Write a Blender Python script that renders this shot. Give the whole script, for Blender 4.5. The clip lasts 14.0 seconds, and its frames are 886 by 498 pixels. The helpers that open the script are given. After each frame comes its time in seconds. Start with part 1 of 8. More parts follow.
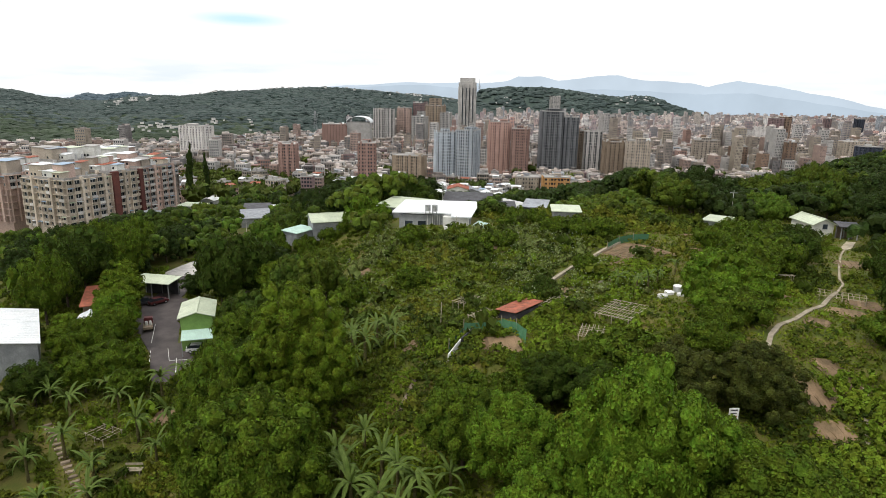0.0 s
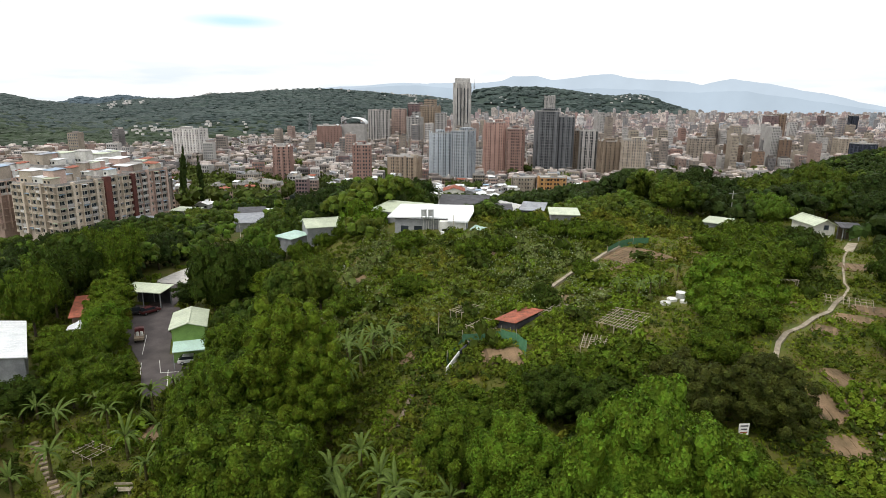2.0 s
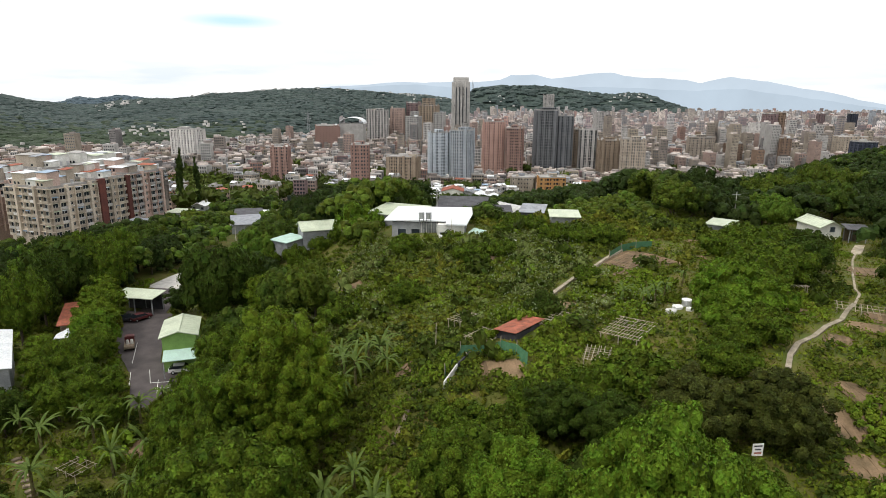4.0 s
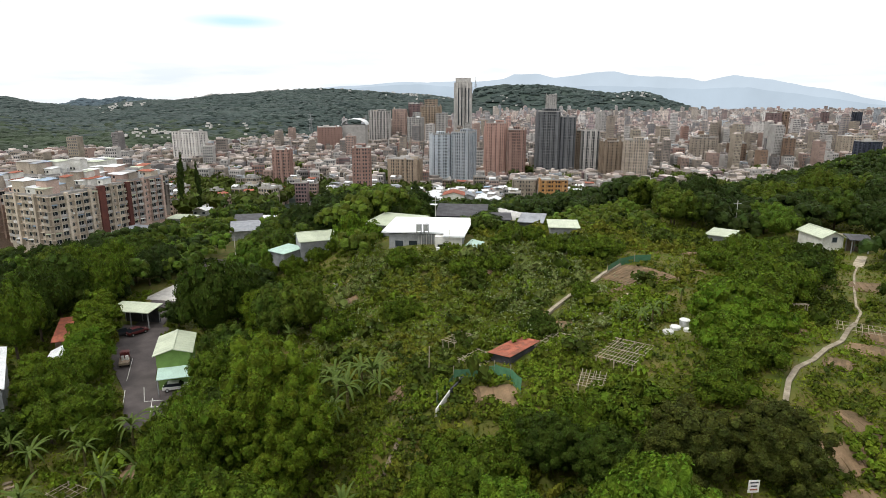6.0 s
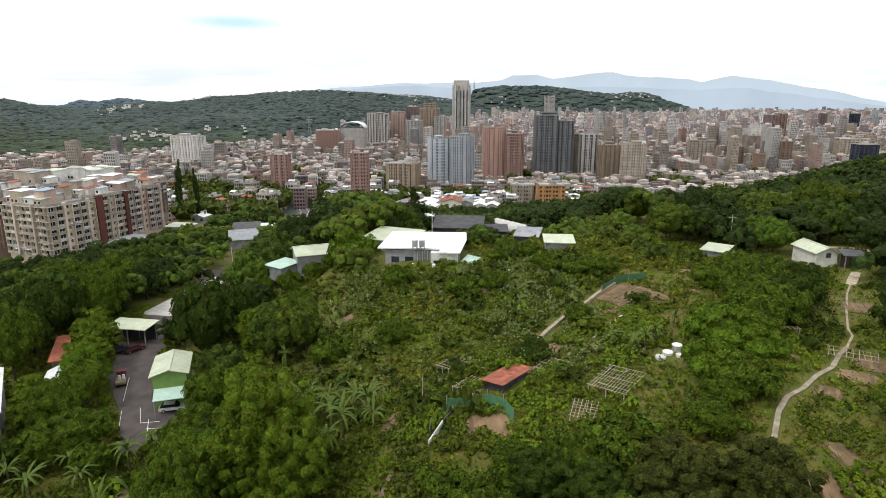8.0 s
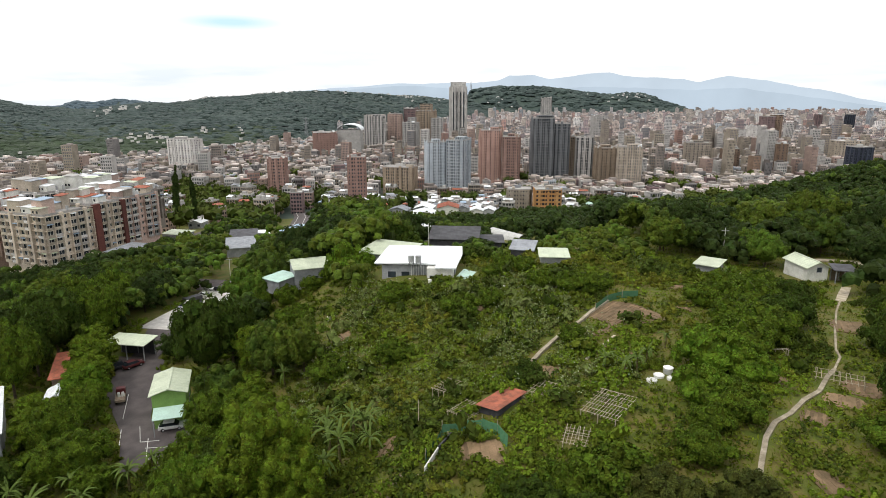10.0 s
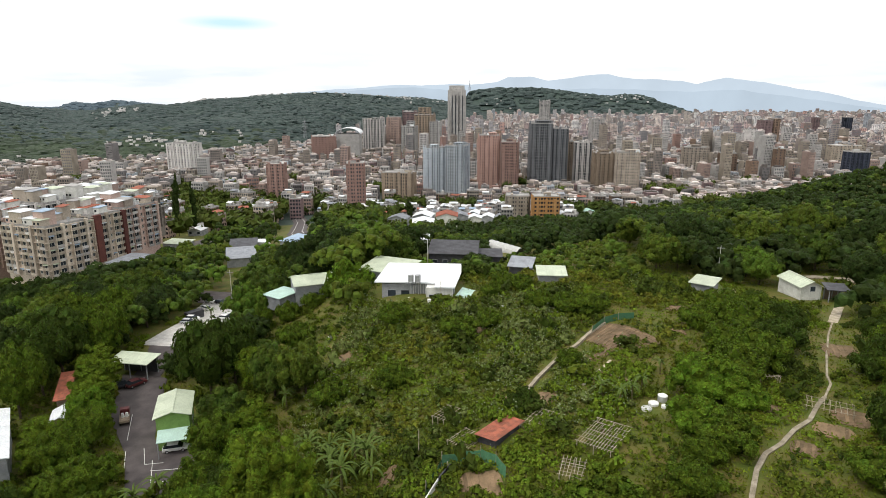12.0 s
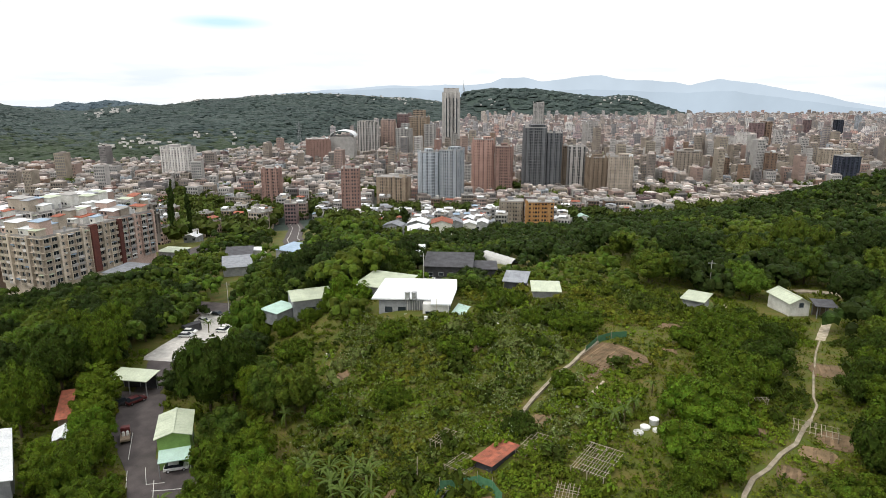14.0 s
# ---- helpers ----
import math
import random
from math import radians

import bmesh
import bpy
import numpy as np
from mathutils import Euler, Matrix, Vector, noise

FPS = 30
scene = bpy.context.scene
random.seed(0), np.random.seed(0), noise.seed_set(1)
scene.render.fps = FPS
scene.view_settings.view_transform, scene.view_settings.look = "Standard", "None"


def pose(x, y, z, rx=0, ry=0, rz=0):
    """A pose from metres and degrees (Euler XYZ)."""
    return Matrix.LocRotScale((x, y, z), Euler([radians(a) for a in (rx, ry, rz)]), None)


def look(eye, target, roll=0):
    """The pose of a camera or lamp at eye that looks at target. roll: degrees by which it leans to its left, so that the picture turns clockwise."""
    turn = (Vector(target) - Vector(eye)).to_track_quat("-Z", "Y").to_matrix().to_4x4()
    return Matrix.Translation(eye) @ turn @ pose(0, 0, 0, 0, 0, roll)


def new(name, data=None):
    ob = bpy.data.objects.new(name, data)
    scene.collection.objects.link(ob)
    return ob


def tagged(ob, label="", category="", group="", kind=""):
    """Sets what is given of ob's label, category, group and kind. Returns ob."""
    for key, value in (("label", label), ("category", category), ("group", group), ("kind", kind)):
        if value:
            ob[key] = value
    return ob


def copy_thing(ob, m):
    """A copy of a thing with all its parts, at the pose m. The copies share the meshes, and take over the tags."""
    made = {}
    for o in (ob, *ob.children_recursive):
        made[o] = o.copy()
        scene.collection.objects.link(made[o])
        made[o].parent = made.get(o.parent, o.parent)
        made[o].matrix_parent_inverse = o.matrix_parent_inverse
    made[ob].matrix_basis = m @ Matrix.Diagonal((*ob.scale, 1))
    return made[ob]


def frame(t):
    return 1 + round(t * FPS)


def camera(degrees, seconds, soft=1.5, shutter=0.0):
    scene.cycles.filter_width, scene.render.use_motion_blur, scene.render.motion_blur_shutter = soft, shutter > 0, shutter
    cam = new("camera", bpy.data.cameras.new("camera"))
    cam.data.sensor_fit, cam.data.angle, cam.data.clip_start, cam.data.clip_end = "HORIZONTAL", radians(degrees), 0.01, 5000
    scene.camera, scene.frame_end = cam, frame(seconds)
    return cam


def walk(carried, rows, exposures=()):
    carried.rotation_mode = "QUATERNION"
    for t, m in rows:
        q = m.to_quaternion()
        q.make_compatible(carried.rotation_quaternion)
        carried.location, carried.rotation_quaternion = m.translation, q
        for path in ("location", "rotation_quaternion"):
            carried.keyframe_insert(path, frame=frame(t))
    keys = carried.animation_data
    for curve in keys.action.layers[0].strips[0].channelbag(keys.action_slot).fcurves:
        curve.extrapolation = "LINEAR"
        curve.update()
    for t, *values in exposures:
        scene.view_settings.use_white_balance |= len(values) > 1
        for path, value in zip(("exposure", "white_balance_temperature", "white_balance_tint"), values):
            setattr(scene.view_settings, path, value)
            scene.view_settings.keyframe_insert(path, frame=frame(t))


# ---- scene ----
cam = camera(72.0, 14.0, soft=0.6)
PATH = [
    (0, (0.957, -0.19, 23.401), (0.743, 1.741, 22.923), 1.1),
    (0.5, (0.871, 0.124, 23.539), (0.658, 2.055, 23.062), 1.0),
    (1, (0.754, 0.587, 23.643), (0.541, 2.517, 23.165), 0.9),
    (1.5, (0.722, 1.05, 23.724), (0.516, 2.981, 23.246), 0.7),
    (2, (0.691, 1.583, 23.804), (0.489, 3.515, 23.327), 0.6),
    (2.5, (0.666, 2.101, 23.858), (0.464, 4.032, 23.38), 0.5),
    (3, (0.658, 2.691, 23.859), (0.456, 4.623, 23.382), 0.4),
    (3.2, (0.589, 2.879, 23.861), (0.39, 4.812, 23.385), 0.5),
    (5.3, (1.086, 5.138, 24.844), (0.882, 7.067, 24.356), 0.1),
    (5.5, (1.21, 5.067, 25.049), (1.004, 6.997, 24.566), 0.1),
    (6, (1.448, 5.249, 25.839), (1.237, 7.179, 25.357), 0.1),
    (6.5, (1.583, 5.366, 26.506), (1.373, 7.296, 26.025), 0.1),
    (7, (1.704, 5.413, 27.199), (1.494, 7.343, 26.72), 0.0),
    (7.5, (1.77, 5.467, 27.782), (1.563, 7.398, 27.303), -0.0),
    (8, (1.942, 5.54, 28.386), (1.734, 7.471, 27.906), 0.0),
    (10.5, (2.176, 5.028, 31.929), (1.98, 6.96, 31.448), -0.0),
    (11, (2.155, 4.921, 32.738), (1.96, 6.852, 32.257), 0.1),
    (11.5, (2.122, 4.77, 33.489), (1.928, 6.702, 33.008), 0.1),
    (12, (2.132, 4.517, 34.483), (1.938, 6.449, 34.005), 0.0),
    (12.5, (2.081, 4.318, 35.343), (1.888, 6.251, 34.866), 0.0),
    (13, (2.038, 4.09, 36.256), (1.85, 6.023, 35.777), 0.1),
    (13.5, (1.984, 3.868, 37.093), (1.804, 5.801, 36.613), 0.1),
    (14, (1.882, 3.689, 37.713), (1.707, 5.623, 37.235), 0.1),
]
# the plan is drawn in units of 1.4 m
UNIT = 1.4
TRUE = Matrix.Scale(1 / UNIT, 4)
walk(cam, [(t, look(Vector(e) * UNIT, Vector(g) * UNIT, r)) for t, e, g, r in PATH])


# ---- light: bright overcast sky with a soft high sun ----
world = bpy.data.worlds.new("world")
scene.world = world
world.use_nodes = True
wt = world.node_tree
w_out = wt.nodes["World Output"]
w_sky = wt.nodes["Background"]
w_sky.inputs[1].default_value = 0.10
sky = wt.nodes.new("ShaderNodeTexSky")
sky.sky_type, sky.sun_disc = "NISHITA", False
sky.sun_elevation, sky.sun_rotation = radians(58), radians(215)
wt.links.new(sky.outputs[0], w_sky.inputs[0])
w_cloud = wt.nodes.new("ShaderNodeBackground")
w_co = wt.nodes.new("ShaderNodeTexCoord")
w_map = wt.nodes.new("ShaderNodeMapping")
w_map.inputs["Scale"].default_value = (3.0, 3.0, 22.0)
wt.links.new(w_co.outputs["Generated"], w_map.inputs[0])
w_n = wt.nodes.new("ShaderNodeTexNoise")
w_n.inputs["Scale"].default_value, w_n.inputs["Detail"].default_value = 1.6, 6
wt.links.new(w_map.outputs[0], w_n.inputs[0])
w_r = wt.nodes.new("ShaderNodeValToRGB")
w_r.color_ramp.elements[0].position, w_r.color_ramp.elements[0].color = 0.34, (0.80, 0.88, 0.96, 1)
w_r.color_ramp.elements[1].position, w_r.color_ramp.elements[1].color = 0.50, (0.99, 1.0, 1.0, 1)
wt.links.new(w_n.outputs[0], w_r.inputs[0])
# thicker, whiter cloud overhead, thinner streaks towards the horizon
w_sep = wt.nodes.new("ShaderNodeSeparateXYZ")
wt.links.new(w_co.outputs["Generated"], w_sep.inputs[0])
w_up = wt.nodes.new("ShaderNodeMapRange")
w_up.inputs[1].default_value, w_up.inputs[2].default_value = 0.02, 0.10
wt.links.new(w_sep.outputs[2], w_up.inputs[0])
w_mix = wt.nodes.new("ShaderNodeMixRGB")
w_mix.inputs[2].default_value = (1, 1, 1, 1)
wt.links.new(w_up.outputs[0], w_mix.inputs[0])
wt.links.new(w_r.outputs[0], w_mix.inputs[1])
w_blue = wt.nodes.new("ShaderNodeMixRGB")
w_blue.inputs[2].default_value = (0.52, 0.82, 0.95, 1)
wt.links.new(w_mix.outputs[0], w_blue.inputs[1])
wt.links.new(w_blue.outputs[0], w_cloud.inputs[0])
# an overcast sky is brighter overhead than at the horizon
w_zen = wt.nodes.new("ShaderNodeMapRange")
w_zen.inputs[1].default_value, w_zen.inputs[2].default_value = 0.0, 1.0
w_zen.inputs[3].default_value, w_zen.inputs[4].default_value = 1.08, 1.36
wt.links.new(w_sep.outputs[2], w_zen.inputs[0])
wt.links.new(w_zen.outputs[0], w_cloud.inputs[1])
# one small blue opening in the cloud cover
w_sub = wt.nodes.new("ShaderNodeVectorMath")
w_sub.operation = "SUBTRACT"
w_sub.inputs[1].default_value = (-0.405, 0.908, 0.108)
w_mul = wt.nodes.new("ShaderNodeVectorMath")
w_mul.operation = "MULTIPLY"
w_mul.inputs[1].default_value = (1.0, 1.0, 7.0)
w_len = wt.nodes.new("ShaderNodeVectorMath")
w_len.operation = "LENGTH"
wt.links.new(w_co.outputs["Generated"], w_sub.inputs[0])
wt.links.new(w_sub.outputs[0], w_mul.inputs[0])
wt.links.new(w_mul.outputs[0], w_len.inputs[0])
w_gap = wt.nodes.new("ShaderNodeMapRange")
w_gap.inputs[1].default_value, w_gap.inputs[2].default_value = 0.085, 0.02
w_gap.inputs[3].default_value, w_gap.inputs[4].default_value = 0.0, 0.8
wt.links.new(w_len.outputs["Value"], w_gap.inputs[0])
w_sh = wt.nodes.new("ShaderNodeMixShader")
wt.links.new(w_gap.outputs[0], w_blue.inputs[0])
w_sh.inputs[0].default_value = 0.04
wt.links.new(w_cloud.outputs[0], w_sh.inputs[1])
wt.links.new(w_sky.outputs[0], w_sh.inputs[2])
wt.links.new(w_sh.outputs[0], w_out.inputs[0])
sun = new("sun", bpy.data.lights.new("sun", "SUN"))
sun.data.energy, sun.data.angle, sun.data.color = 1.5, radians(10), (1.0, 0.95, 0.87)
sun.matrix_world = look((-30, -26, 62), (0, 0, 0))
scene.view_settings.exposure = 0.0

# ---- materials ----
MATS = {}


def mat(name, col, col2=None, rough=0.8, scale=1.0, bump=0.15, metal=0.0, rnd=0.25, island=False, translucent=0.0, fine=12.0, relief=0.1):
    """A surface that varies at two scales and from piece to piece."""
    if name in MATS:
        return MATS[name]
    m = bpy.data.materials.new(name)
    m.use_nodes = True
    t, n = m.node_tree, m.node_tree.nodes
    b = n["Principled BSDF"]
    b.inputs["Roughness"].default_value, b.inputs["Metallic"].default_value = rough, metal
    b.inputs["Specular IOR Level"].default_value = 0.06 if translucent else 0.2
    geo = n.new("ShaderNodeNewGeometry")
    big = n.new("ShaderNodeTexNoise")
    big.inputs["Scale"].default_value, big.inputs["Detail"].default_value = scale, 5
    t.links.new(geo.outputs["Position"], big.inputs["Vector"])
    ramp = n.new("ShaderNodeMapRange")
    ramp.inputs[1].default_value, ramp.inputs[2].default_value = 0.35, 0.65
    t.links.new(big.outputs[0], ramp.inputs[0])
    mix = n.new("ShaderNodeMixRGB")
    c2 = col2 or tuple(c * 0.68 for c in col)
    mix.inputs[1].default_value, mix.inputs[2].default_value = (*col, 1), (*c2, 1)
    t.links.new(ramp.outputs[0], mix.inputs[0])
    small = n.new("ShaderNodeTexNoise")
    small.inputs["Scale"].default_value, small.inputs["Detail"].default_value = scale * fine, 4
    t.links.new(geo.outputs["Position"], small.inputs["Vector"])
    # brightness from piece to piece and from the fine grain
    if island:
        src = geo.outputs["Random Per Island"]
    else:
        src = n.new("ShaderNodeObjectInfo").outputs["Random"]
    r1 = n.new("ShaderNodeMapRange")
    r1.inputs[3].default_value, r1.inputs[4].default_value = 1 - rnd, 1 + rnd
    t.links.new(src, r1.inputs[0])
    r2 = n.new("ShaderNodeMapRange")
    r2.inputs[1].default_value, r2.inputs[2].default_value = 0.3, 0.7
    r2.inputs[3].default_value, r2.inputs[4].default_value = 0.82, 1.15
    t.links.new(small.outputs[0], r2.inputs[0])
    mul = n.new("ShaderNodeMath")
    mul.operation = "MULTIPLY"
    t.links.new(r1.outputs[0], mul.inputs[0])
    t.links.new(r2.outputs[0], mul.inputs[1])
    hsv = n.new("ShaderNodeHueSaturation")
    t.links.new(mix.outputs[0], hsv.inputs["Color"])
    t.links.new(mul.outputs[0], hsv.inputs["Value"])
    if translucent:
        rh = n.new("ShaderNodeMapRange")
        rh.inputs[3].default_value, rh.inputs[4].default_value = 0.485, 0.52
        oi = n.new("ShaderNodeObjectInfo").outputs["Random"] if not island else geo.outputs["Random Per Island"]
        t.links.new(oi, rh.inputs[0])
        t.links.new(rh.outputs[0], hsv.inputs["Hue"])
    t.links.new(hsv.outputs[0], b.inputs["Base Color"])
    if bump:
        bp = n.new("ShaderNodeBump")
        bp.inputs["Strength"].default_value, bp.inputs["Distance"].default_value = bump, relief
        t.links.new(small.outputs[0], bp.inputs["Height"])
        t.links.new(bp.outputs[0], b.inputs["Normal"])
    if translucent:
        tr = n.new("ShaderNodeBsdfTranslucent")
        t.links.new(hsv.outputs[0], tr.inputs[0])
        sh = n.new("ShaderNodeMixShader")
        sh.inputs[0].default_value = translucent
        t.links.new(b.outputs[0], sh.inputs[1])
        t.links.new(tr.outputs[0], sh.inputs[2])
        t.links.new(sh.outputs[0], n["Material Output"].inputs[0])
    MATS[name] = m
    return m


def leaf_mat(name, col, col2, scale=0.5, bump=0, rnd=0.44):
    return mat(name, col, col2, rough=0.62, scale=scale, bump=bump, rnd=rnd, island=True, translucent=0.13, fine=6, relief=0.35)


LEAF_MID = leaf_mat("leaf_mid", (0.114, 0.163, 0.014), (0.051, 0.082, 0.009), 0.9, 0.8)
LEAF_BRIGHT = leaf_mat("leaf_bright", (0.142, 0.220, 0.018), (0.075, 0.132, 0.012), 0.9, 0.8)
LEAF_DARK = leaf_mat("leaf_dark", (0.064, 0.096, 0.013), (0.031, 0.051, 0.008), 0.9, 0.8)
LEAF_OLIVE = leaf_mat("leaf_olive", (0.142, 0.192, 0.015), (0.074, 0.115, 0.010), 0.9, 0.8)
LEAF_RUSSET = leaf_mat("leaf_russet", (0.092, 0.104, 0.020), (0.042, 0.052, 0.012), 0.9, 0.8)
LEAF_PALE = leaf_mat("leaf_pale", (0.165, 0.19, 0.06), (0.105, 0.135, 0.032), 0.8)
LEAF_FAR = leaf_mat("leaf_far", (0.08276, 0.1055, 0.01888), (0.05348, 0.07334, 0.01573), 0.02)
# farther hill woods are bluer and paler: aerial haze put into leaf colour
LEAF_HILL_HAZE = mat("leaf_hill_haze", (0.047, 0.068, 0.060), (0.030, 0.047, 0.044), rough=0.7, scale=0.006, bump=0.7, rnd=0.2, island=True, fine=24, relief=2.5)
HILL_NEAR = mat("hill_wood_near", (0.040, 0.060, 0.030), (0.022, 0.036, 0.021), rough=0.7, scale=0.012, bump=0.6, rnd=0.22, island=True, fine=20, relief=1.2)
HILL_HAZE = mat("hill_wood_haze", (0.078, 0.110, 0.130), (0.060, 0.088, 0.108), rough=0.8, scale=0.004, bump=0.4, rnd=0.1, island=True, fine=24, relief=2.0)
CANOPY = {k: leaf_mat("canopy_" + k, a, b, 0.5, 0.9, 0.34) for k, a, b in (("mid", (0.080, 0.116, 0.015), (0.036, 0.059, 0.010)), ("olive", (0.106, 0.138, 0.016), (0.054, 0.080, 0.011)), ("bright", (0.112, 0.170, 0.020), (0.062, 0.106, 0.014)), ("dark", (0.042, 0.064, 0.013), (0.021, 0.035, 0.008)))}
LEAF_BANANA = mat("leaf_banana", (0.135, 0.195, 0.045), (0.085, 0.14, 0.028), rough=0.42, scale=1.5, bump=0, rnd=0.4, island=True, translucent=0.13, fine=6)
LEAF_CROP = leaf_mat("leaf_crop", (0.158, 0.210, 0.018), (0.090, 0.138, 0.013), 0.5)
GRASS = leaf_mat("grass_blade", (0.158, 0.188, 0.016), (0.090, 0.117, 0.012), 0.35)
SHRUB_A = leaf_mat("shrub_mid", (0.110, 0.136, 0.014), (0.060, 0.083, 0.009), 0.6)
SHRUB_B = leaf_mat("shrub_yellow", (0.160, 0.162, 0.019), (0.092, 0.105, 0.014), 0.6)
SHRUB_D = leaf_mat("shrub_dark", (0.063, 0.086, 0.012), (0.034, 0.051, 0.008), 0.6)
BLOSSOM = mat("pale_leaf_backs", (0.20, 0.25, 0.13), (0.28, 0.32, 0.20), bump=0, rnd=0.3, island=True)
BARK = mat("bark", (0.10, 0.075, 0.05), (0.05, 0.04, 0.03), scale=2)
STEM = mat("banana_stem", (0.13, 0.13, 0.05), (0.07, 0.05, 0.02), scale=3)
EARTH = mat("field_earth", (0.072, 0.098, 0.014), (0.125, 0.105, 0.030), scale=0.3, bump=0.4, fine=20)
SOIL = mat("bare_soil", (0.23, 0.155, 0.092), (0.14, 0.10, 0.055), scale=0.6, bump=0.5, fine=10)
# hill floor shares the haze-blued green of the canopy above it
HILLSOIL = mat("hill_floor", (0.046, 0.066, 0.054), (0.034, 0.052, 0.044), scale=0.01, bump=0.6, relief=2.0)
TOWNGROUND = mat("town_ground", (0.15, 0.15, 0.14), (0.07, 0.09, 0.06), scale=0.02, fine=8)
ASPHALT = mat("asphalt", (0.105, 0.09, 0.088), (0.072, 0.062, 0.062), scale=0.4, bump=0.3, fine=25)
CONCRETE = mat("pale_concrete", (0.64, 0.62, 0.58), (0.48, 0.46, 0.43), scale=0.7, fine=14)
PATHSTONE = mat("path_concrete", (0.46, 0.40, 0.31), (0.28, 0.24, 0.17), scale=0.8, fine=9)
TIN_GREEN = mat("pale_green_tin", (0.55, 0.60, 0.46), (0.44, 0.49, 0.37), rough=0.5, scale=0.4, bump=0.05, rnd=0.08)
TIN_MINT = mat("mint_tin", (0.50, 0.68, 0.60), (0.42, 0.58, 0.51), rough=0.5, scale=0.5, bump=0.05, rnd=0.05)
TIN_WHITE = mat("white_tin", (0.80, 0.82, 0.83), (0.68, 0.71, 0.73), rough=0.5, scale=0.35, bump=0.05, rnd=0.06)
TIN_GREY = mat("grey_tin", (0.30, 0.32, 0.35), (0.21, 0.22, 0.24), rough=0.55, scale=0.5, rnd=0.2)
TIN_DARK = mat("dark_roof", (0.10, 0.10, 0.11), (0.06, 0.06, 0.065), rough=0.7, scale=0.5, rnd=0.15)
TIN_RED = mat("rusty_red_tin", (0.40, 0.125, 0.075), (0.22, 0.085, 0.055), rough=0.7, scale=1.2, rnd=0.15)
TIN_BLUE = mat("blue_tin", (0.36, 0.47, 0.60), (0.27, 0.36, 0.46), rough=0.5, scale=0.4, rnd=0.1)
GREEN_WALL = mat("green_painted_wall", (0.22, 0.36, 0.10), (0.17, 0.29, 0.08), scale=0.8, rnd=0.03)
WHITE_WALL = mat("white_wall", (0.70, 0.70, 0.67), (0.54, 0.54, 0.50), scale=0.5, rnd=0.06)
GREY_WALL = mat("grey_wall", (0.34, 0.35, 0.36), (0.22, 0.23, 0.24), scale=0.5, rnd=0.12)
DARK_WALL = mat("dark_wall", (0.075, 0.075, 0.085), (0.045, 0.045, 0.05), scale=0.8, rnd=0.1)
GLASS = mat("window_glass", (0.035, 0.045, 0.055), (0.02, 0.025, 0.03), rough=0.12, scale=0.3, bump=0, rnd=0.5)
PANE = mat("pane_glass", (0.13, 0.135, 0.145), (0.06, 0.065, 0.072), rough=0.2, scale=0.2, bump=0, rnd=0.6, island=True)
BAMBOO = mat("bamboo_poles", (0.42, 0.37, 0.28), (0.28, 0.24, 0.17), scale=2.0)
WOOD = mat("weathered_wood", (0.30, 0.24, 0.18), (0.18, 0.14, 0.10), scale=2.0)
NET = mat("green_netting", (0.05, 0.14, 0.075), (0.07, 0.17, 0.09), rough=0.7, scale=2.0)
STEEL = mat("tank_steel", (0.72, 0.73, 0.74), (0.55, 0.56, 0.58), rough=0.35, metal=0.6, scale=2)
PLASTIC = mat("white_plastic", (0.78, 0.78, 0.76), (0.6, 0.6, 0.57), rough=0.5, scale=3)
RUBBER = mat("black_rubber", (0.02, 0.02, 0.02), rough=0.9)
LINE = mat("white_road_paint", (0.75, 0.75, 0.72), (0.5, 0.5, 0.47), scale=3)
PAINTS = {k: mat("car_paint_" + k, c, tuple(v * 0.9 for v in c), rough=0.3, bump=0, rnd=0.03)
          for k, c in {"white": (0.78, 0.78, 0.77), "silver": (0.5, 0.51, 0.52), "black": (0.03, 0.03, 0.035), "maroon": (0.12, 0.03, 0.03), "grey": (0.22, 0.23, 0.24)}.items()}
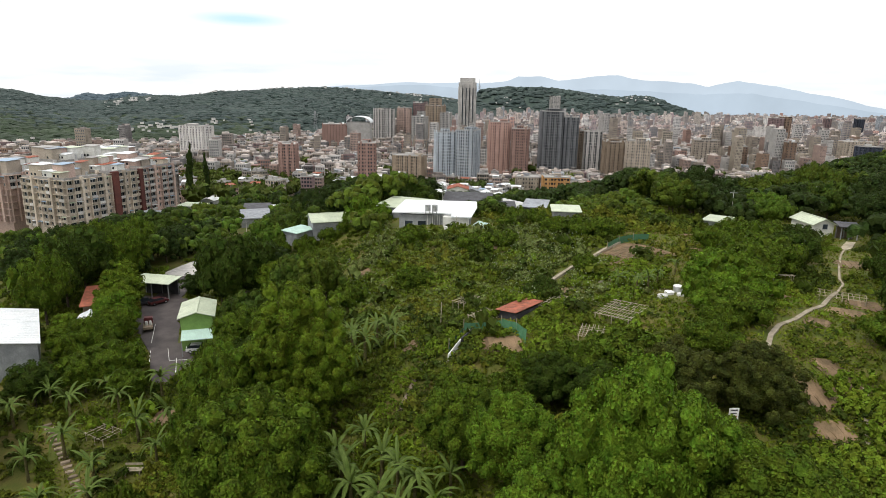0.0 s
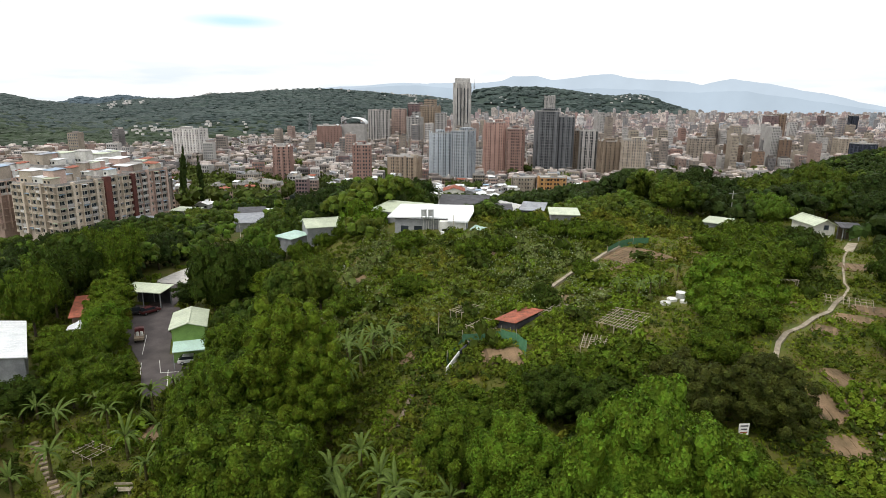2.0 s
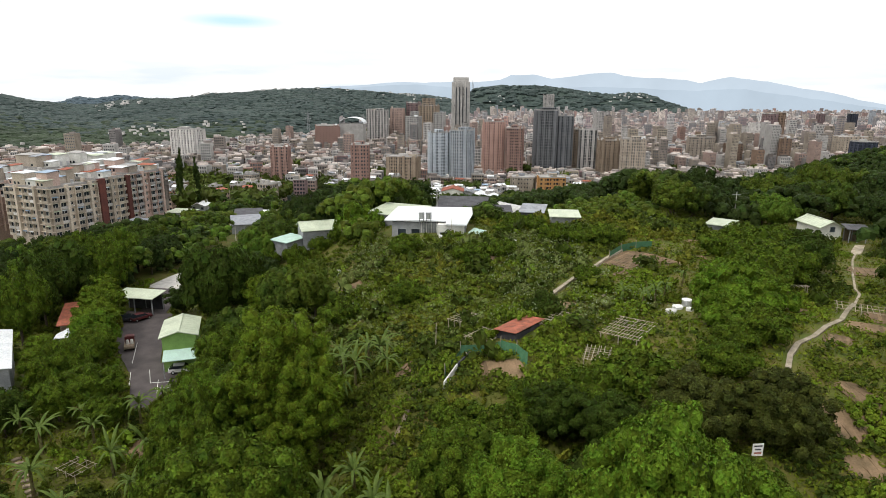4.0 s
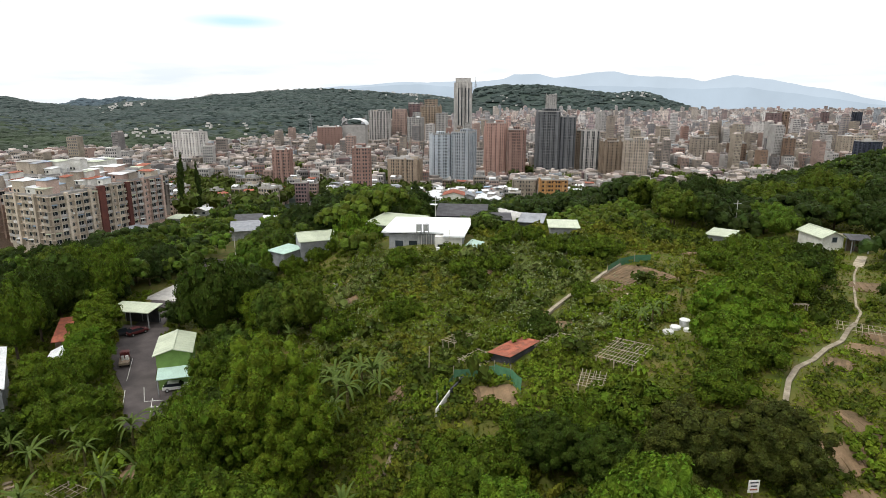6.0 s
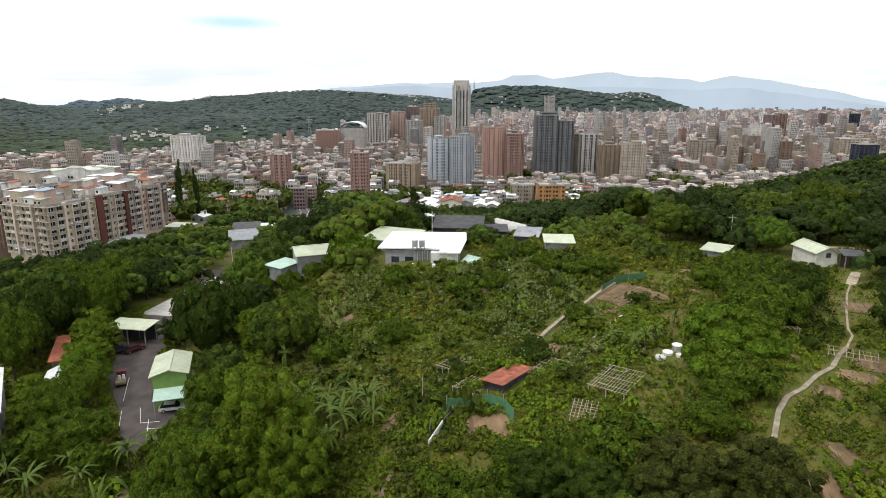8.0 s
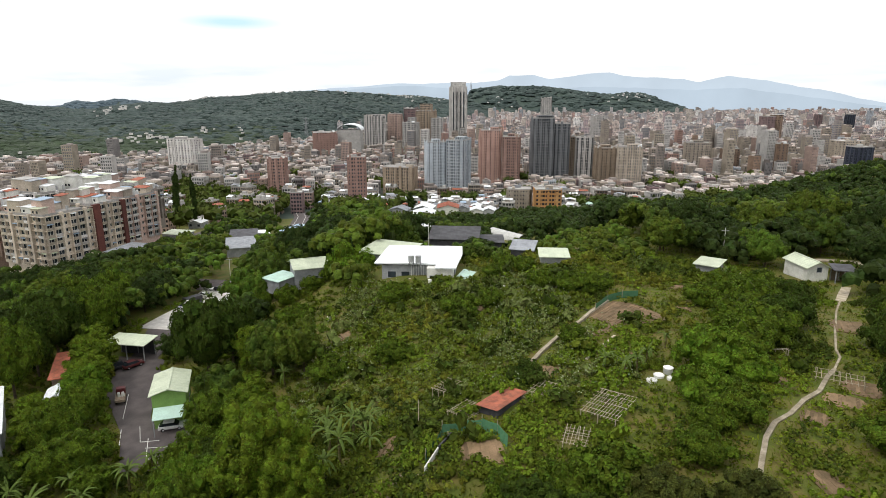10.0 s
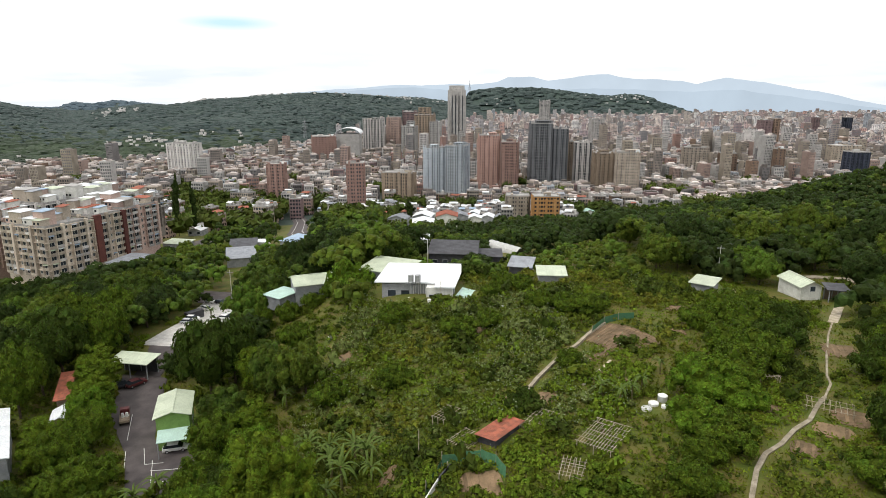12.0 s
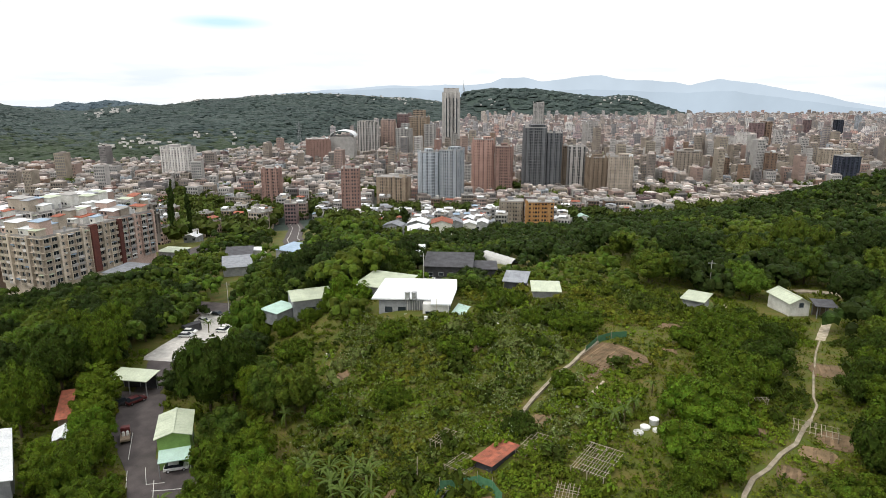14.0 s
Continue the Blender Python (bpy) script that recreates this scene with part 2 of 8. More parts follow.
WALLS = {
    "beige": mat("beige_tile", (0.387, 0.333, 0.279), (0.27, 0.234, 0.194), scale=0.15),
    "cream": mat("cream_tile", (0.45, 0.396, 0.324), (0.333, 0.288, 0.234), scale=0.15),
    "pink": mat("pinkish_tile", (0.45, 0.333, 0.288), (0.36, 0.27, 0.234), scale=0.15),
    "greyw": mat("grey_tile", (0.378, 0.369, 0.351), (0.288, 0.279, 0.27), scale=0.15),
    "white": mat("white_tile", (0.558, 0.54, 0.522), (0.423, 0.405, 0.387), scale=0.15),
    "brick": mat("red_brick_tile", (0.39, 0.255, 0.215), (0.32, 0.205, 0.175), scale=0.15),
    "brown": mat("brown_tile", (0.243, 0.171, 0.126), (0.18, 0.126, 0.0945), scale=0.15),
    "tan": mat("tan_tile", (0.36, 0.288, 0.216), (0.288, 0.225, 0.171), scale=0.15),
    "dark": mat("dark_grey_tile", (0.165, 0.17, 0.18), (0.125, 0.13, 0.138), scale=0.15),
    "bluegrey": mat("blue_grey_tile", (0.47, 0.51, 0.55), (0.38, 0.42, 0.46), scale=0.15),
    "orange": mat("orange_tile", (0.414, 0.243, 0.108), (0.36, 0.189, 0.072), scale=0.15),
    "maroon": mat("maroon_tile", (0.126, 0.045, 0.036), (0.09, 0.036, 0.0315), scale=0.3),
    "navy": mat("navy_glass", (0.0495, 0.0585, 0.081), (0.036, 0.0405, 0.0585), scale=0.1, rough=0.3),
    "greyd": mat("stained_grey_tile", (0.225, 0.216, 0.211), (0.162, 0.153, 0.153), scale=0.1),
    "cream2": mat("stained_cream_tile", (0.324, 0.279, 0.234), (0.234, 0.207, 0.18), scale=0.1),
    "stain": mat("weathered_render", (0.27, 0.234, 0.207), (0.18, 0.162, 0.149), scale=0.1),
    "pale": mat("pale_tile", (0.612, 0.594, 0.567), (0.468, 0.45, 0.432), scale=0.1),
    "apartment": mat("apartment_tile", (0.56, 0.485, 0.40), (0.42, 0.36, 0.295), scale=0.15),
    "mauve": mat("mauve_tile", (0.216, 0.153, 0.153), (0.162, 0.117, 0.117), scale=0.15),
}


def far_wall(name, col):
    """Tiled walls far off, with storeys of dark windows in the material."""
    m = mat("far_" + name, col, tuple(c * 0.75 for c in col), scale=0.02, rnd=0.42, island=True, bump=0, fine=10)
    t, n = m.node_tree, m.node_tree.nodes
    hsv = [q for q in n if q.bl_idname == "ShaderNodeHueSaturation"][0]
    geo = [q for q in n if q.bl_idname == "ShaderNodeNewGeometry"][0]
    sep = n.new("ShaderNodeSeparateXYZ")
    t.links.new(geo.outputs["Position"], sep.inputs[0])
    add = n.new("ShaderNodeMath")
    add.operation = "ADD"
    t.links.new(sep.outputs[0], add.inputs[0])
    t.links.new(sep.outputs[1], add.inputs[1])
    masks = []
    for src, size, cut in ((sep.outputs[2], 3.2, 0.5), (add.outputs[0], 4.1, 0.62)):
        d = n.new("ShaderNodeMath")
        d.operation, d.inputs[1].default_value = "DIVIDE", size
        t.links.new(src, d.inputs[0])
        fr = n.new("ShaderNodeMath")
        fr.operation = "FRACT"
        t.links.new(d.outputs[0], fr.inputs[0])
        lt = n.new("ShaderNodeMath")
        lt.operation, lt.inputs[1].default_value = "LESS_THAN", cut
        t.links.new(fr.outputs[0], lt.inputs[0])
        masks.append(lt)
    nz = n.new("ShaderNodeSeparateXYZ")
    t.links.new(geo.outputs["Normal"], nz.inputs[0])
    side = n.new("ShaderNodeMath")
    side.operation, side.inputs[1].default_value = "LESS_THAN", 0.5
    t.links.new(nz.outputs[2], side.inputs[0])
    m1 = n.new("ShaderNodeMath")
    m1.operation = "MULTIPLY"
    t.links.new(masks[0].outputs[0], m1.inputs[0])
    t.links.new(masks[1].outputs[0], m1.inputs[1])
    m2 = n.new("ShaderNodeMath")
    m2.operation = "MULTIPLY"
    t.links.new(m1.outputs[0], m2.inputs[0])
    t.links.new(side.outputs[0], m2.inputs[1])
    mx = n.new("ShaderNodeMixRGB")
    # window tone lifted to grey-blue: reflected sky painted into the colour
    mx.inputs[2].default_value = (0.13, 0.135, 0.15, 1)
    t.links.new(m2.outputs[0], mx.inputs[0])
    t.links.new(hsv.outputs[0], mx.inputs[1])
    t.links.new(mx.outputs[0], n["Principled BSDF"].inputs["Base Color"])
    return m


# mostly paler copies of the nearer wall tones: distance haze put into colour
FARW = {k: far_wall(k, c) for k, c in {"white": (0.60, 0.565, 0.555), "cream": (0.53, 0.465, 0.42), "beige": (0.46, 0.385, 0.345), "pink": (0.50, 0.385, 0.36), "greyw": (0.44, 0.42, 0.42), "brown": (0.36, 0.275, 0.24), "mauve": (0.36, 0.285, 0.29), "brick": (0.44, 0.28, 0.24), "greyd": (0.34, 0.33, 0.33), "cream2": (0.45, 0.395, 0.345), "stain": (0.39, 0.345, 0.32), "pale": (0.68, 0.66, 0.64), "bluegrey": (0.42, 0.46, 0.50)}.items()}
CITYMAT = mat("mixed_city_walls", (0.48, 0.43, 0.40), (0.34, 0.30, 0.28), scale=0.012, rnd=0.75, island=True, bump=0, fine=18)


# ---- building blocks ----
def H0(a, b, v):
    u = min(1.0, max(0.0, (v - a) / (b - a)))
    return u * u * (3 - 2 * u)


def lerp_table(tab, v):
    return float(np.interp(v, [a for a, _ in tab], [b for _, b in tab]))


RIDGE_A = [(-0.95, 48), (-0.853, 28), (-0.833, 18), (-0.793, 11), (-0.757, 4), (-0.70, 4), (-0.67, 13), (-0.634, 20), (-0.599, 24), (-0.56, 23), (-0.51, 32), (-0.495, 38), (-0.432, 44), (-0.398, 51), (-0.336, 57), (-0.261, 57), (-0.224, 53), (-0.169, 46), (-0.13, 40), (-0.09, 22), (-0.05, -10), (0.0, -38)]
RIDGE_FOOT = [(-1.0, 500), (-0.75, 560), (-0.6, 600), (-0.47, 730), (-0.38, 790), (-0.28, 1050), (-0.2, 1450), (-0.13, 1700), (0.0, 1900)]
RIDGE_B = [(-0.085, -28), (-0.075, 0), (-0.062, 36), (-0.051, 80), (-0.015, 94), (0.038, 96), (0.086, 82), (0.117, 66), (0.152, 52), (0.186, 60), (0.208, 57), (0.238, 24), (0.265, -4), (0.285, -28)]
RIDGE_C = [(-0.775, -28), (-0.758, -12), (-0.747, 6), (-0.725, 24), (-0.7, 13), (-0.654, 32), (-0.61, 19), (-0.565, 8), (-0.535, -28)]


def ground_z(x, y):
    """The lie of the land: terraced slope, gully to the west, town plain, wooded hills."""
    z = 2.2 + 1.8 * H0(0, 22, x) - 3.0 * H0(54, 36, y) - 2.5 * H0(75, 115, y) * H0(20, 45, x)
    q = x + 0.35 * max(0.0, y - 60)
    z -= 3.5 * H0(112, 138, y) * (1 - H0(190, 260, y)) * H0(30, 8, x)
    z -= 12.2 * H0(3, -36, q) + 15 * H0(-58, -125, q)
    e = y + 0.1 * max(0.0, -x) - 0.45 * max(0.0, x - 60)
    k = H0(100, 410, e)
    z = z * (1 - k) - 38 * k
    z += 7.5 * math.exp(-((x + 144) / 22) ** 2 - ((y - 192) / 42) ** 2)
    z += 17.5 * math.exp(-((x - 190) / 72) ** 2 - ((y - 290) / 78) ** 2)
    z += 0.9 * math.exp(-((x - 3) / 4.5) ** 2 - ((y - 59) / 4.5) ** 2)
    z += 0.9 * math.exp(-((x + 4) / 4.0) ** 2 - ((y - 51) / 5.0) ** 2)
    if y > 500:
        s = x / y
        base = lerp_table(RIDGE_FOOT, s)
        a = (lerp_table(RIDGE_A, s) + 28) * (0.35 * H0(base, base + 350, y) + 0.65 * H0(base + 150, base + 1100, y)) * (1 - 0.5 * H0(base + 1250, base + 2000, y) * H0(-0.4, -0.46, s)) * (1 + 0.07 * noise.noise((x * 0.006, y * 0.006, 0)))
        b = (lerp_table(RIDGE_B, s) + 28) * H0(2750, 3200, y) * (1 - H0(3260, 3480, y))
        c = (lerp_table(RIDGE_C, s) + 28) * H0(2400, 2800, y) * (1 - H0(3000, 3300, y))
        z += max(0.0, a, b, c)
    elif y < 0:
        z += 12 * H0(0, -120, y)
    return z


def box(bm, x0, x1, y0, y1, z0, z1):
    v = [bm.verts.new(p) for p in ((x0, y0, z0), (x1, y0, z0), (x1, y1, z0), (x0, y1, z0), (x0, y0, z1), (x1, y0, z1), (x1, y1, z1), (x0, y1, z1))]
    for f in ((0, 3, 2, 1), (4, 5, 6, 7), (0, 1, 5, 4), (1, 2, 6, 5), (2, 3, 7, 6), (3, 0, 4, 7)):
        bm.faces.new([v[i] for i in f])


def bar(bm, a, b, r, sides=5, r2=None):
    """A round bar from a to b, tapering from r to r2."""
    a, b = Vector(a), Vector(b)
    q = (b - a).to_track_quat("Z", "Y")
    r2 = r if r2 is None else r2
    lo = [bm.verts.new(a + q @ Vector((r * math.cos(6.2832 * i / sides), r * math.sin(6.2832 * i / sides), 0))) for i in range(sides)]
    hi = [bm.verts.new(b + q @ Vector((r2 * math.cos(6.2832 * i / sides), r2 * math.sin(6.2832 * i / sides), 0))) for i in range(sides)]
    for i in range(sides):
        j = (i + 1) % sides
        bm.faces.new((lo[i], lo[j], hi[j], hi[i]))
    bm.faces.new(hi)
    bm.faces.new(lo[::-1])


def sheet(bm, pts, th):
    """A flat slab: polygon pts (any plane), th thick downwards."""
    lo = [bm.verts.new((p[0], p[1], p[2] - th)) for p in pts]
    hi = [bm.verts.new(p) for p in pts]
    n = len(pts)
    bm.faces.new(hi)
    bm.faces.new(lo[::-1])
    for i in range(n):
        j = (i + 1) % n
        bm.faces.new((lo[i], lo[j], hi[j], hi[i]))


def mesh_of(bm, name, material):
    bmesh.ops.recalc_face_normals(bm, faces=bm.faces) if len(bm.faces) < 3000 else None
    me = bpy.data.meshes.new(name)
    bm.to_mesh(me)
    bm.free()
    me.materials.append(material)
    return me


def part(name, bm, material, parent, label=""):
    me = bm if isinstance(bm, bpy.types.Mesh) else mesh_of(bm, name, material)
    ob = new(name, me)
    ob.parent = parent
    return tagged(ob, label)


def thing(name, label, category, m, group=""):
    e = new(name)
    e.matrix_basis = m
    return tagged(e, label, category, group)


def raw_mesh(name, verts, faces, material, smooth=False):
    """A mesh from numpy arrays of corners and equal-sided faces."""
    me = bpy.data.meshes.new(name)
    k = faces.shape[1]
    me.vertices.add(len(verts))
    me.vertices.foreach_set("co", np.asarray(verts, np.float32).ravel())
    me.loops.add(faces.size)
    me.loops.foreach_set("vertex_index", faces.astype(np.int32).ravel())
    me.polygons.add(len(faces))
    me.polygons.foreach_set("loop_start", np.arange(0, faces.size, k, dtype=np.int32))
    me.polygons.foreach_set("use_smooth", np.full(len(faces), smooth))
    me.update(calc_edges=True)
    me.materials.append(material)
    return me


def place(x, y, rz=0.0, dz=0.0, s=1.0, sz=None):
    return pose(x, y, ground_z(x, y) + dz, 0, 0, rz) @ Matrix.Diagonal((s, s, sz or s, 1))


def ribbon(name, pts, width, material, label, lift=0.12, th=0.3, step=1.0):
    """A paved strip that follows the land."""
    bm = bmesh.new()
    line = []
    for (ax, ay), (bx, by) in zip(pts, pts[1:]):
        n = max(1, int(math.hypot(bx - ax, by - ay) / step))
        line += [(ax + (bx - ax) * i / n, ay + (by - ay) * i / n) for i in range(n)]
    line.append(pts[-1])
    rows = []
    for i, (x, y) in enumerate(line):
        x2, y2 = line[min(i + 1, len(line) - 1)]
        x1, y1 = line[max(i - 1, 0)]
        d = Vector((x2 - x1, y2 - y1, 0)).normalized()
        w = width * 0.5 * (1 + 0.12 * noise.noise((x * 0.7, y * 0.7, 3)))
        lx, ly, rx, ry = x - d.y * w, y + d.x * w, x + d.y * w, y - d.x * w
        zl, zr = ground_z(lx, ly) + lift, ground_z(rx, ry) + lift
        rows.append([bm.verts.new(p) for p in ((lx, ly, zl - th), (lx, ly, zl), (rx, ry, zr), (rx, ry, zr - th))])
    for a, b in zip(rows, rows[1:]):
        for i in range(3):
            bm.faces.new((a[i], a[i + 1], b[i + 1], b[i]))
    bm.faces.new(rows[0])
    bm.faces.new(rows[-1][::-1])
    return tagged(new(name, mesh_of(bm, name, material)), label, "path", kind="structure")


def patch(name, pts, material, label, lift=0.1, cat="ground", step=1.5):
    """A piece of ground with a surface of its own, laid over the land."""
    bm = bmesh.new()
    vs = [bm.verts.new((x, y, 0)) for x, y in pts]
    f = bm.faces.new(vs)
    bmesh.ops.triangulate(bm, faces=[f])
    for _ in range(6):
        long = [e for e in bm.edges if e.calc_length() > step * 1.6]
        if not long:
            break
        bmesh.ops.subdivide_edges(bm, edges=long, cuts=1)
        bmesh.ops.triangulate(bm, faces=bm.faces)
    for v in bm.verts:
        v.co.z = ground_z(v.co.x, v.co.y) + lift
    ext = bmesh.ops.extrude_face_region(bm, geom=bm.faces[:])
    for v in [g for g in ext["geom"] if isinstance(g, bmesh.types.BMVert)]:
        v.co.z -= 0.35
    return tagged(new(name, mesh_of(bm, name, material)), label, cat, kind="structure")

# ---- the land ----
def spaced(a, b, fine, growth, lo, hi):
    mid = list(np.arange(a, b + 0.1, fine))
    s, v, up = fine, b, []
    while v < hi:
        s *= growth
        v += s
        up.append(min(v, hi))
    s, v, dn = fine, a, []
    while v > lo:
        s *= growth
        v -= s
        dn.append(max(v, lo))
    return dn[::-1] + mid + up


gx = spaced(-90, 90, 2.5, 1.034, -4900, 4900)
gy = spaced(0, 180, 2.5, 1.032, -1500, 4950)
verts = np.array([(x, y, ground_z(x, y) + (0.12 * noise.noise((x * 0.15, y * 0.15, 0)) if y < 240 else -1.0 * H0(560, 640, y) if ground_z(x, y) > -37 else 0)) for y in gy for x in gx])
nx = len(gx)
idx = np.arange((len(gy) - 1) * nx).reshape(-1, nx)[:, :-1].ravel()
faces = np.stack([idx, idx + 1, idx + nx + 1, idx + nx], 1)
me = raw_mesh("ground", verts, faces, EARTH, True)
me.materials.append(TOWNGROUND)
me.materials.append(HILLSOIL)
fc = verts[faces].mean(1)
slope = np.ptp(verts[faces][:, :, 2], axis=1) / np.maximum(1, np.ptp(verts[faces][:, :, 1], axis=1))
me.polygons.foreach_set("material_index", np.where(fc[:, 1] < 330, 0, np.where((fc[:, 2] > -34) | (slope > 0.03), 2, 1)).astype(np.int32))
ground = tagged(new("ground", me), "terraced green hillside falling to a town plain", "ground", kind="structure")

# far mountains behind the town: glowing backdrop sheets, haze painted as pale blue
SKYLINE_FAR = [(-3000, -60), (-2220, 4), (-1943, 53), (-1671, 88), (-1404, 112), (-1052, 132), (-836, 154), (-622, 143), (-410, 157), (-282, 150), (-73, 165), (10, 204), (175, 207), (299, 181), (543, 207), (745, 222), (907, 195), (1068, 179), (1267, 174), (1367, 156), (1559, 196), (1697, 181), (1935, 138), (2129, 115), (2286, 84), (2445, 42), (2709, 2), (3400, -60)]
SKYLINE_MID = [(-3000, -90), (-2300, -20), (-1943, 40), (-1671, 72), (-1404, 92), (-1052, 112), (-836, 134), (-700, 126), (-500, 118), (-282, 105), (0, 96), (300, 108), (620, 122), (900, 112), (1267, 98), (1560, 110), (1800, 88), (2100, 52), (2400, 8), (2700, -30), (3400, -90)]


def mountain(name, tab, y, col, rough):
    m = bpy.data.materials.new(name)
    m.use_nodes = True
    b = m.node_tree.nodes["Principled BSDF"]
    n = m.node_tree.nodes.new("ShaderNodeTexNoise")
    n.inputs["Scale"].default_value, n.inputs["Detail"].default_value = 0.004, 6
    geo = m.node_tree.nodes.new("ShaderNodeNewGeometry")
    m.node_tree.links.new(geo.outputs["Position"], n.inputs["Vector"])
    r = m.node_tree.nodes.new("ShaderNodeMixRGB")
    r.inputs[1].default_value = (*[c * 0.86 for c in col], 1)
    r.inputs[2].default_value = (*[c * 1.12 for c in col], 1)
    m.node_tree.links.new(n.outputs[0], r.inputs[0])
    # the glow carries the haze colour; the base stays near black
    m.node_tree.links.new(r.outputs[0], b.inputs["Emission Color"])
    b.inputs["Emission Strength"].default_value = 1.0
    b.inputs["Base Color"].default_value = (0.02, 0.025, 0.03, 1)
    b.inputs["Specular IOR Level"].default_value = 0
    bm = bmesh.new()
    rows = []
    for i in range(241):
        x = -3000 + 6400 * i / 240
        top = lerp_table(tab, x) + rough * noise.fractal((x * 0.004, y, 0), 1.0, 2.0, 4)
        rows.append([bm.verts.new((x, y, -150)), bm.verts.new((x, y, top)), bm.verts.new((x, y + 60, -150))])
    for a, c in zip(rows, rows[1:]):
        bm.faces.new((a[0], c[0], c[1], a[1]))
        bm.faces.new((a[1], c[1], c[2], a[2]))
    return tagged(new("backdrop", mesh_of(bm, name, m)), "glowing mountain backdrop far behind the town, blue haze painted in", "mountains", kind="structure")


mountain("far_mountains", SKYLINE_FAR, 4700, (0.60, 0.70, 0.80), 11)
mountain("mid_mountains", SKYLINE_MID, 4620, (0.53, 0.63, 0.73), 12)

# ---- buildings of the town ----
rng = random.Random(7)
nrng = np.random.default_rng(7)


def facade(wall, glass, w, d, h, floors, bw, bd, span=0.42, pier=0.22, z0=0.0):
    """Storeys with proud spandrels and piers over recessed glazing, about the origin."""
    x, y = w / 2, d / 2
    box(glass, -x + 0.35, x - 0.35, -y + 0.35, y - 0.35, z0, z0 + h - 0.1)
    fh = h / floors
    for i in range(floors + 1):
        zb = z0 + i * fh - (fh * span * 0.4 if i else 0)
        zt = z0 + min(h, i * fh + fh * span * 0.6)
        box(wall, -x + 0.06, x - 0.06, -y + 0.06, y - 0.06, zb, zt)
    for n, axis in ((bw, 0), (bd, 1)):
        L = w if axis == 0 else d
        pw = L / n * pier
        for k in range(n + 1):
            c = -L / 2 + L * k / n
            a, b = max(-L / 2, c - pw / 2), min(L / 2, c + pw / 2)
            if k in (0, n):
                a, b = (a, a + pw) if k == 0 else (b - pw, b)
            for s in (-1, 1):
                if axis == 0:
                    lo, hi = sorted((s * y, s * (y - 0.5)))
                    box(wall, a, b, lo, hi, z0, z0 + h)
                else:
                    lo, hi = sorted((s * x, s * (x - 0.5)))
                    box(wall, lo, hi, a, b, z0, z0 + h)


def bays(wall, w, d, h, r):
    """Projecting shafts and balcony stacks that break up a tall front."""
    x, y = w / 2, d / 2
    for axis, L, o in ((0, w, y), (1, d, x)):
        n = max(2, int(L / 5))
        for k in range(n):
            c = -L / 2 + L * (k + 0.5) / n + r.uniform(-0.4, 0.4)
            hw, pr = r.uniform(0.7, 1.3), r.uniform(0.5, 1.1)
            top = h * r.choice((1.0, 1.0, 0.94, 1.04))
            for s in (-1, 1):
                lo, hi = sorted((s * (o - 0.1), s * (o + pr)))
                if axis == 0:
                    box(wall, c - hw, c + hw, lo, hi, 0, top)
                else:
                    box(wall, lo, hi, c - hw, c + hw, 0, top)


def rooftop(bm, w, d, h, r, clutter=3):
    """Parapet, stair heads and tanks on a flat roof."""
    x, y = w / 2, d / 2
    rings = [[bm.verts.new((sx * a, sy * b, z)) for sx, sy in ((-1, -1), (1, -1), (1, 1), (-1, 1))]
             for a, b, z in ((x, y, h), (x, y, h + 0.9), (x - 0.25, y - 0.25, h + 0.9), (x - 0.25, y - 0.25, h + 0.12))]
    for p, q in zip(rings, rings[1:]):
        for i in range(4):
            j = (i + 1) % 4
            bm.faces.new((p[i], p[j], q[j], q[i]))
    bm.faces.new(rings[3])
    bm.faces.new(rings[0][::-1])
    heads = []
    for _ in range(clutter):
        cw, cd, ch = r.uniform(1.5, w * 0.4), r.uniform(1.5, d * 0.4), r.uniform(1.4, 3.2)
        cx, cy = r.uniform(-x + cw / 2 + 0.3, x - cw / 2 - 0.3), r.uniform(-y + cd / 2 + 0.3, y - cd / 2 - 0.3)
        hb = bmesh.new()
        box(hb, cx - cw / 2, cx + cw / 2, cy - cd / 2, cy + cd / 2, h + 0.1, h + ch)
        heads.append(hb)
    return heads


def tin_top(bm, w, d, h, r):
    """A pitched sheet roof on posts above part of a flat roof."""
    k = r.uniform(0.45, 0.9)
    x0, x1 = -w / 2, -w / 2 + w * k
    y0, y1 = -d / 2, d / 2
    s = r.uniform(0.3, 1.0)
    sheet(bm, [(x0, y0, h + 2.2), (x1, y0, h + 2.2), (x1, 0, h + 2.2 + s), (x0, 0, h + 2.2 + s)], 0.12)
    sheet(bm, [(x0, 0, h + 2.2 + s), (x1, 0, h + 2.2 + s), (x1, y1, h + 2.2), (x0, y1, h + 2.2)], 0.12)
    for px in (x0 + 0.3, x1 - 0.3):
        for py in (y0 + 0.3, y1 - 0.3):
            box(bm, px - 0.1, px + 0.1, py - 0.1, py + 0.1, h, h + 2.15)


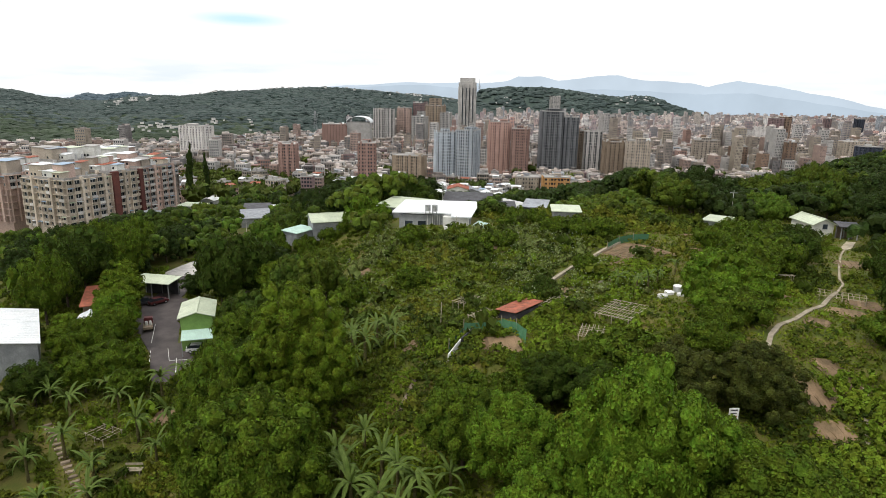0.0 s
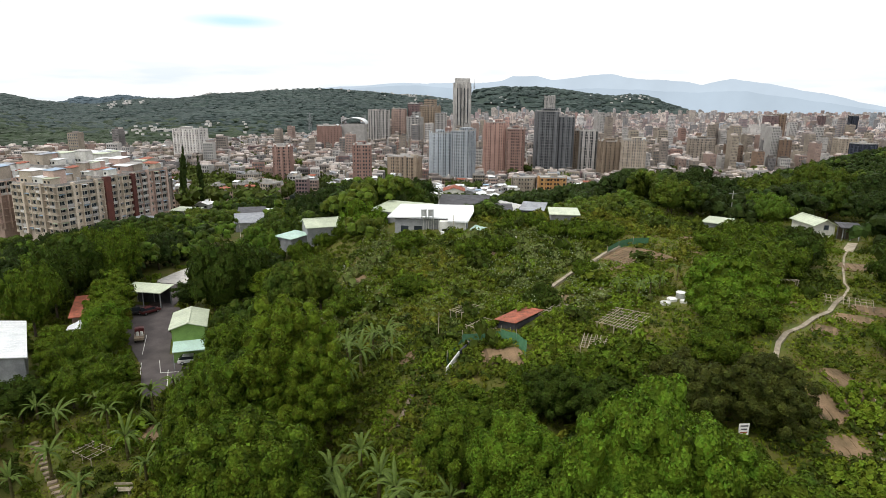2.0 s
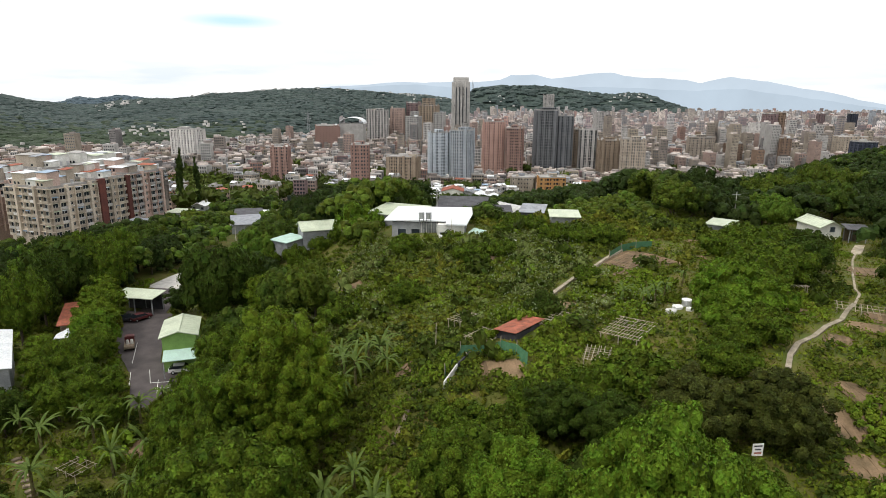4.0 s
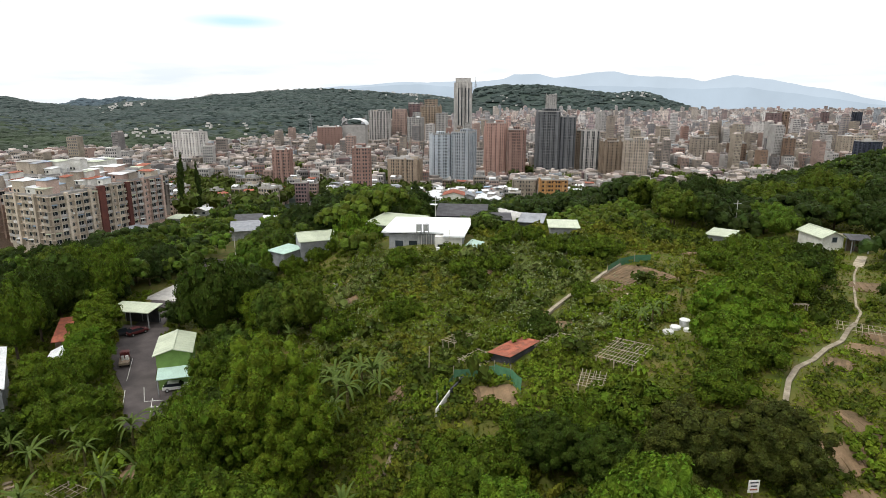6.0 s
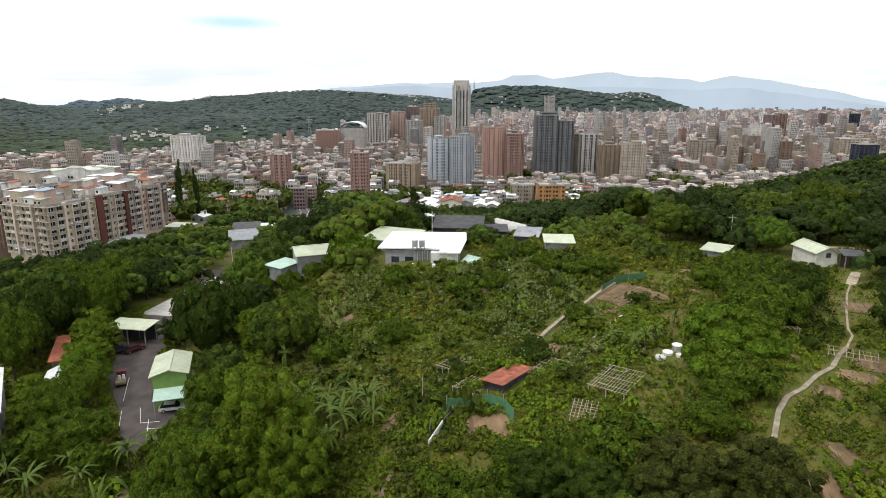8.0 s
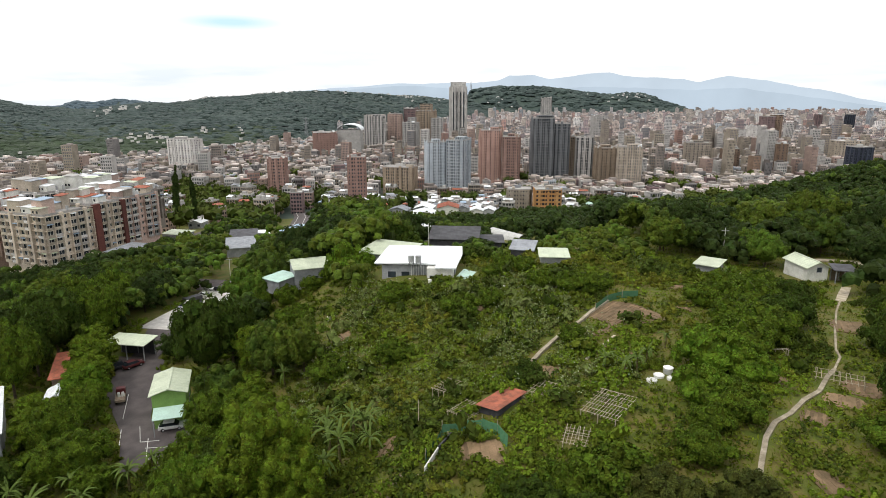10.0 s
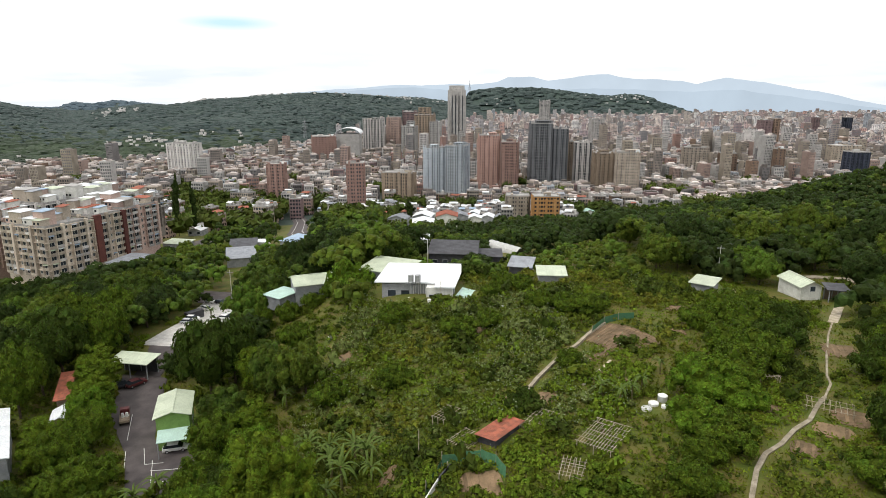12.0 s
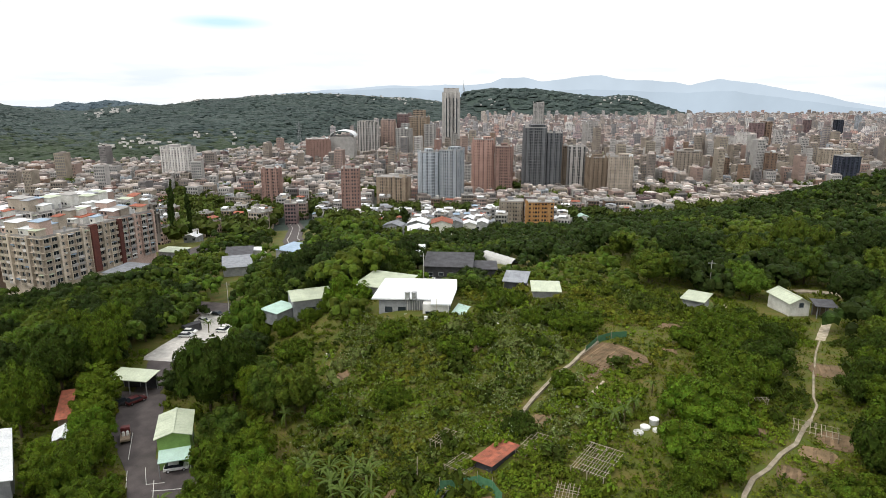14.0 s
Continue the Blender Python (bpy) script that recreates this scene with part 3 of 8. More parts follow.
def town_block(label, wall, w, d, floors, roof, m, bw=None, bd=None, span=0.45, pier=0.25, group="town blocks", steps=(), cat="building", fh=3.1):
    b = thing("town_building", label, cat, m @ TRUE, group)
    h = floors * fh
    wm, gm, rm = bmesh.new(), bmesh.new(), bmesh.new()
    facade(wm, gm, w, d, h, floors, bw or max(2, round(w / 2.4)), bd or max(2, round(d / 2.5)), span, pier)
    if floors > 6:
        bays(wm, w, d, h, rng)
    for sw, sd, sf, ox, oy in steps:
        n0 = len(wm.verts)
        g0 = len(gm.verts)
        facade(wm, gm, w * sw, d * sd, sf * fh, sf, max(2, round(w * sw / 2.4)), max(2, round(d * sd / 2.5)), span, pier, h)
        for v in list(wm.verts)[n0:] + list(gm.verts)[g0:]:
            v.co.x += ox * w
            v.co.y += oy * d
    tagged(part("wall", wm, wall, b), kind="stuff")
    tagged(part("glazing", gm, GLASS, b), kind="stuff")
    heads = rooftop(rm, w, d, h, rng, 2)
    part("roof", rm, WALLS["greyw"] if rng.random() < 0.7 else WALLS["white"], b)
    for hb in heads:
        part("stair_head", hb, rng.choice((WALLS["white"], WALLS["cream"], WALLS["greyw"], TIN_WHITE, TIN_GREY, WALLS["greyw"])), b)
    if roof is not None:
        tm = bmesh.new()
        tin_top(tm, w, d, h, rng)
        tagged(part("roof_shelter", tm, roof, b), kind="stuff")
    return b


W = WALLS
ZB = -38.0
# landmark towers: label, wall, x, y, width, depth, floors, turn, glazing share and piers, set-back tops
for label, wall, x, y, w, d, floors, rz, span, pier, steps in (
    ("very tall slender white tower with dark window columns", "pale", -68, 900, 24, 24, 27, 8, 0.8, 0.8, [(0.86, 0.86, 2, 0, 0)]),
    ("tall beige and brown residential tower with stepped crown", "tan", -101, 800, 23, 20, 17, -6, 0.4, 0.34, [(0.6, 0.7, 3, 0, 0), (0.3, 0.4, 2, 0, 0)]),
    ("white framed high-rise with dark grid windows", "white", -168, 800, 27, 20, 15, 10, 0.24, 0.3, [(0.4, 0.5, 1, 0.1, 0)]),
    ("pinkish tiled high-rise apartment tower", "pink", -147, 830, 18, 18, 16, 4, 0.5, 0.4, []),
    ("mauve high-rise apartment tower", "mauve", -128, 850, 18, 16, 18, 0, 0.5, 0.4, []),
    ("grey high-rise apartment tower", "greyw", -115, 760, 17, 17, 13, -8, 0.45, 0.35, [(0.5, 0.5, 2, 0.1, 0)]),
    ("pale grey high-rise apartment tower", "greyw", -86, 790, 14, 18, 14, 3, 0.5, 0.4, []),
    ("wide red brick office block", "brick", -206, 700, 26, 24, 10, 20, 0.6, 0.6, []),
    ("blue-grey tiled residential tower", "bluegrey", -50, 458, 14, 14, 12, 18, 0.42, 0.4, [(0.4, 0.5, 1, 0, 0)]),
    ("blue-grey residential tower with stepped top", "bluegrey", -32, 450, 14, 15, 13, -14, 0.42, 0.4, [(0.5, 0.6, 1, 0.1, 0.1)]),
    ("red-brown brick apartment tower", "brick", -11, 502, 16, 15, 14, 6, 0.5, 0.5, [(0.4, 0.6, 1, 0.2, 0)]),
    ("red-brown apartment tower with window columns", "brick", 6, 492, 13, 14, 13, -4, 0.45, 0.35, [(0.4, 0.5, 1, 0, 0)]),
    ("dark grey residential high-rise with many small windows", "dark", 31, 520, 17, 18, 17, 5, 0.34, 0.3, [(0.7, 0.6, 1, 0.1, 0)]),
    ("dark grey high-rise wing beside its twin", "dark", 46, 524, 13, 17, 16, 5, 0.34, 0.3, []),
    ("narrow cream tiled apartment tower", "tan", 56.5, 532, 6.5, 13, 12, 0, 0.5, 0.4, []),
    ("black and white striped glass office tower", "white", 66, 525, 13.5, 14, 12, 0, 0.2, 0.25, []),
    ("tan apartment block with dark recesses", "tan", 80, 503, 15, 13, 10, 4, 0.55, 0.5, [(0.5, 0.5, 1, 0, 0)]),
    ("beige stepped apartment complex", "beige", 95, 482, 17, 15, 11, -8, 0.5, 0.45, [(0.55, 0.6, 1, 0.15, 0)]),
    ("purple-brown tiled high-rise tower", "mauve", 357, 900, 14, 16, 14, 10, 0.5, 0.4, []),
    ("dark brown tiled high-rise tower", "brown", 371, 905, 10, 14, 15, 10, 0.4, 0.3, []),
    ("white tiled residential high-rise block", "white", 269, 800, 14, 14, 11, 6, 0.6, 0.6, []),
    ("white tiled residential high-rise block", "white", 287, 805, 13, 14, 10, 6, 0.6, 0.6, []),
    ("white tiled residential high-rise block", "white", 321, 850, 14, 14, 11, 6, 0.6, 0.6, []),
    ("slender navy glass office tower", "navy", 618, 1200, 12, 14, 13, 0, 0.2, 0.2, []),
    ("dark slender office tower far off", "mauve", 566, 1205, 10, 12, 13, 0, 0.4, 0.4, []),
    ("orange brick apartment tower with stepped roof", "brick", -91, 382, 11, 11, 11, 12, 0.5, 0.4, [(0.5, 0.5, 1, 0, 0)]),
    ("low tan institutional building with arched bays", "tan", -72, 432, 22, 13, 7, -6, 0.4, 0.5, []),
    ("white slab apartment block with square windows", "white", -289, 540, 29, 14, 11, -16, 0.42, 0.42, [(0.2, 0.6, 1, -0.1, 0)]),
    ("low orange apartment block with balconies", "orange", 25, 342, 14, 10, 5, 6, 0.5, 0.25, []),
    ("low beige public building", "cream", 10, 352, 13, 11, 5, 0, 0.55, 0.5, []),
    ("narrow brick apartment tower block", "brick", -157, 420, 12, 11, 9, 10, 0.5, 0.4, []),
    ("wide beige tiled apartment block", "beige", 179, 600, 22, 16, 9, -10, 0.5, 0.35, [(0.4, 0.5, 1, 0, 0)]),
    ("red-brown tiled apartment block", "brown", 205, 590, 14, 14, 8, -10, 0.5, 0.35, []),
    ("grey slender office tower behind its neighbours", "greyw", 72, 1150, 18, 18, 22, 0, 0.4, 0.4, []),
    ("pale tower block with domed roof", "white", 130, 900, 17, 17, 14, 12, 0.5, 0.5, []),
    ("dark striped glass office building", "navy", 300, 560, 15, 14, 9, 8, 0.3, 0.15, []),
    ("cream office building with window bands", "cream", 330, 640, 24, 16, 9, 8, 0.5, 0.4, []),
    ("narrow brown tiled tower block", "brown", 236, 560, 8, 10, 10, 4, 0.5, 0.4, []),
):
    steps = [(a, b, round(c * UNIT), e, f) for a, b, c, e, f in steps]
    town_block(label, W[wall], w * UNIT, d * UNIT, round(floors * UNIT), None, pose(x, y, ground_z(x, y), 0, 0, rz), span=span, pier=pier, steps=steps, group="high-rise towers", cat="tower", fh=3.1)

# big arched white hall among the blocks
hall = thing("sports_hall", "grey hall with a white arched roof", "hall", pose(-181, 722, ZB, 0, 0, 6))
bm = bmesh.new()
box(bm, -13, 13, -14, 14, 0, 33)
part("wall", bm, W["greyw"], hall)
bm = bmesh.new()
arc = [(14.2 * math.cos(radians(a)), 33 + 7 * math.sin(radians(a))) for a in range(0, 181, 15)]
for (ax, az), (bx, bz) in zip(arc, arc[1:]):
    sheet(bm, [(ax, -15, az), (bx, -15, bz), (bx, 15, bz), (ax, 15, az)], 0.5)
part("roof", bm, TIN_WHITE, hall)
# dark window columns up the front of the tallest tower
tall = [o for o in scene.objects if o.get("label", "").startswith("very tall")][0]
for c in (-7.2, -2.4, 2.4, 7.2):
    bm = bmesh.new()
    c *= UNIT
    box(bm, c - 0.7, c + 0.7, -18.4, -16.9, 8, 108)
    part("window_column", bm, GLASS, tall)
    bm = bmesh.new()
    box(bm, c - 2.8, c - 1.8, -18.9, -16.9, 0, 118)
    part("pier", bm, WALLS["pale"], tall)

# prototypes of ordinary blocks, set down out of a street grid
PROTO = []
for wall, floors, w, d, roof, label in (
    ("cream", 4, 9.5, 9, TIN_WHITE, "cream walk-up apartment block with white sheet-roofed top"),
    ("beige", 5, 10.5, 9, TIN_GREY, "beige walk-up apartment block with grey sheet-roofed top"),
    ("greyw", 4, 9, 8.5, TIN_WHITE, "grey walk-up apartment block with pale sheet roof"),
    ("pink", 4, 10, 9, TIN_RED, "pinkish apartment block with red sheet-roofed top"),
    ("white", 5, 10, 9.5, None, "white tiled apartment block with flat roof"),
    ("brown", 5, 9.5, 9, None, "brown tiled apartment block with flat roof"),
    ("pink", 5, 9, 8.5, TIN_WHITE, "pinkish apartment block with white sheet roof"),
    ("cream", 3, 9, 8, TIN_RED, "low cream house with red sheet roof"),
    ("white", 3, 9.5, 8, TIN_WHITE, "low white house with white sheet roof"),
    ("greyw", 3, 9, 8, TIN_BLUE, "low grey house with blue sheet roof"),
    ("beige", 6, 11, 10, None, "beige mid-rise apartment block with flat roof"),
    ("mauve", 6, 10, 10, None, "mauve mid-rise apartment block with flat roof"),
    ("greyw", 4, 10.5, 9, TIN_GREY, "grey walk-up block with grey sheet roof"),
    ("tan", 5, 9.5, 9, TIN_WHITE, "tan apartment block with sheet-roofed top"),
):
    PROTO.append(town_block(label, W[wall], w, d, floors, roof, pose(0, 0, -400), span=0.45, pier=0.3))
taken = [(-68, 900, 22), (-101, 800, 20), (-168, 800, 24), (-147, 830, 16), (-128, 850, 16), (-115, 760, 15), (-206, 700, 24), (-181, 722, 22), (-50, 458, 14), (-32, 450, 14), (-11, 502, 15), (6, 492, 13), (31, 520, 17), (46, 524, 14), (57, 532, 9), (66, 525, 12), (80, 503, 13), (95, 482, 15), (-91, 382, 11), (-72, 432, 17), (-289, 540, 22), (25, 342, 12), (10, 352, 12), (-157, 420, 12), (179, 600, 18), (205, 590, 13)]
PARKS = [(-60, 400, 16), (-105, 470, 16), (-30, 395, 12), (20, 420, 10), (125, 480, 16), (-150, 385, 12), (-120, 395, 10), (60, 380, 22), (140, 390, 30), (150, 640, 16), (-60, 620, 12), (-236, 445, 16), (-200, 398, 18), (-176, 352, 20), (-262, 492, 12), (-145, 372, 12)]
n_near = 0
far_xyz = []
y = 262.0
while y < 3340:
    step = 10.6 if y < 520 else 12 if y < 850 else 16 if y < 1400 else 26 if y < 2300 else 38
    x = -0.95 * y - 60
    while x < 0.86 * y + 80:
        x += step * rng.uniform(0.85, 1.25)
        px, py = x + rng.uniform(-2, 2), y + rng.uniform(-0.3, 0.3) * step
        gz = ground_z(px, py)
        hilly = py > 490 and gz > -37.2
        if hilly or any(math.hypot(px - a, py - b) < r for a, b, r in taken):
            continue
        if any(math.hypot(px - a, py - b) < r for a, b, r in PARKS) or rng.random() < 0.06:
            continue
        # the wooded slope and gardens come between the camera and the town
        edge = 385 if px > 40 else 330 if px > -45 else 300 if px > -60 else 345 if px > -118 else 262
        if py < edge + max(0, px - 60) * 0.45:
            continue
        if -0.57 < px / py < -0.31 and py < 475 and rng.random() < (0.85 if py < 330 else 0.4):
            continue
        if py < 520 and n_near < 235 and -0.86 * py < px < 0.72 * py:
            low = py < 400 and px > -120
            p = PROTO[rng.choice((7, 8, 9, 2, 12, 8)) if low else rng.choice(range(len(PROTO)))]
            copy_thing(p, pose(px, py, gz - 0.5, 0, 0, rng.choice((-14, -8, 6, 12, 78)) + rng.uniform(-5, 5)))
            n_near += 1
        else:
            far_xyz.append((px, py, gz, step))
    y += step
for p in PROTO:
    copy_thing(p, pose(-330 - rng.uniform(0, 60), 350 + 20 * PROTO.index(p), ground_z(-350, 350 + 20 * PROTO.index(p)) - 0.5, 0, 0, rng.uniform(-10, 10)))
    for o in (*p.children_recursive, p):
        bpy.data.objects.remove(o)

# the mass of the town: storeys as slabs over a recessed core, joined
CUBE = np.array([(-1, -1, 0), (1, -1, 0), (1, 1, 0), (-1, 1, 0), (-1, -1, 1), (1, -1, 1), (1, 1, 1), (-1, 1, 1)], float)
CUBE_F = np.array([(4, 5, 6, 7), (0, 1, 5, 4), (1, 2, 6, 5), (2, 3, 7, 6), (3, 0, 4, 7)])


def cubes(rows):
    """rows of x, y, z, half width, half depth, height, turn -> corners, faces."""
    rows = np.asarray(rows, float)
    v = CUBE[None] * rows[:, None, 3:6]
    c, s = np.cos(rows[:, 6])[:, None], np.sin(rows[:, 6])[:, None]
    out = np.stack([v[:, :, 0] * c - v[:, :, 1] * s, v[:, :, 0] * s + v[:, :, 1] * c, v[:, :, 2]], 2) + rows[:, None, :3]
    f = CUBE_F[None] + (np.arange(len(rows)) * 8)[:, None, None]
    return out.reshape(-1, 3), f.reshape(-1, 4)


body, core = [], {k: [] for k in ("white", "cream", "beige", "pink", "greyw", "brown", "mauve", "brick", "greyd", "cream2", "stain", "pale", "bluegrey")}
glass_rows = []
plain = {k: [] for k in core}
for x, y, z, step in far_xyz:
    n = 1 if step < 30 else 2
    for _ in range(n):
        x1, y1 = x + rng.uniform(-0.25, 0.25) * step * (n - 1), y + rng.uniform(-0.25, 0.25) * step * (n - 1)
        west = x < -0.2 * y
        hh = rng.choice((8, 9, 10, 11, 12, 13, 14, 16, 18) if not west else (7, 8, 9, 9, 10, 11, 12, 13))
        high = rng.random() < (0.03 if west else 0.13)
        if y > 2300:
            hh *= 0.7
        if y < 545 and x > -130:
            hh = rng.uniform(5, 9)
        elif high:
            hh *= rng.uniform(1.5, 2.4)
        big = 1.0 if y < 1400 else 1.25
        w, d, a = rng.uniform(2.6, 4.9) * big, rng.uniform(2.6, 4.9) * big, rng.choice((0.12, -0.1, 0.3)) + rng.uniform(-0.08, 0.08)
        k = rng.choices(("white", "cream", "beige", "pink", "greyw", "brown", "mauve", "brick", "greyd", "cream2", "stain", "pale", "bluegrey"), (4, 4, 4, 4, 4, 1.6, 1.6, 1.3, 2.5, 3, 3, 2.5, 1.0))[0]
        if y < 860:
            fl = max(3, int(hh * UNIT / 3.2))
            glass_rows.append((x1, y1, z, w - 0.3, d - 0.3, hh - 0.2, a))
            for i in range(fl + 1):
                core[k].append((x1, y1, z + hh * i / fl - 0.45, w, d, 1.05, a))
            ca, sa = math.cos(a), math.sin(a)
            for fx in (-1, -0.6, -0.2, 0.2, 0.6, 1):
                ox = fx * (w - 0.3)
                core[k].append((x1 + ox * ca, y1 + ox * sa, z, 0.3, d + 0.03, hh, a))
        else:
            plain[k].append((x1, y1, z, w * 1.1, d * 1.1, hh, a))
        # stair heads and sheet roofs on top
        for _ in range(1 if y > 1400 else 2):
            bw, bd = w * rng.uniform(0.2, 0.7), d * rng.uniform(0.2, 0.7)
            body.append((x1 + rng.uniform(-1, 1) * (w - bw), y1 + rng.uniform(-1, 1) * (d - bd), z + hh, bw, bd, rng.uniform(0.8, 2.6), a))
for k, rows in core.items():
    v, f = cubes(rows)
    tagged(new("town_mass", raw_mesh("town_mass", v, f, W[k])), "mass of distant apartment blocks across the plain", "buildings", kind="stuff")
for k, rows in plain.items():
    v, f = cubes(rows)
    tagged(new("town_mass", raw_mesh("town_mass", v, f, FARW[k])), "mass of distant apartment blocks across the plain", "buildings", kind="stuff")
v, f = cubes(glass_rows)
tagged(new("town_glazing", raw_mesh("town_glazing", v, f, PANE)), "dark recessed windows of distant blocks", "windows", kind="stuff")
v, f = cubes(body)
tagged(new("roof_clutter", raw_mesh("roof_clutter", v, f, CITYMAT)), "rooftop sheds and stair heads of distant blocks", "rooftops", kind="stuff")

# pale villas on the wooded hills
villas = []
for sx, yb, n, wide, deep in ((-0.655, 1450, 26, 34, 60), (-0.60, 820, 22, 24, 22), (-0.655, 800, 8, 12, 16), (-0.50, 1850, 16, 36, 40), (-0.40, 1950, 18, 70, 90), (-0.30, 2300, 34, 120, 120), (-0.21, 2650, 34, 120, 120), (-0.15, 2500, 18, 90, 120), (-0.82, 640, 6, 10, 10), (-0.47, 930, 10, 40, 30), (0.19, 3080, 26, 70, 50), (-0.03, 2950, 10, 90, 60)):
    for _ in range(n):
        y1 = yb + rng.gauss(0, deep)
        x1 = sx * y1 + rng.gauss(0, wide)
        q = 0.45 + y1 / 3200
        villas.append((x1, y1, ground_z(x1, y1) + 1.2 + y1 * 0.0012, rng.uniform(1.6, 4) * q, rng.uniform(1.6, 3) * q, rng.uniform(2.5, 4.5) * q, rng.uniform(-0.5, 0.5)))
v, f = cubes(villas)
tagged(new("hill_villas", raw_mesh("hill_villas", v, f, W["white"])), "scattered pale houses among trees on the hills", "houses", kind="stuff")

# slender skyscraper on the horizon and two lattice pylons
sky_t = thing("skyscraper", "very distant grey tapering skyscraper with a spire", "tower", pose(-191, 3330, -30) @ Matrix.Scale(0.766, 4))
bm = bmesh.new()
for i in range(8):
    z = 60 + i * 13
    bar(bm, (0, 0, z), (0, 0, z + 12.5), 6.5, 8, 8.5)
bar(bm, (0, 0, 0), (0, 0, 62), 11, 8, 7)
part("shaft", bm, W["bluegrey"], sky_t)
bm = bmesh.new()
bar(bm, (0, 0, 164), (0, 0, 185), 4, 6, 3)
bar(bm, (0, 0, 185), (0, 0, 212), 1.6, 6, 0.5)
part("spire", bm, W["bluegrey"], sky_t)
for px, py in ((-330, 1010), (-255, 1090)):
    py_t = thing("pylon", "thin grey lattice pylon on the wooded slope", "pylon", pose(px, py, ground_z(px, py)), "pylons")
    bm = bmesh.new()
    for sx in (-1, 1):
        for sy in (-1, 1):
            bar(bm, (sx * 2.6, sy * 2.6, 0), (sx * 0.5, sy * 0.5, 34), 0.3, 4, 0.2)
    for i in range(6):
        z, r = i * 5.5, 2.6 - 2.1 * i * 5.5 / 34
        bar(bm, (-r, -r, z), (r, -r + 0.3, z + 5), 0.16, 4)
        bar(bm, (r, -r, z), (-r, -r + 0.3, z + 5), 0.16, 4)
    part("lattice", bm, GREY_WALL, py_t)
    for z in (24, 28, 32):
        bm = bmesh.new()
        bar(bm, (-5, 0, z), (5, 0, z), 0.25, 4)
        part("crossarm", bm, GREY_WALL, py_t)

# ---- the row of apartment houses down in the valley ----
win_bm = bmesh.new()
for a in ((-0.95, 0.95, 0, 0.08), (-0.95, 0.95, 1.32, 1.4), (-0.95, -0.87, 0.08, 1.32), (0.87, 0.95, 0.08, 1.32), (-0.04, 0.04, 0.08, 1.32)):
    box(win_bm, a[0], a[1], -0.06, 0.06, a[2], a[3])
WIN_FRAME = mesh_of(win_bm, "window_frame", WHITE_WALL)
bm = bmesh.new()
box(bm, -0.87, 0.87, -0.015, 0.015, 0.08, 1.32)
WIN_PANE = mesh_of(bm, "pane", GLASS)
bm = bmesh.new()
box(bm, -1.45, 1.45, -0.9, 0, -0.15, 0)
box(bm, -1.45, 1.45, -0.9, -0.78, 0, 0.95)
box(bm, -1.45, -1.33, -0.78, 0, 0, 0.95)
box(bm, 1.33, 1.45, -0.78, 0, 0, 0.95)
BALC = {k: None for k in ("cream", "white", "greyw", "pink")}
for k in BALC:
    BALC[k] = bm.copy()
for k in BALC:
    BALC[k] = mesh_of(BALC[k], "balcony", W[k])
bm.free()


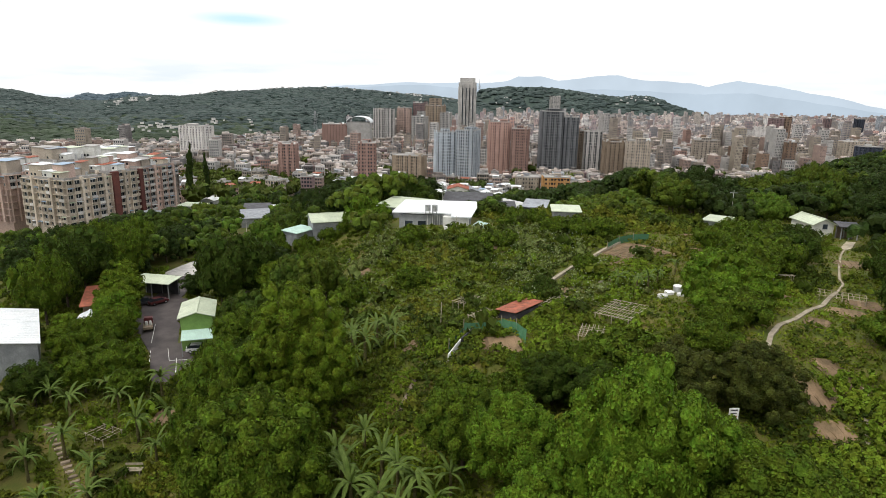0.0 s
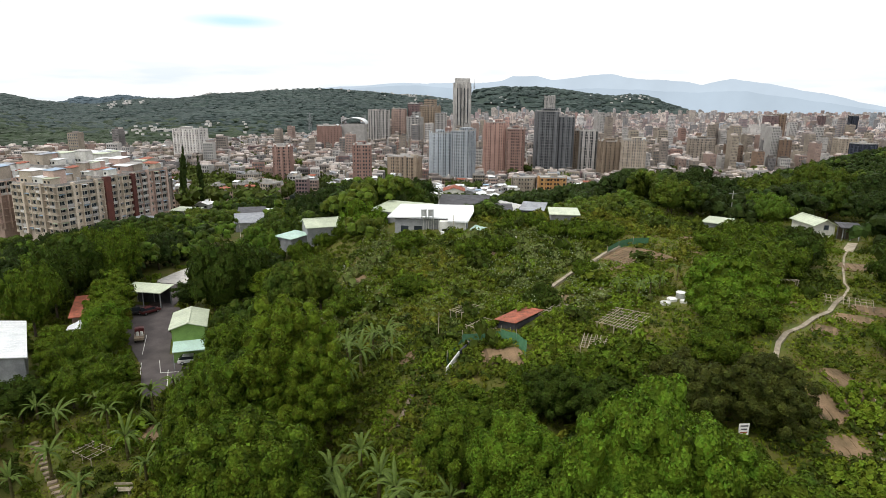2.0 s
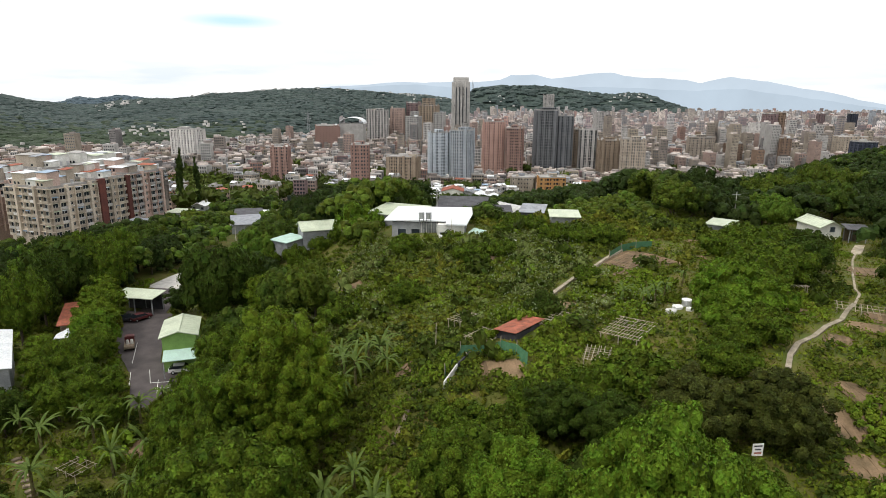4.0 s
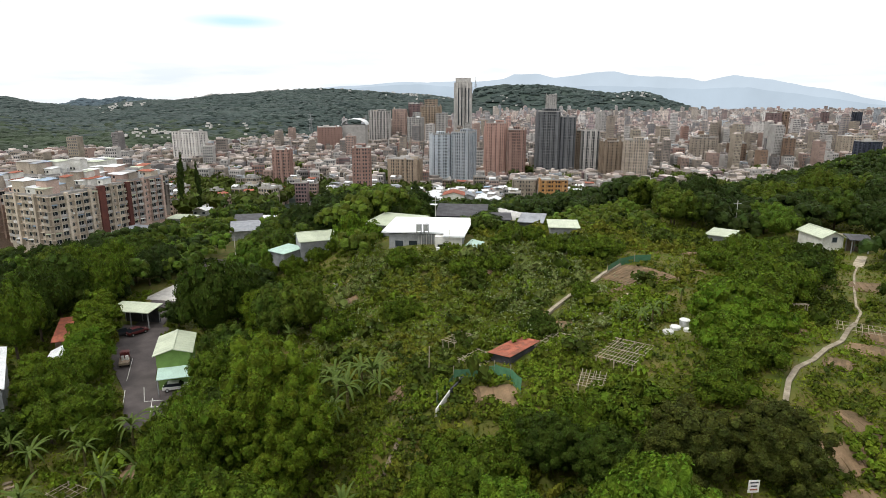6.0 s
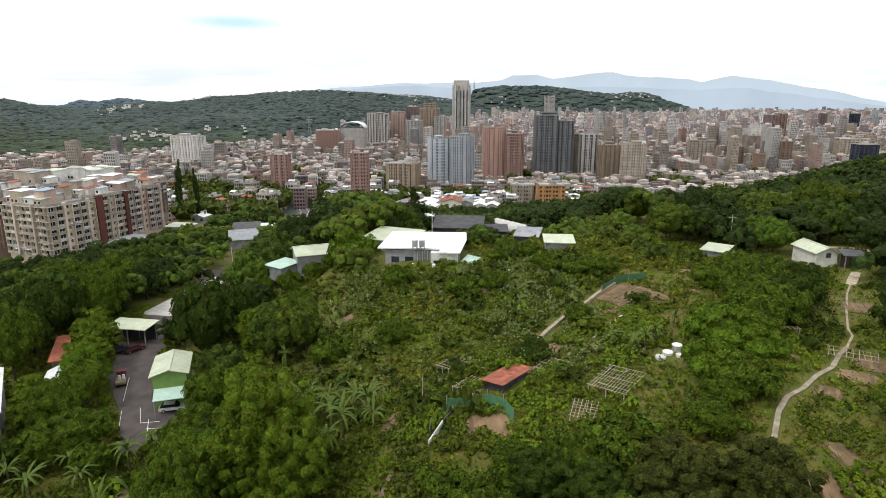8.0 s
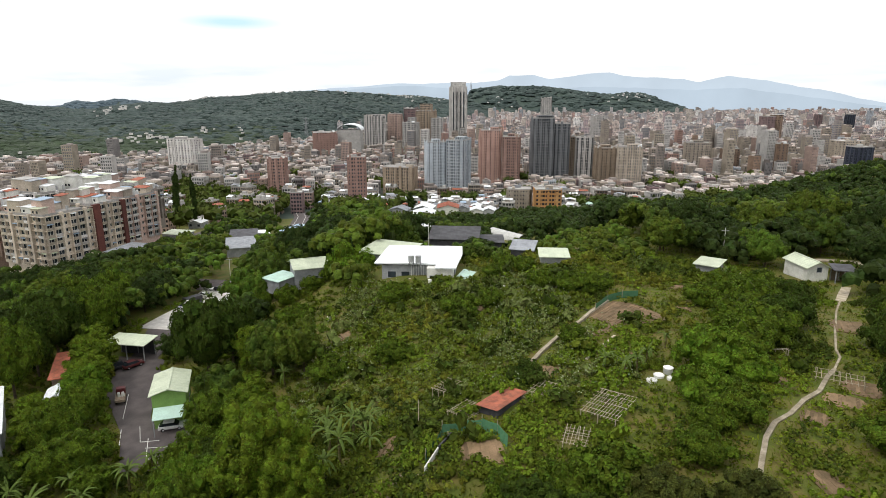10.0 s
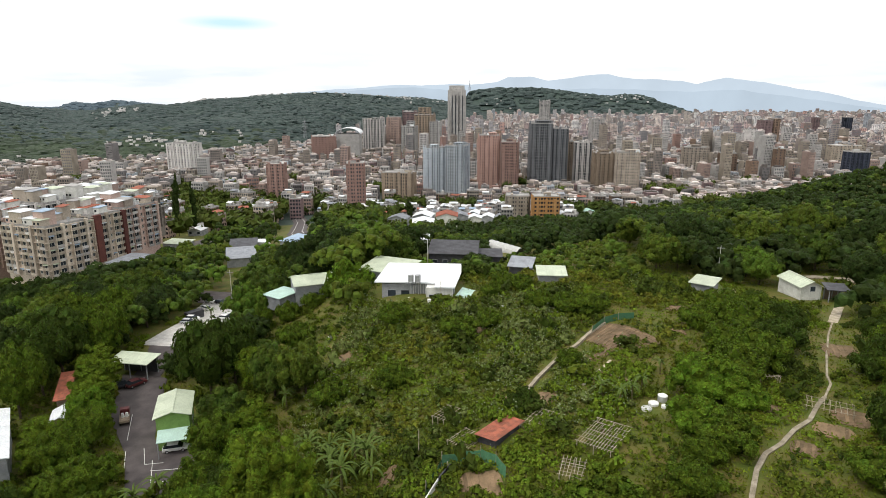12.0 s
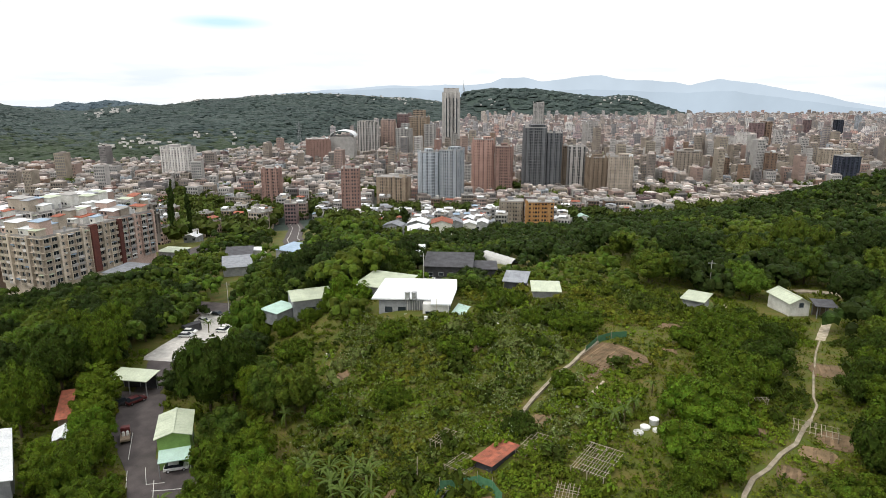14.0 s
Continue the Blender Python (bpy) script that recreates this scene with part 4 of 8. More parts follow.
def apartment_house(label, m, w, d, floors, wall, balc, trim=None, faces=("x", "-y"), shown=9):
    """w runs along local x, d along local y; the +x side and the -y side face the slope."""
    ap = thing("apartment_building", label, "apartment building", m @ TRUE, "valley apartment houses")
    fh, h = 2.95, 2.95 * floors
    wm, rm = bmesh.new(), bmesh.new()
    x, y = w / 2, d / 2
    box(wm, -x, x, -y, y, -6, h)
    part("wall", wm, wall, ap)
    for i in range(1, floors + 1):
        cm = bmesh.new()
        box(cm, -x - 0.12, x + 0.85, -y - 0.85, y + 0.12, i * fh - 0.2, i * fh)
        part("string_course", cm, wall, ap)
    rooftop(rm, w, d, h, rng, 0)
    part("roof", rm, W["greyw"], ap)
    for k in range(11):
        hm = bmesh.new()
        cw, cd, ch = rng.uniform(3, 9), rng.uniform(3, 7), rng.choice((2.4, 2.8, 3.0, 3.2, 5.6, 6.0))
        cx, cy = rng.uniform(-x + cw / 2, x - cw / 2), rng.uniform(-y + cd / 2, y - cd / 2)
        box(hm, cx - cw / 2, cx + cw / 2, cy - cd / 2, cy + cd / 2, h + 0.12, h + ch)
        rs = part("roof_shed", hm, rng.choice((WHITE_WALL, W["cream"], WHITE_WALL, W["pale"], W["pink"], W["white"], W["beige"])), ap, "rooftop room with sheet roof")
        ov, tilt = 0.35, rng.uniform(0.2, 0.7)
        sm = bmesh.new()
        sheet(sm, [(cx - cw / 2 - ov, cy - cd / 2 - ov, h + ch + 0.1), (cx + cw / 2 + ov, cy - cd / 2 - ov, h + ch + 0.1), (cx + cw / 2 + ov, cy + cd / 2 + ov, h + ch + 0.1 + tilt), (cx - cw / 2 - ov, cy + cd / 2 + ov, h + ch + 0.1 + tilt)], 0.12)
        part("sheet_roof", sm, rng.choice((TIN_WHITE, TIN_WHITE, TIN_WHITE, TIN_GREY, TIN_GREEN, TIN_BLUE, TIN_RED, W["greyw"])), rs)
        for c in range(min(2, int(cw / 2.2))):
            gm = bmesh.new()
            gx0 = cx - cw / 2 + 0.6 + c * 2.2
            box(gm, gx0, gx0 + 1.1, cy - cd / 2 - 0.04, cy - cd / 2 + 0.02, h + 1.1, h + 2.1)
            part("pane", gm, GLASS, rs)
    for _ in range(4):
        tm = bmesh.new()
        tx, ty = rng.uniform(-x + 1, x - 1), rng.uniform(-y + 1, y - 1)
        bar(tm, (tx, ty, h + 0.1), (tx, ty, h + rng.uniform(1.8, 4.0)), 0.6, 10)
        part("water_tank", tm, STEEL, ap, "steel rooftop water tank")
    for face in faces:
        L = d if face == "x" else w
        n = int(L / 3.3)
        for k in range(n + 1):
            c = max(-L / 2 + 0.2, min(L / 2 - 0.2, -L / 2 + L * k / n))
            fm = bmesh.new()
            pr, hw = (1.35, 0.55) if k % 3 == 2 else (0.95, 0.16)
            if face == "x":
                box(fm, x - 0.1, x + pr, c - hw, c + hw, 0, h + (0.9 if k % 3 == 2 else 0))
            else:
                box(fm, c - hw, c + hw, -y - pr, -y + 0.1, 0, h + (0.9 if k % 3 == 2 else 0))
            part("fin_wall", fm, wall, ap)
        for k in range(n):
            c = -L / 2 + L * (k + 0.5) / n
            for i in range(max(0, floors - shown), floors):
                z = i * fh
                q = pose(x, c, z, 0, 0, 90) if face == "x" else pose(c, -y, z)
                has = (k % 3 != 2)
                if has:
                    bl = part("balcony", BALC[balc if rng.random() < 0.8 else "white"], None, ap)
                    bl.matrix_basis = q @ pose(0, -0.02, 0.12)
                wn = part("window", WIN_FRAME, None, ap)
                wn.matrix_basis = q @ pose(0, -0.05, 0.35 if has else 1.1) @ Matrix.Diagonal((1.45 if has else 0.7, 1, 1.6 if has else 1.0, 1))
                gl = part("pane", WIN_PANE, None, wn)
                if rng.random() < 0.22:
                    ab = bmesh.new()
                    sheet(ab, [(-1.4, -1.1, 2.25), (1.4, -1.1, 2.25), (1.4, 0, 2.6), (-1.4, 0, 2.6)], 0.05)
                    part("awning", ab, rng.choice((TIN_GREEN, TIN_WHITE, TIN_GREY, TIN_BLUE)), ap).matrix_basis = q
                elif rng.random() < 0.25:
                    ab = bmesh.new()
                    box(ab, 0.5, 1.25, -0.45, 0, 0.35, 0.9)
                    part("air_conditioner", ab, PLASTIC, ap).matrix_basis = q
    if trim:
        for c, hw in ((-d / 2 + 1.6, 1.6), (d / 2 - 1.0, 1.0)):
            tm = bmesh.new()
            box(tm, x - 0.5, x + 1.6, c - hw, c + hw, 0, h + 0.6)
            part("pilaster", tm, trim, ap, "dark red tiled pilaster")
    return ap


for label, x, y, w, d, fl, dz, wall, balc, trim, rz in (
    ("cream seven-storey apartment house with balconies and rooftop sheds", -137.3, 175.7, 25, 22.4, 7, -2.2, W["apartment"], "cream", None, -14),
    ("cream apartment house with dark red tiled pilasters", -133.8, 189.3, 25, 16.8, 7, -1.6, W["apartment"], "cream", W["maroon"], -14),
    ("beige apartment house with stacked enclosed balconies", -130.7, 202.0, 25, 19.6, 7, -1.2, W["pink"], "greyw", None, -14),
    ("pinkish apartment house behind the row", -159.5, 181.5, 22, 24, 7, -2.0, W["pink"], "white", None, -14),
    ("white apartment house behind the row", -155.0, 200.0, 22, 24, 7, 0.4, W["white"], "white", None, -14),
    ("greyish apartment house behind the row", -150.0, 219.0, 22, 24, 7, -1.0, W["greyw"], "white", None, -12),
    ("brown-grey apartment house deeper in the valley", -186.0, 212.0, 24, 26, 6, -7.0, W["brown"], "white", None, -10),
    ("cream apartment house deeper in the valley", -180.0, 236.0, 24, 26, 6, -6.0, W["cream"], "white", None, -10),
    ("stained grey apartment house deeper in the valley", -152.0, 242.0, 22, 24, 6, -6.0, W["stain"], "white", None, -6),
):
    apartment_house(label, pose(x, y, dz - fl * 2.95 / UNIT, 0, 0, rz), w, d, fl, wall, balc, trim, shown=9 if x > -140 and y < 210 else 2)


# ---- sheds and houses on the slope ----
def gable(bm, w, d, eave, ridge, over=0.35, th=0.1, ribs=True):
    """A sheet roof with its ridge along local y, with raised seams."""
    x, y = w / 2 + over, d / 2 + over
    seams = []
    for s in (-1, 1):
        pts = [(s * x, -y, eave), (s * x, y, eave), (0, y, ridge), (0, -y, ridge)]
        sheet(bm, pts if s > 0 else pts[::-1], th)
        if ribs:
            n = int(2 * y / 0.7)
            for i in range(n + 1):
                c = -y + 2 * y * i / n
                sb = bmesh.new()
                sheet(sb, [(s * x, c - 0.03, eave + 0.02), (s * x, c + 0.03, eave + 0.02), (0, c + 0.03, ridge + 0.02), (0, c - 0.03, ridge + 0.02)], 0.06)
                seams.append(sb)
    sb = bmesh.new()
    box(sb, -0.15, 0.15, -y, y, ridge - 0.05, ridge + 0.06)
    seams.append(sb)
    return seams


def walls_of(bm, w, d, h, ridge=None):
    x, y, t = w / 2, d / 2, 0.15
    for a in ((-x, x, -y, -y + t), (-x, x, y - t, y), (-x, -x + t, -y + t, y - t), (x - t, x, -y + t, y - t)):
        box(bm, *a, -1.5, h)
    if ridge:
        for s in (-y, y - t):
            lo = [bm.verts.new(p) for p in ((-x, s, h), (x, s, h), (0, s, ridge - 0.06))]
            hi = [bm.verts.new((v.co.x, v.co.y + t, v.co.z)) for v in lo]
            bm.faces.new(lo)
            bm.faces.new(hi[::-1])
            for i in range(3):
                j = (i + 1) % 3
                bm.faces.new((lo[i], lo[j], hi[j], hi[i]))


def add_window(parent, q, w=1.0, h=1.0):
    bm = bmesh.new()
    for a in ((-w / 2, w / 2, 0, 0.07), (-w / 2, w / 2, h - 0.07, h), (-w / 2, -w / 2 + 0.07, 0.07, h - 0.07), (w / 2 - 0.07, w / 2, 0.07, h - 0.07)):
        box(bm, a[0], a[1], -0.05, 0.05, a[2], a[3])
    wn = part("window", bm, GREY_WALL, parent)
    wn.matrix_basis = q
    bm = bmesh.new()
    box(bm, -w / 2 + 0.07, w / 2 - 0.07, -0.02, 0.02, 0.07, h - 0.07)
    part("pane", bm, GLASS, wn)
    return wn


def add_door(parent, q, material, w=0.9, h=2.05):
    bm = bmesh.new()
    box(bm, -w / 2, w / 2, -0.05, 0.05, 0, h)
    box(bm, -w / 2 - 0.08, w / 2 + 0.08, -0.03, 0.03, h, h + 0.08)
    dr = part("door", bm, material, parent)
    dr.matrix_basis = q
    bm = bmesh.new()
    bar(bm, (w / 2 - 0.12, -0.1, 1.0), (w / 2 - 0.12, -0.1, 1.15), 0.02)
    part("handle", bm, STEEL, dr)


def shed(name, label, m, w, d, h, ridge, wall, roof, door=None, windows=(), cat="shed", over=0.35):
    s = thing(name, label, cat, m)
    bm = bmesh.new()
    walls_of(bm, w, d, h, ridge)
    part("wall", bm, wall, s)
    bm = bmesh.new()
    seams = gable(bm, w, d, h, ridge, over)
    rf = part("roof", bm, roof, s)
    for sb in seams:
        part("seam", sb, roof, rf)
    for side, c, z, ww, wh in windows:
        q = {"f": pose(c, -d / 2 - 0.02, z), "r": pose(w / 2 + 0.02, c, z, 0, 0, 90), "l": pose(-w / 2 - 0.02, c, z, 0, 0, -90)}[side]
        add_window(s, q, ww, wh)
    if door is not None:
        add_door(s, pose(door, -d / 2 - 0.03, 0), WOOD)
    return s


def flat_shed(name, label, m, w, d, h, tilt, wall, roof, open_front=False, cat="shed", windows=(), over=0.4):
    s = thing(name, label, cat, m)
    bm = bmesh.new()
    if open_front:
        for px in (-w / 2 + 0.1, 0, w / 2 - 0.1):
            for py in (-d / 2 + 0.1, d / 2 - 0.1):
                pb = bmesh.new()
                box(pb, px - 0.07, px + 0.07, py - 0.07, py + 0.07, -1.0, h)
                part("post", pb, GREY_WALL, s)
        box(bm, -w / 2, w / 2, d / 2 - 0.1, d / 2, -1, h)
        part("wall", bm, wall, s)
    else:
        walls_of(bm, w, d, h)
        part("wall", bm, wall, s)
    bm = bmesh.new()
    x, y = w / 2 + over, d / 2 + over
    sheet(bm, [(-x, -y, h + 0.05), (x, -y, h + 0.05), (x, y, h + 0.05 + tilt), (-x, y, h + 0.05 + tilt)], 0.12)
    n = int(2 * x / 0.8)
    seams = []
    for i in range(n + 1):
        c = -x + 2 * x * i / n
        sb = bmesh.new()
        sheet(sb, [(c - 0.03, -y, h + 0.07), (c + 0.03, -y, h + 0.07), (c + 0.03, y, h + 0.07 + tilt), (c - 0.03, y, h + 0.07 + tilt)], 0.06)
        seams.append(sb)
    rf = part("roof", bm, roof, s)
    for sb in seams:
        part("seam", sb, roof, rf)
    for side, c, z, ww, wh in windows:
        q = {"f": pose(c, -d / 2 - 0.02, z), "r": pose(w / 2 + 0.02, c, z, 0, 0, 90), "l": pose(-w / 2 - 0.02, c, z, 0, 0, -90)}[side]
        add_window(s, q, ww, wh)
    return s


# green shed with awning over the parking yard
gs = shed("garden_shed", "green painted shed with pale green sheet roof beside the yard", pose(-41.0, 74.7, -9.9, 0, 0, 24), 4.0, 6.2, 4.7, 5.4, GREEN_WALL, TIN_GREEN, cat="shed", windows=(("r", 0.5, 1.5, 1.2, 1.0), ("l", 0, 1.5, 1.2, 1.0)))
bm = bmesh.new()
sheet(bm, [(-1.9, -5.3, 2.35), (2.0, -5.3, 2.35), (2.0, -3.1, 2.95), (-1.9, -3.1, 2.95)], 0.08)
aw = part("awning", bm, TIN_MINT, gs, "mint sheet awning")
for px in (-1.8, 1.9):
    bm = bmesh.new()
    box(bm, px - 0.05, px + 0.05, -5.2, -5.1, -0.5, 2.3)
    part("post", bm, GREY_WALL, gs)
# white tin-roofed shed at the yard's west
shed("storage_shed", "white sheet-roofed storage shed among trees", pose(-62.3, 64.2, -10.0, 0, 0, 40), 9.0, 13.5, 4.2, 5.2, GREY_WALL, TIN_WHITE)
shed("tool_shed", "small shed with pale tin roof among trees", pose(-57.0, 74.2, -9.6, 0, 0, 28), 2.2, 3.2, 2.3, 2.9, WOOD, TIN_WHITE)
flat_shed("long_lean_to", "long low lean-to with rusty red sheet roof", pose(-61.2, 80.6, -9.4, 0, 0, 30), 1.2, 8.4, 2.9, 0.4, WOOD, TIN_RED, cat="lean-to")
flat_shed("carport", "pale sheet-roofed carport at the end of the yard", pose(-57.8, 92.2, -10.0, 0, 0, -4), 6.4, 3.0, 2.9, 0.35, DARK_WALL, TIN_GREEN, open_front=True, cat="carport")
# long white-roofed house
wh = thing("white_house", "low house with broad white sheet roof and grey walls", "house", pose(-12.2, 107.2, 0.6, 0, 0, 2))
bm = bmesh.new()
box(bm, -6.2, 6.2, -4.2, 5.2, -2, 3.2)
part("wall", bm, GREY_WALL, wh)
bm = bmesh.new()
sheet(bm, [(-7.4, -4.6, 3.7), (3.0, -4.6, 3.7), (3.0, -6.6, 3.55), (6.4, -6.6, 3.55), (7.2, 1.5, 3.9), (7.0, 6.4, 4.1), (-6.6, 6.4, 4.1)], 0.22)
part("roof", bm, TIN_WHITE, wh)
bm = bmesh.new()
box(bm, 1.6, 6.0, -6.2, -4.15, -2, 3.3)
part("annex", bm, WHITE_WALL, wh, "white painted front room")
for c in (-4.5, -2.2):
    add_window(wh, pose(c, -4.24, 1.0), 1.5, 1.2)
for c in (2.6, 4.6):
    add_window(wh, pose(c, -6.24, 1.0), 1.1, 1.1)
bm = bmesh.new()
sheet(bm, [(-1.5, -7.2, 1.2), (3.2, -7.2, 1.2), (3.2, -6.0, 1.5), (-1.5, -6.0, 1.5)], 0.1)
part("canopy", bm, TIN_WHITE, wh)
for k in range(7):
    bm = bmesh.new()
    box(bm, -1.2 + k * 0.42, -1.14 + k * 0.42, -4.6, -4.5, 0.2, 3.4)
    part("railing_bar", bm, WHITE_WALL, wh)
for c in (-0.9, 0.3):
    tk = thing("water_tank", "small steel water tank on a roof edge", "water tank", pose(-12.2 + c, 102.0, 4.5), "roof tanks")
    bm = bmesh.new()
    bar(bm, (0, 0, 0.2), (0, 0, 1.3), 0.5, 12)
    part("drum", bm, STEEL, tk)
    for sx in (-0.35, 0.35):
        bm = bmesh.new()
        box(bm, sx - 0.04, sx + 0.04, -0.3, 0.3, -0.65, 0.22)
        part("leg", bm, GREY_WALL, tk)
flat_shed("lean_to", "mint sheet lean-to beside the white house", pose(-3.6, 103.5, 0.4, 0, 0, 80), 4.0, 2.2, 1.6, 0.5, GREY_WALL, TIN_MINT)
flat_shed("workshop", "low workshop with wide pale green sheet roof", pose(-19.2, 115.2, -0.5, 0, 0, -18), 8.8, 7.5, 3.9, 0.7, GREY_WALL, TIN_GREEN, cat="workshop")
b1 = shed("barn", "barn with pale green sheet roof and grey walls", pose(-35.6, 118.0, -4.4, 0, 0, -62), 6.2, 7.4, 3.8, 5.0, GREY_WALL, TIN_GREEN, cat="barn", windows=(("r", 0, 1.2, 1.4, 1.0),))
flat_shed("hen_house", "low hut with mint sheet roof", pose(-40.6, 114.4, -3.7, 0, 0, -30), 4.2, 4.6, 1.3, 0.3, GREY_WALL, TIN_MINT, cat="hut")
flat_shed("long_house", "long dark timber house with dark roof and window row", pose(-9.2, 142.8, ground_z(-9, 139) - 0.2, 0, 0, 0), 10.8, 8.5, 3.4, 1.2, DARK_WALL, TIN_DARK, cat="house", windows=tuple(("f", c, 1.1, 1.2, 0.9) for c in (-4, -1.6, 0.8, 3.2)))
flat_shed("side_house", "small dark lean-to by the long house", pose(-0.8, 144.0, ground_z(-1, 142) - 0.2, 0, 0, 4), 5.0, 5.0, 2.4, 0.6, DARK_WALL, TIN_DARK, cat="house")
flat_shed("packing_shed", "small white sheet-roofed packing shed", pose(11.0, 112.0, 2.2, 0, 0, 0), 4.6, 4.8, 2.0, 0.35, GREY_WALL, TIN_GREEN, cat="shed")
flat_shed("grey_shed", "grey sheet-roofed lean-to shed", pose(5.9, 119.8, 1.6, 0, 0, -10), 4.0, 4.6, 1.8, 0.8, DARK_WALL, TIN_GREY, cat="shed")
for x, y, w, d, rz, roof, label in ((-30.6, 173.5, 4.6, 4, 10, TIN_WHITE, "white sheet-roofed shed"), (-22.0, 172.0, 6.2, 6.0, 6, TIN_WHITE, "white sheet-roofed house"), (-20.2, 160.0, 5.0, 4.5, 0, TIN_WHITE, "pale sheet-roofed shed")):
    flat_shed("side_shed", label + " among trees", place(x, y, rz), w, d, 2.6, 0.5, GREY_WALL, roof, cat="shed")
# green-roofed and white sheds by the eastern path
flat_shed("field_hut", "small field hut with pale green sheet roof", pose(37.4, 110.4, 2.0, 0, 0, -32), 3.4, 4.6, 1.7, 0.25, GREY_WALL, TIN_GREEN, cat="hut")
rs = shed("path_shed", "white gabled shed with pale sheet roof by the path", pose(53.2, 110.6, 2.1, 0, 0, 8), 3.5, 6.4, 1.9, 2.9, WHITE_WALL, TIN_GREEN, windows=(("f", 0.2, 1.1, 0.9, 0.9),))
flat_shed("lean_shed", "dark red timber shed with tin roof", pose(57.4, 107.4, 2.4, 0, 0, -10), 2.6, 2.8, 1.6, 0.3, WOOD, TIN_DARK, open_front=True, cat="shed")
# houses further down
flat_shed("slope_house", "dark grey sheet-roofed house among trees", place(-85.5, 196, 24, 0.5), 9, 12, 3.2, 1.0, GREY_WALL, TIN_GREY, cat="house")
flat_shed("slope_house", "dark house with charcoal roof among trees", place(-92, 213, 20, 1.0), 9, 9, 3.4, 1.0, DARK_WALL, TIN_DARK, cat="house")
flat_shed("slope_annex", "small white sheet roof on posts", place(-88.5, 221, 10, 1.0), 6, 4, 3.0, 0.3, WHITE_WALL, TIN_WHITE, cat="shed")
flat_shed("slope_house", "blue-grey sheet-roofed house among trees", place(-69.5, 207, -25, 0.5), 8, 9, 3.0, 0.8, GREY_WALL, TIN_BLUE, cat="house")
flat_shed("valley_roof", "grey flat-roofed workshop under the apartment row", place(-112, 176, -8, 1.2), 8, 11, 4.0, 0.3, WHITE_WALL, TIN_GREY, cat="workshop")
flat_shed("valley_hall", "long shed with pale green sheet roof", place(-117, 213, -6, 0.5), 9, 6, 3.2, 0.4, GREY_WALL, TIN_GREEN, cat="shed")
for x, y, roof, rz in ((-30, 246, TIN_WHITE, 8), (-42, 256, TIN_GREY, -6), (-22, 262, TIN_RED, 4), (-50, 270, TIN_WHITE, 12), (-34, 276, TIN_WHITE, -4), (-18, 284, TIN_GREY, 8), (-56, 288, TIN_RED, 0), (-40, 294, TIN_GREY, 10), (-26, 302, TIN_WHITE, -8), (-12, 300, TIN_WHITE, 4), (-66, 306, TIN_GREY, 6), (-52, 310, TIN_WHITE, -4), (-16, 316, TIN_RED, 6), (-24, 350, TIN_RED, 5), (-14, 342, TIN_WHITE, -8), (-36, 338, TIN_GREY, 8), (-48, 345, TIN_WHITE, 0), (-60, 352, TIN_RED, 12), (-44, 322, TIN_WHITE, 4), (-62, 330, TIN_GREY, -6), (-28, 318, TIN_GREY, 10), (-6, 325, TIN_WHITE, -4), (-70, 366, TIN_WHITE, 4), (0, 350, TIN_GREY, 4), (-20, 372, TIN_BLUE, 6), (-40, 366, TIN_GREY, -8), (38, 352, TIN_WHITE, 0), (52, 366, TIN_MINT, 6), (70, 378, TIN_WHITE, -5), (-135, 318, TIN_WHITE, 14), (-128, 300, TIN_RED, -10), (-150, 292, W["greyw"], 8), (-142, 275, TIN_WHITE, 0)):
    shed("town_house", {"rusty_red_tin": "low house with red sheet roof", "white_tin": "low house with white sheet roof"}.get(roof.name, "low house with grey sheet roof") + " at the town's edge", place(x, y, rz, 0), rng.uniform(6, 9), rng.uniform(6.5, 10), *rng.choice(((3.2, 4.4), (4.6, 5.9), (5.8, 7.2))), rng.choice((WHITE_WALL, GREY_WALL, W["cream"])), roof, cat="house", windows=(("f", -2, 1.4, 1.4, 1.2), ("f", 2, 1.4, 1.4, 1.2)))
# plastic tunnel
tn = thing("plastic_tunnel", "long white plastic-covered growing tunnel", "greenhouse", place(3.0, 163.5, 42, 0))
bm = bmesh.new()
arc = [(2.0 * math.cos(radians(a)), 2.2 * math.sin(radians(a))) for a in range(0, 181, 20)]
rings = [[bm.verts.new((ax * k, y, az * k)) for ax, az in arc] for k, y in ((1.0, -6), (1.0, 6), (0.97, 6), (0.97, -6))]
for a, b in zip(rings, rings[1:] + rings[:1]):
    for i in range(len(arc) - 1):
        bm.faces.new((a[i], a[i + 1], b[i + 1], b[i]))
part("cover", bm, PLASTIC, tn)
bm = bmesh.new()
bar(bm, (0, 5.9, 0), (0, 6.0, 0.01), 2.0, 18)
for k in range(7):
    for (ax, az), (bx, bz) in zip(arc, arc[1:]):
        bar(bm, (ax * 1.02, -6 + 2 * k, az * 1.02), (bx * 1.02, -6 + 2 * k, bz * 1.02), 0.05, 4)
part("hoops", bm, STEEL, tn)

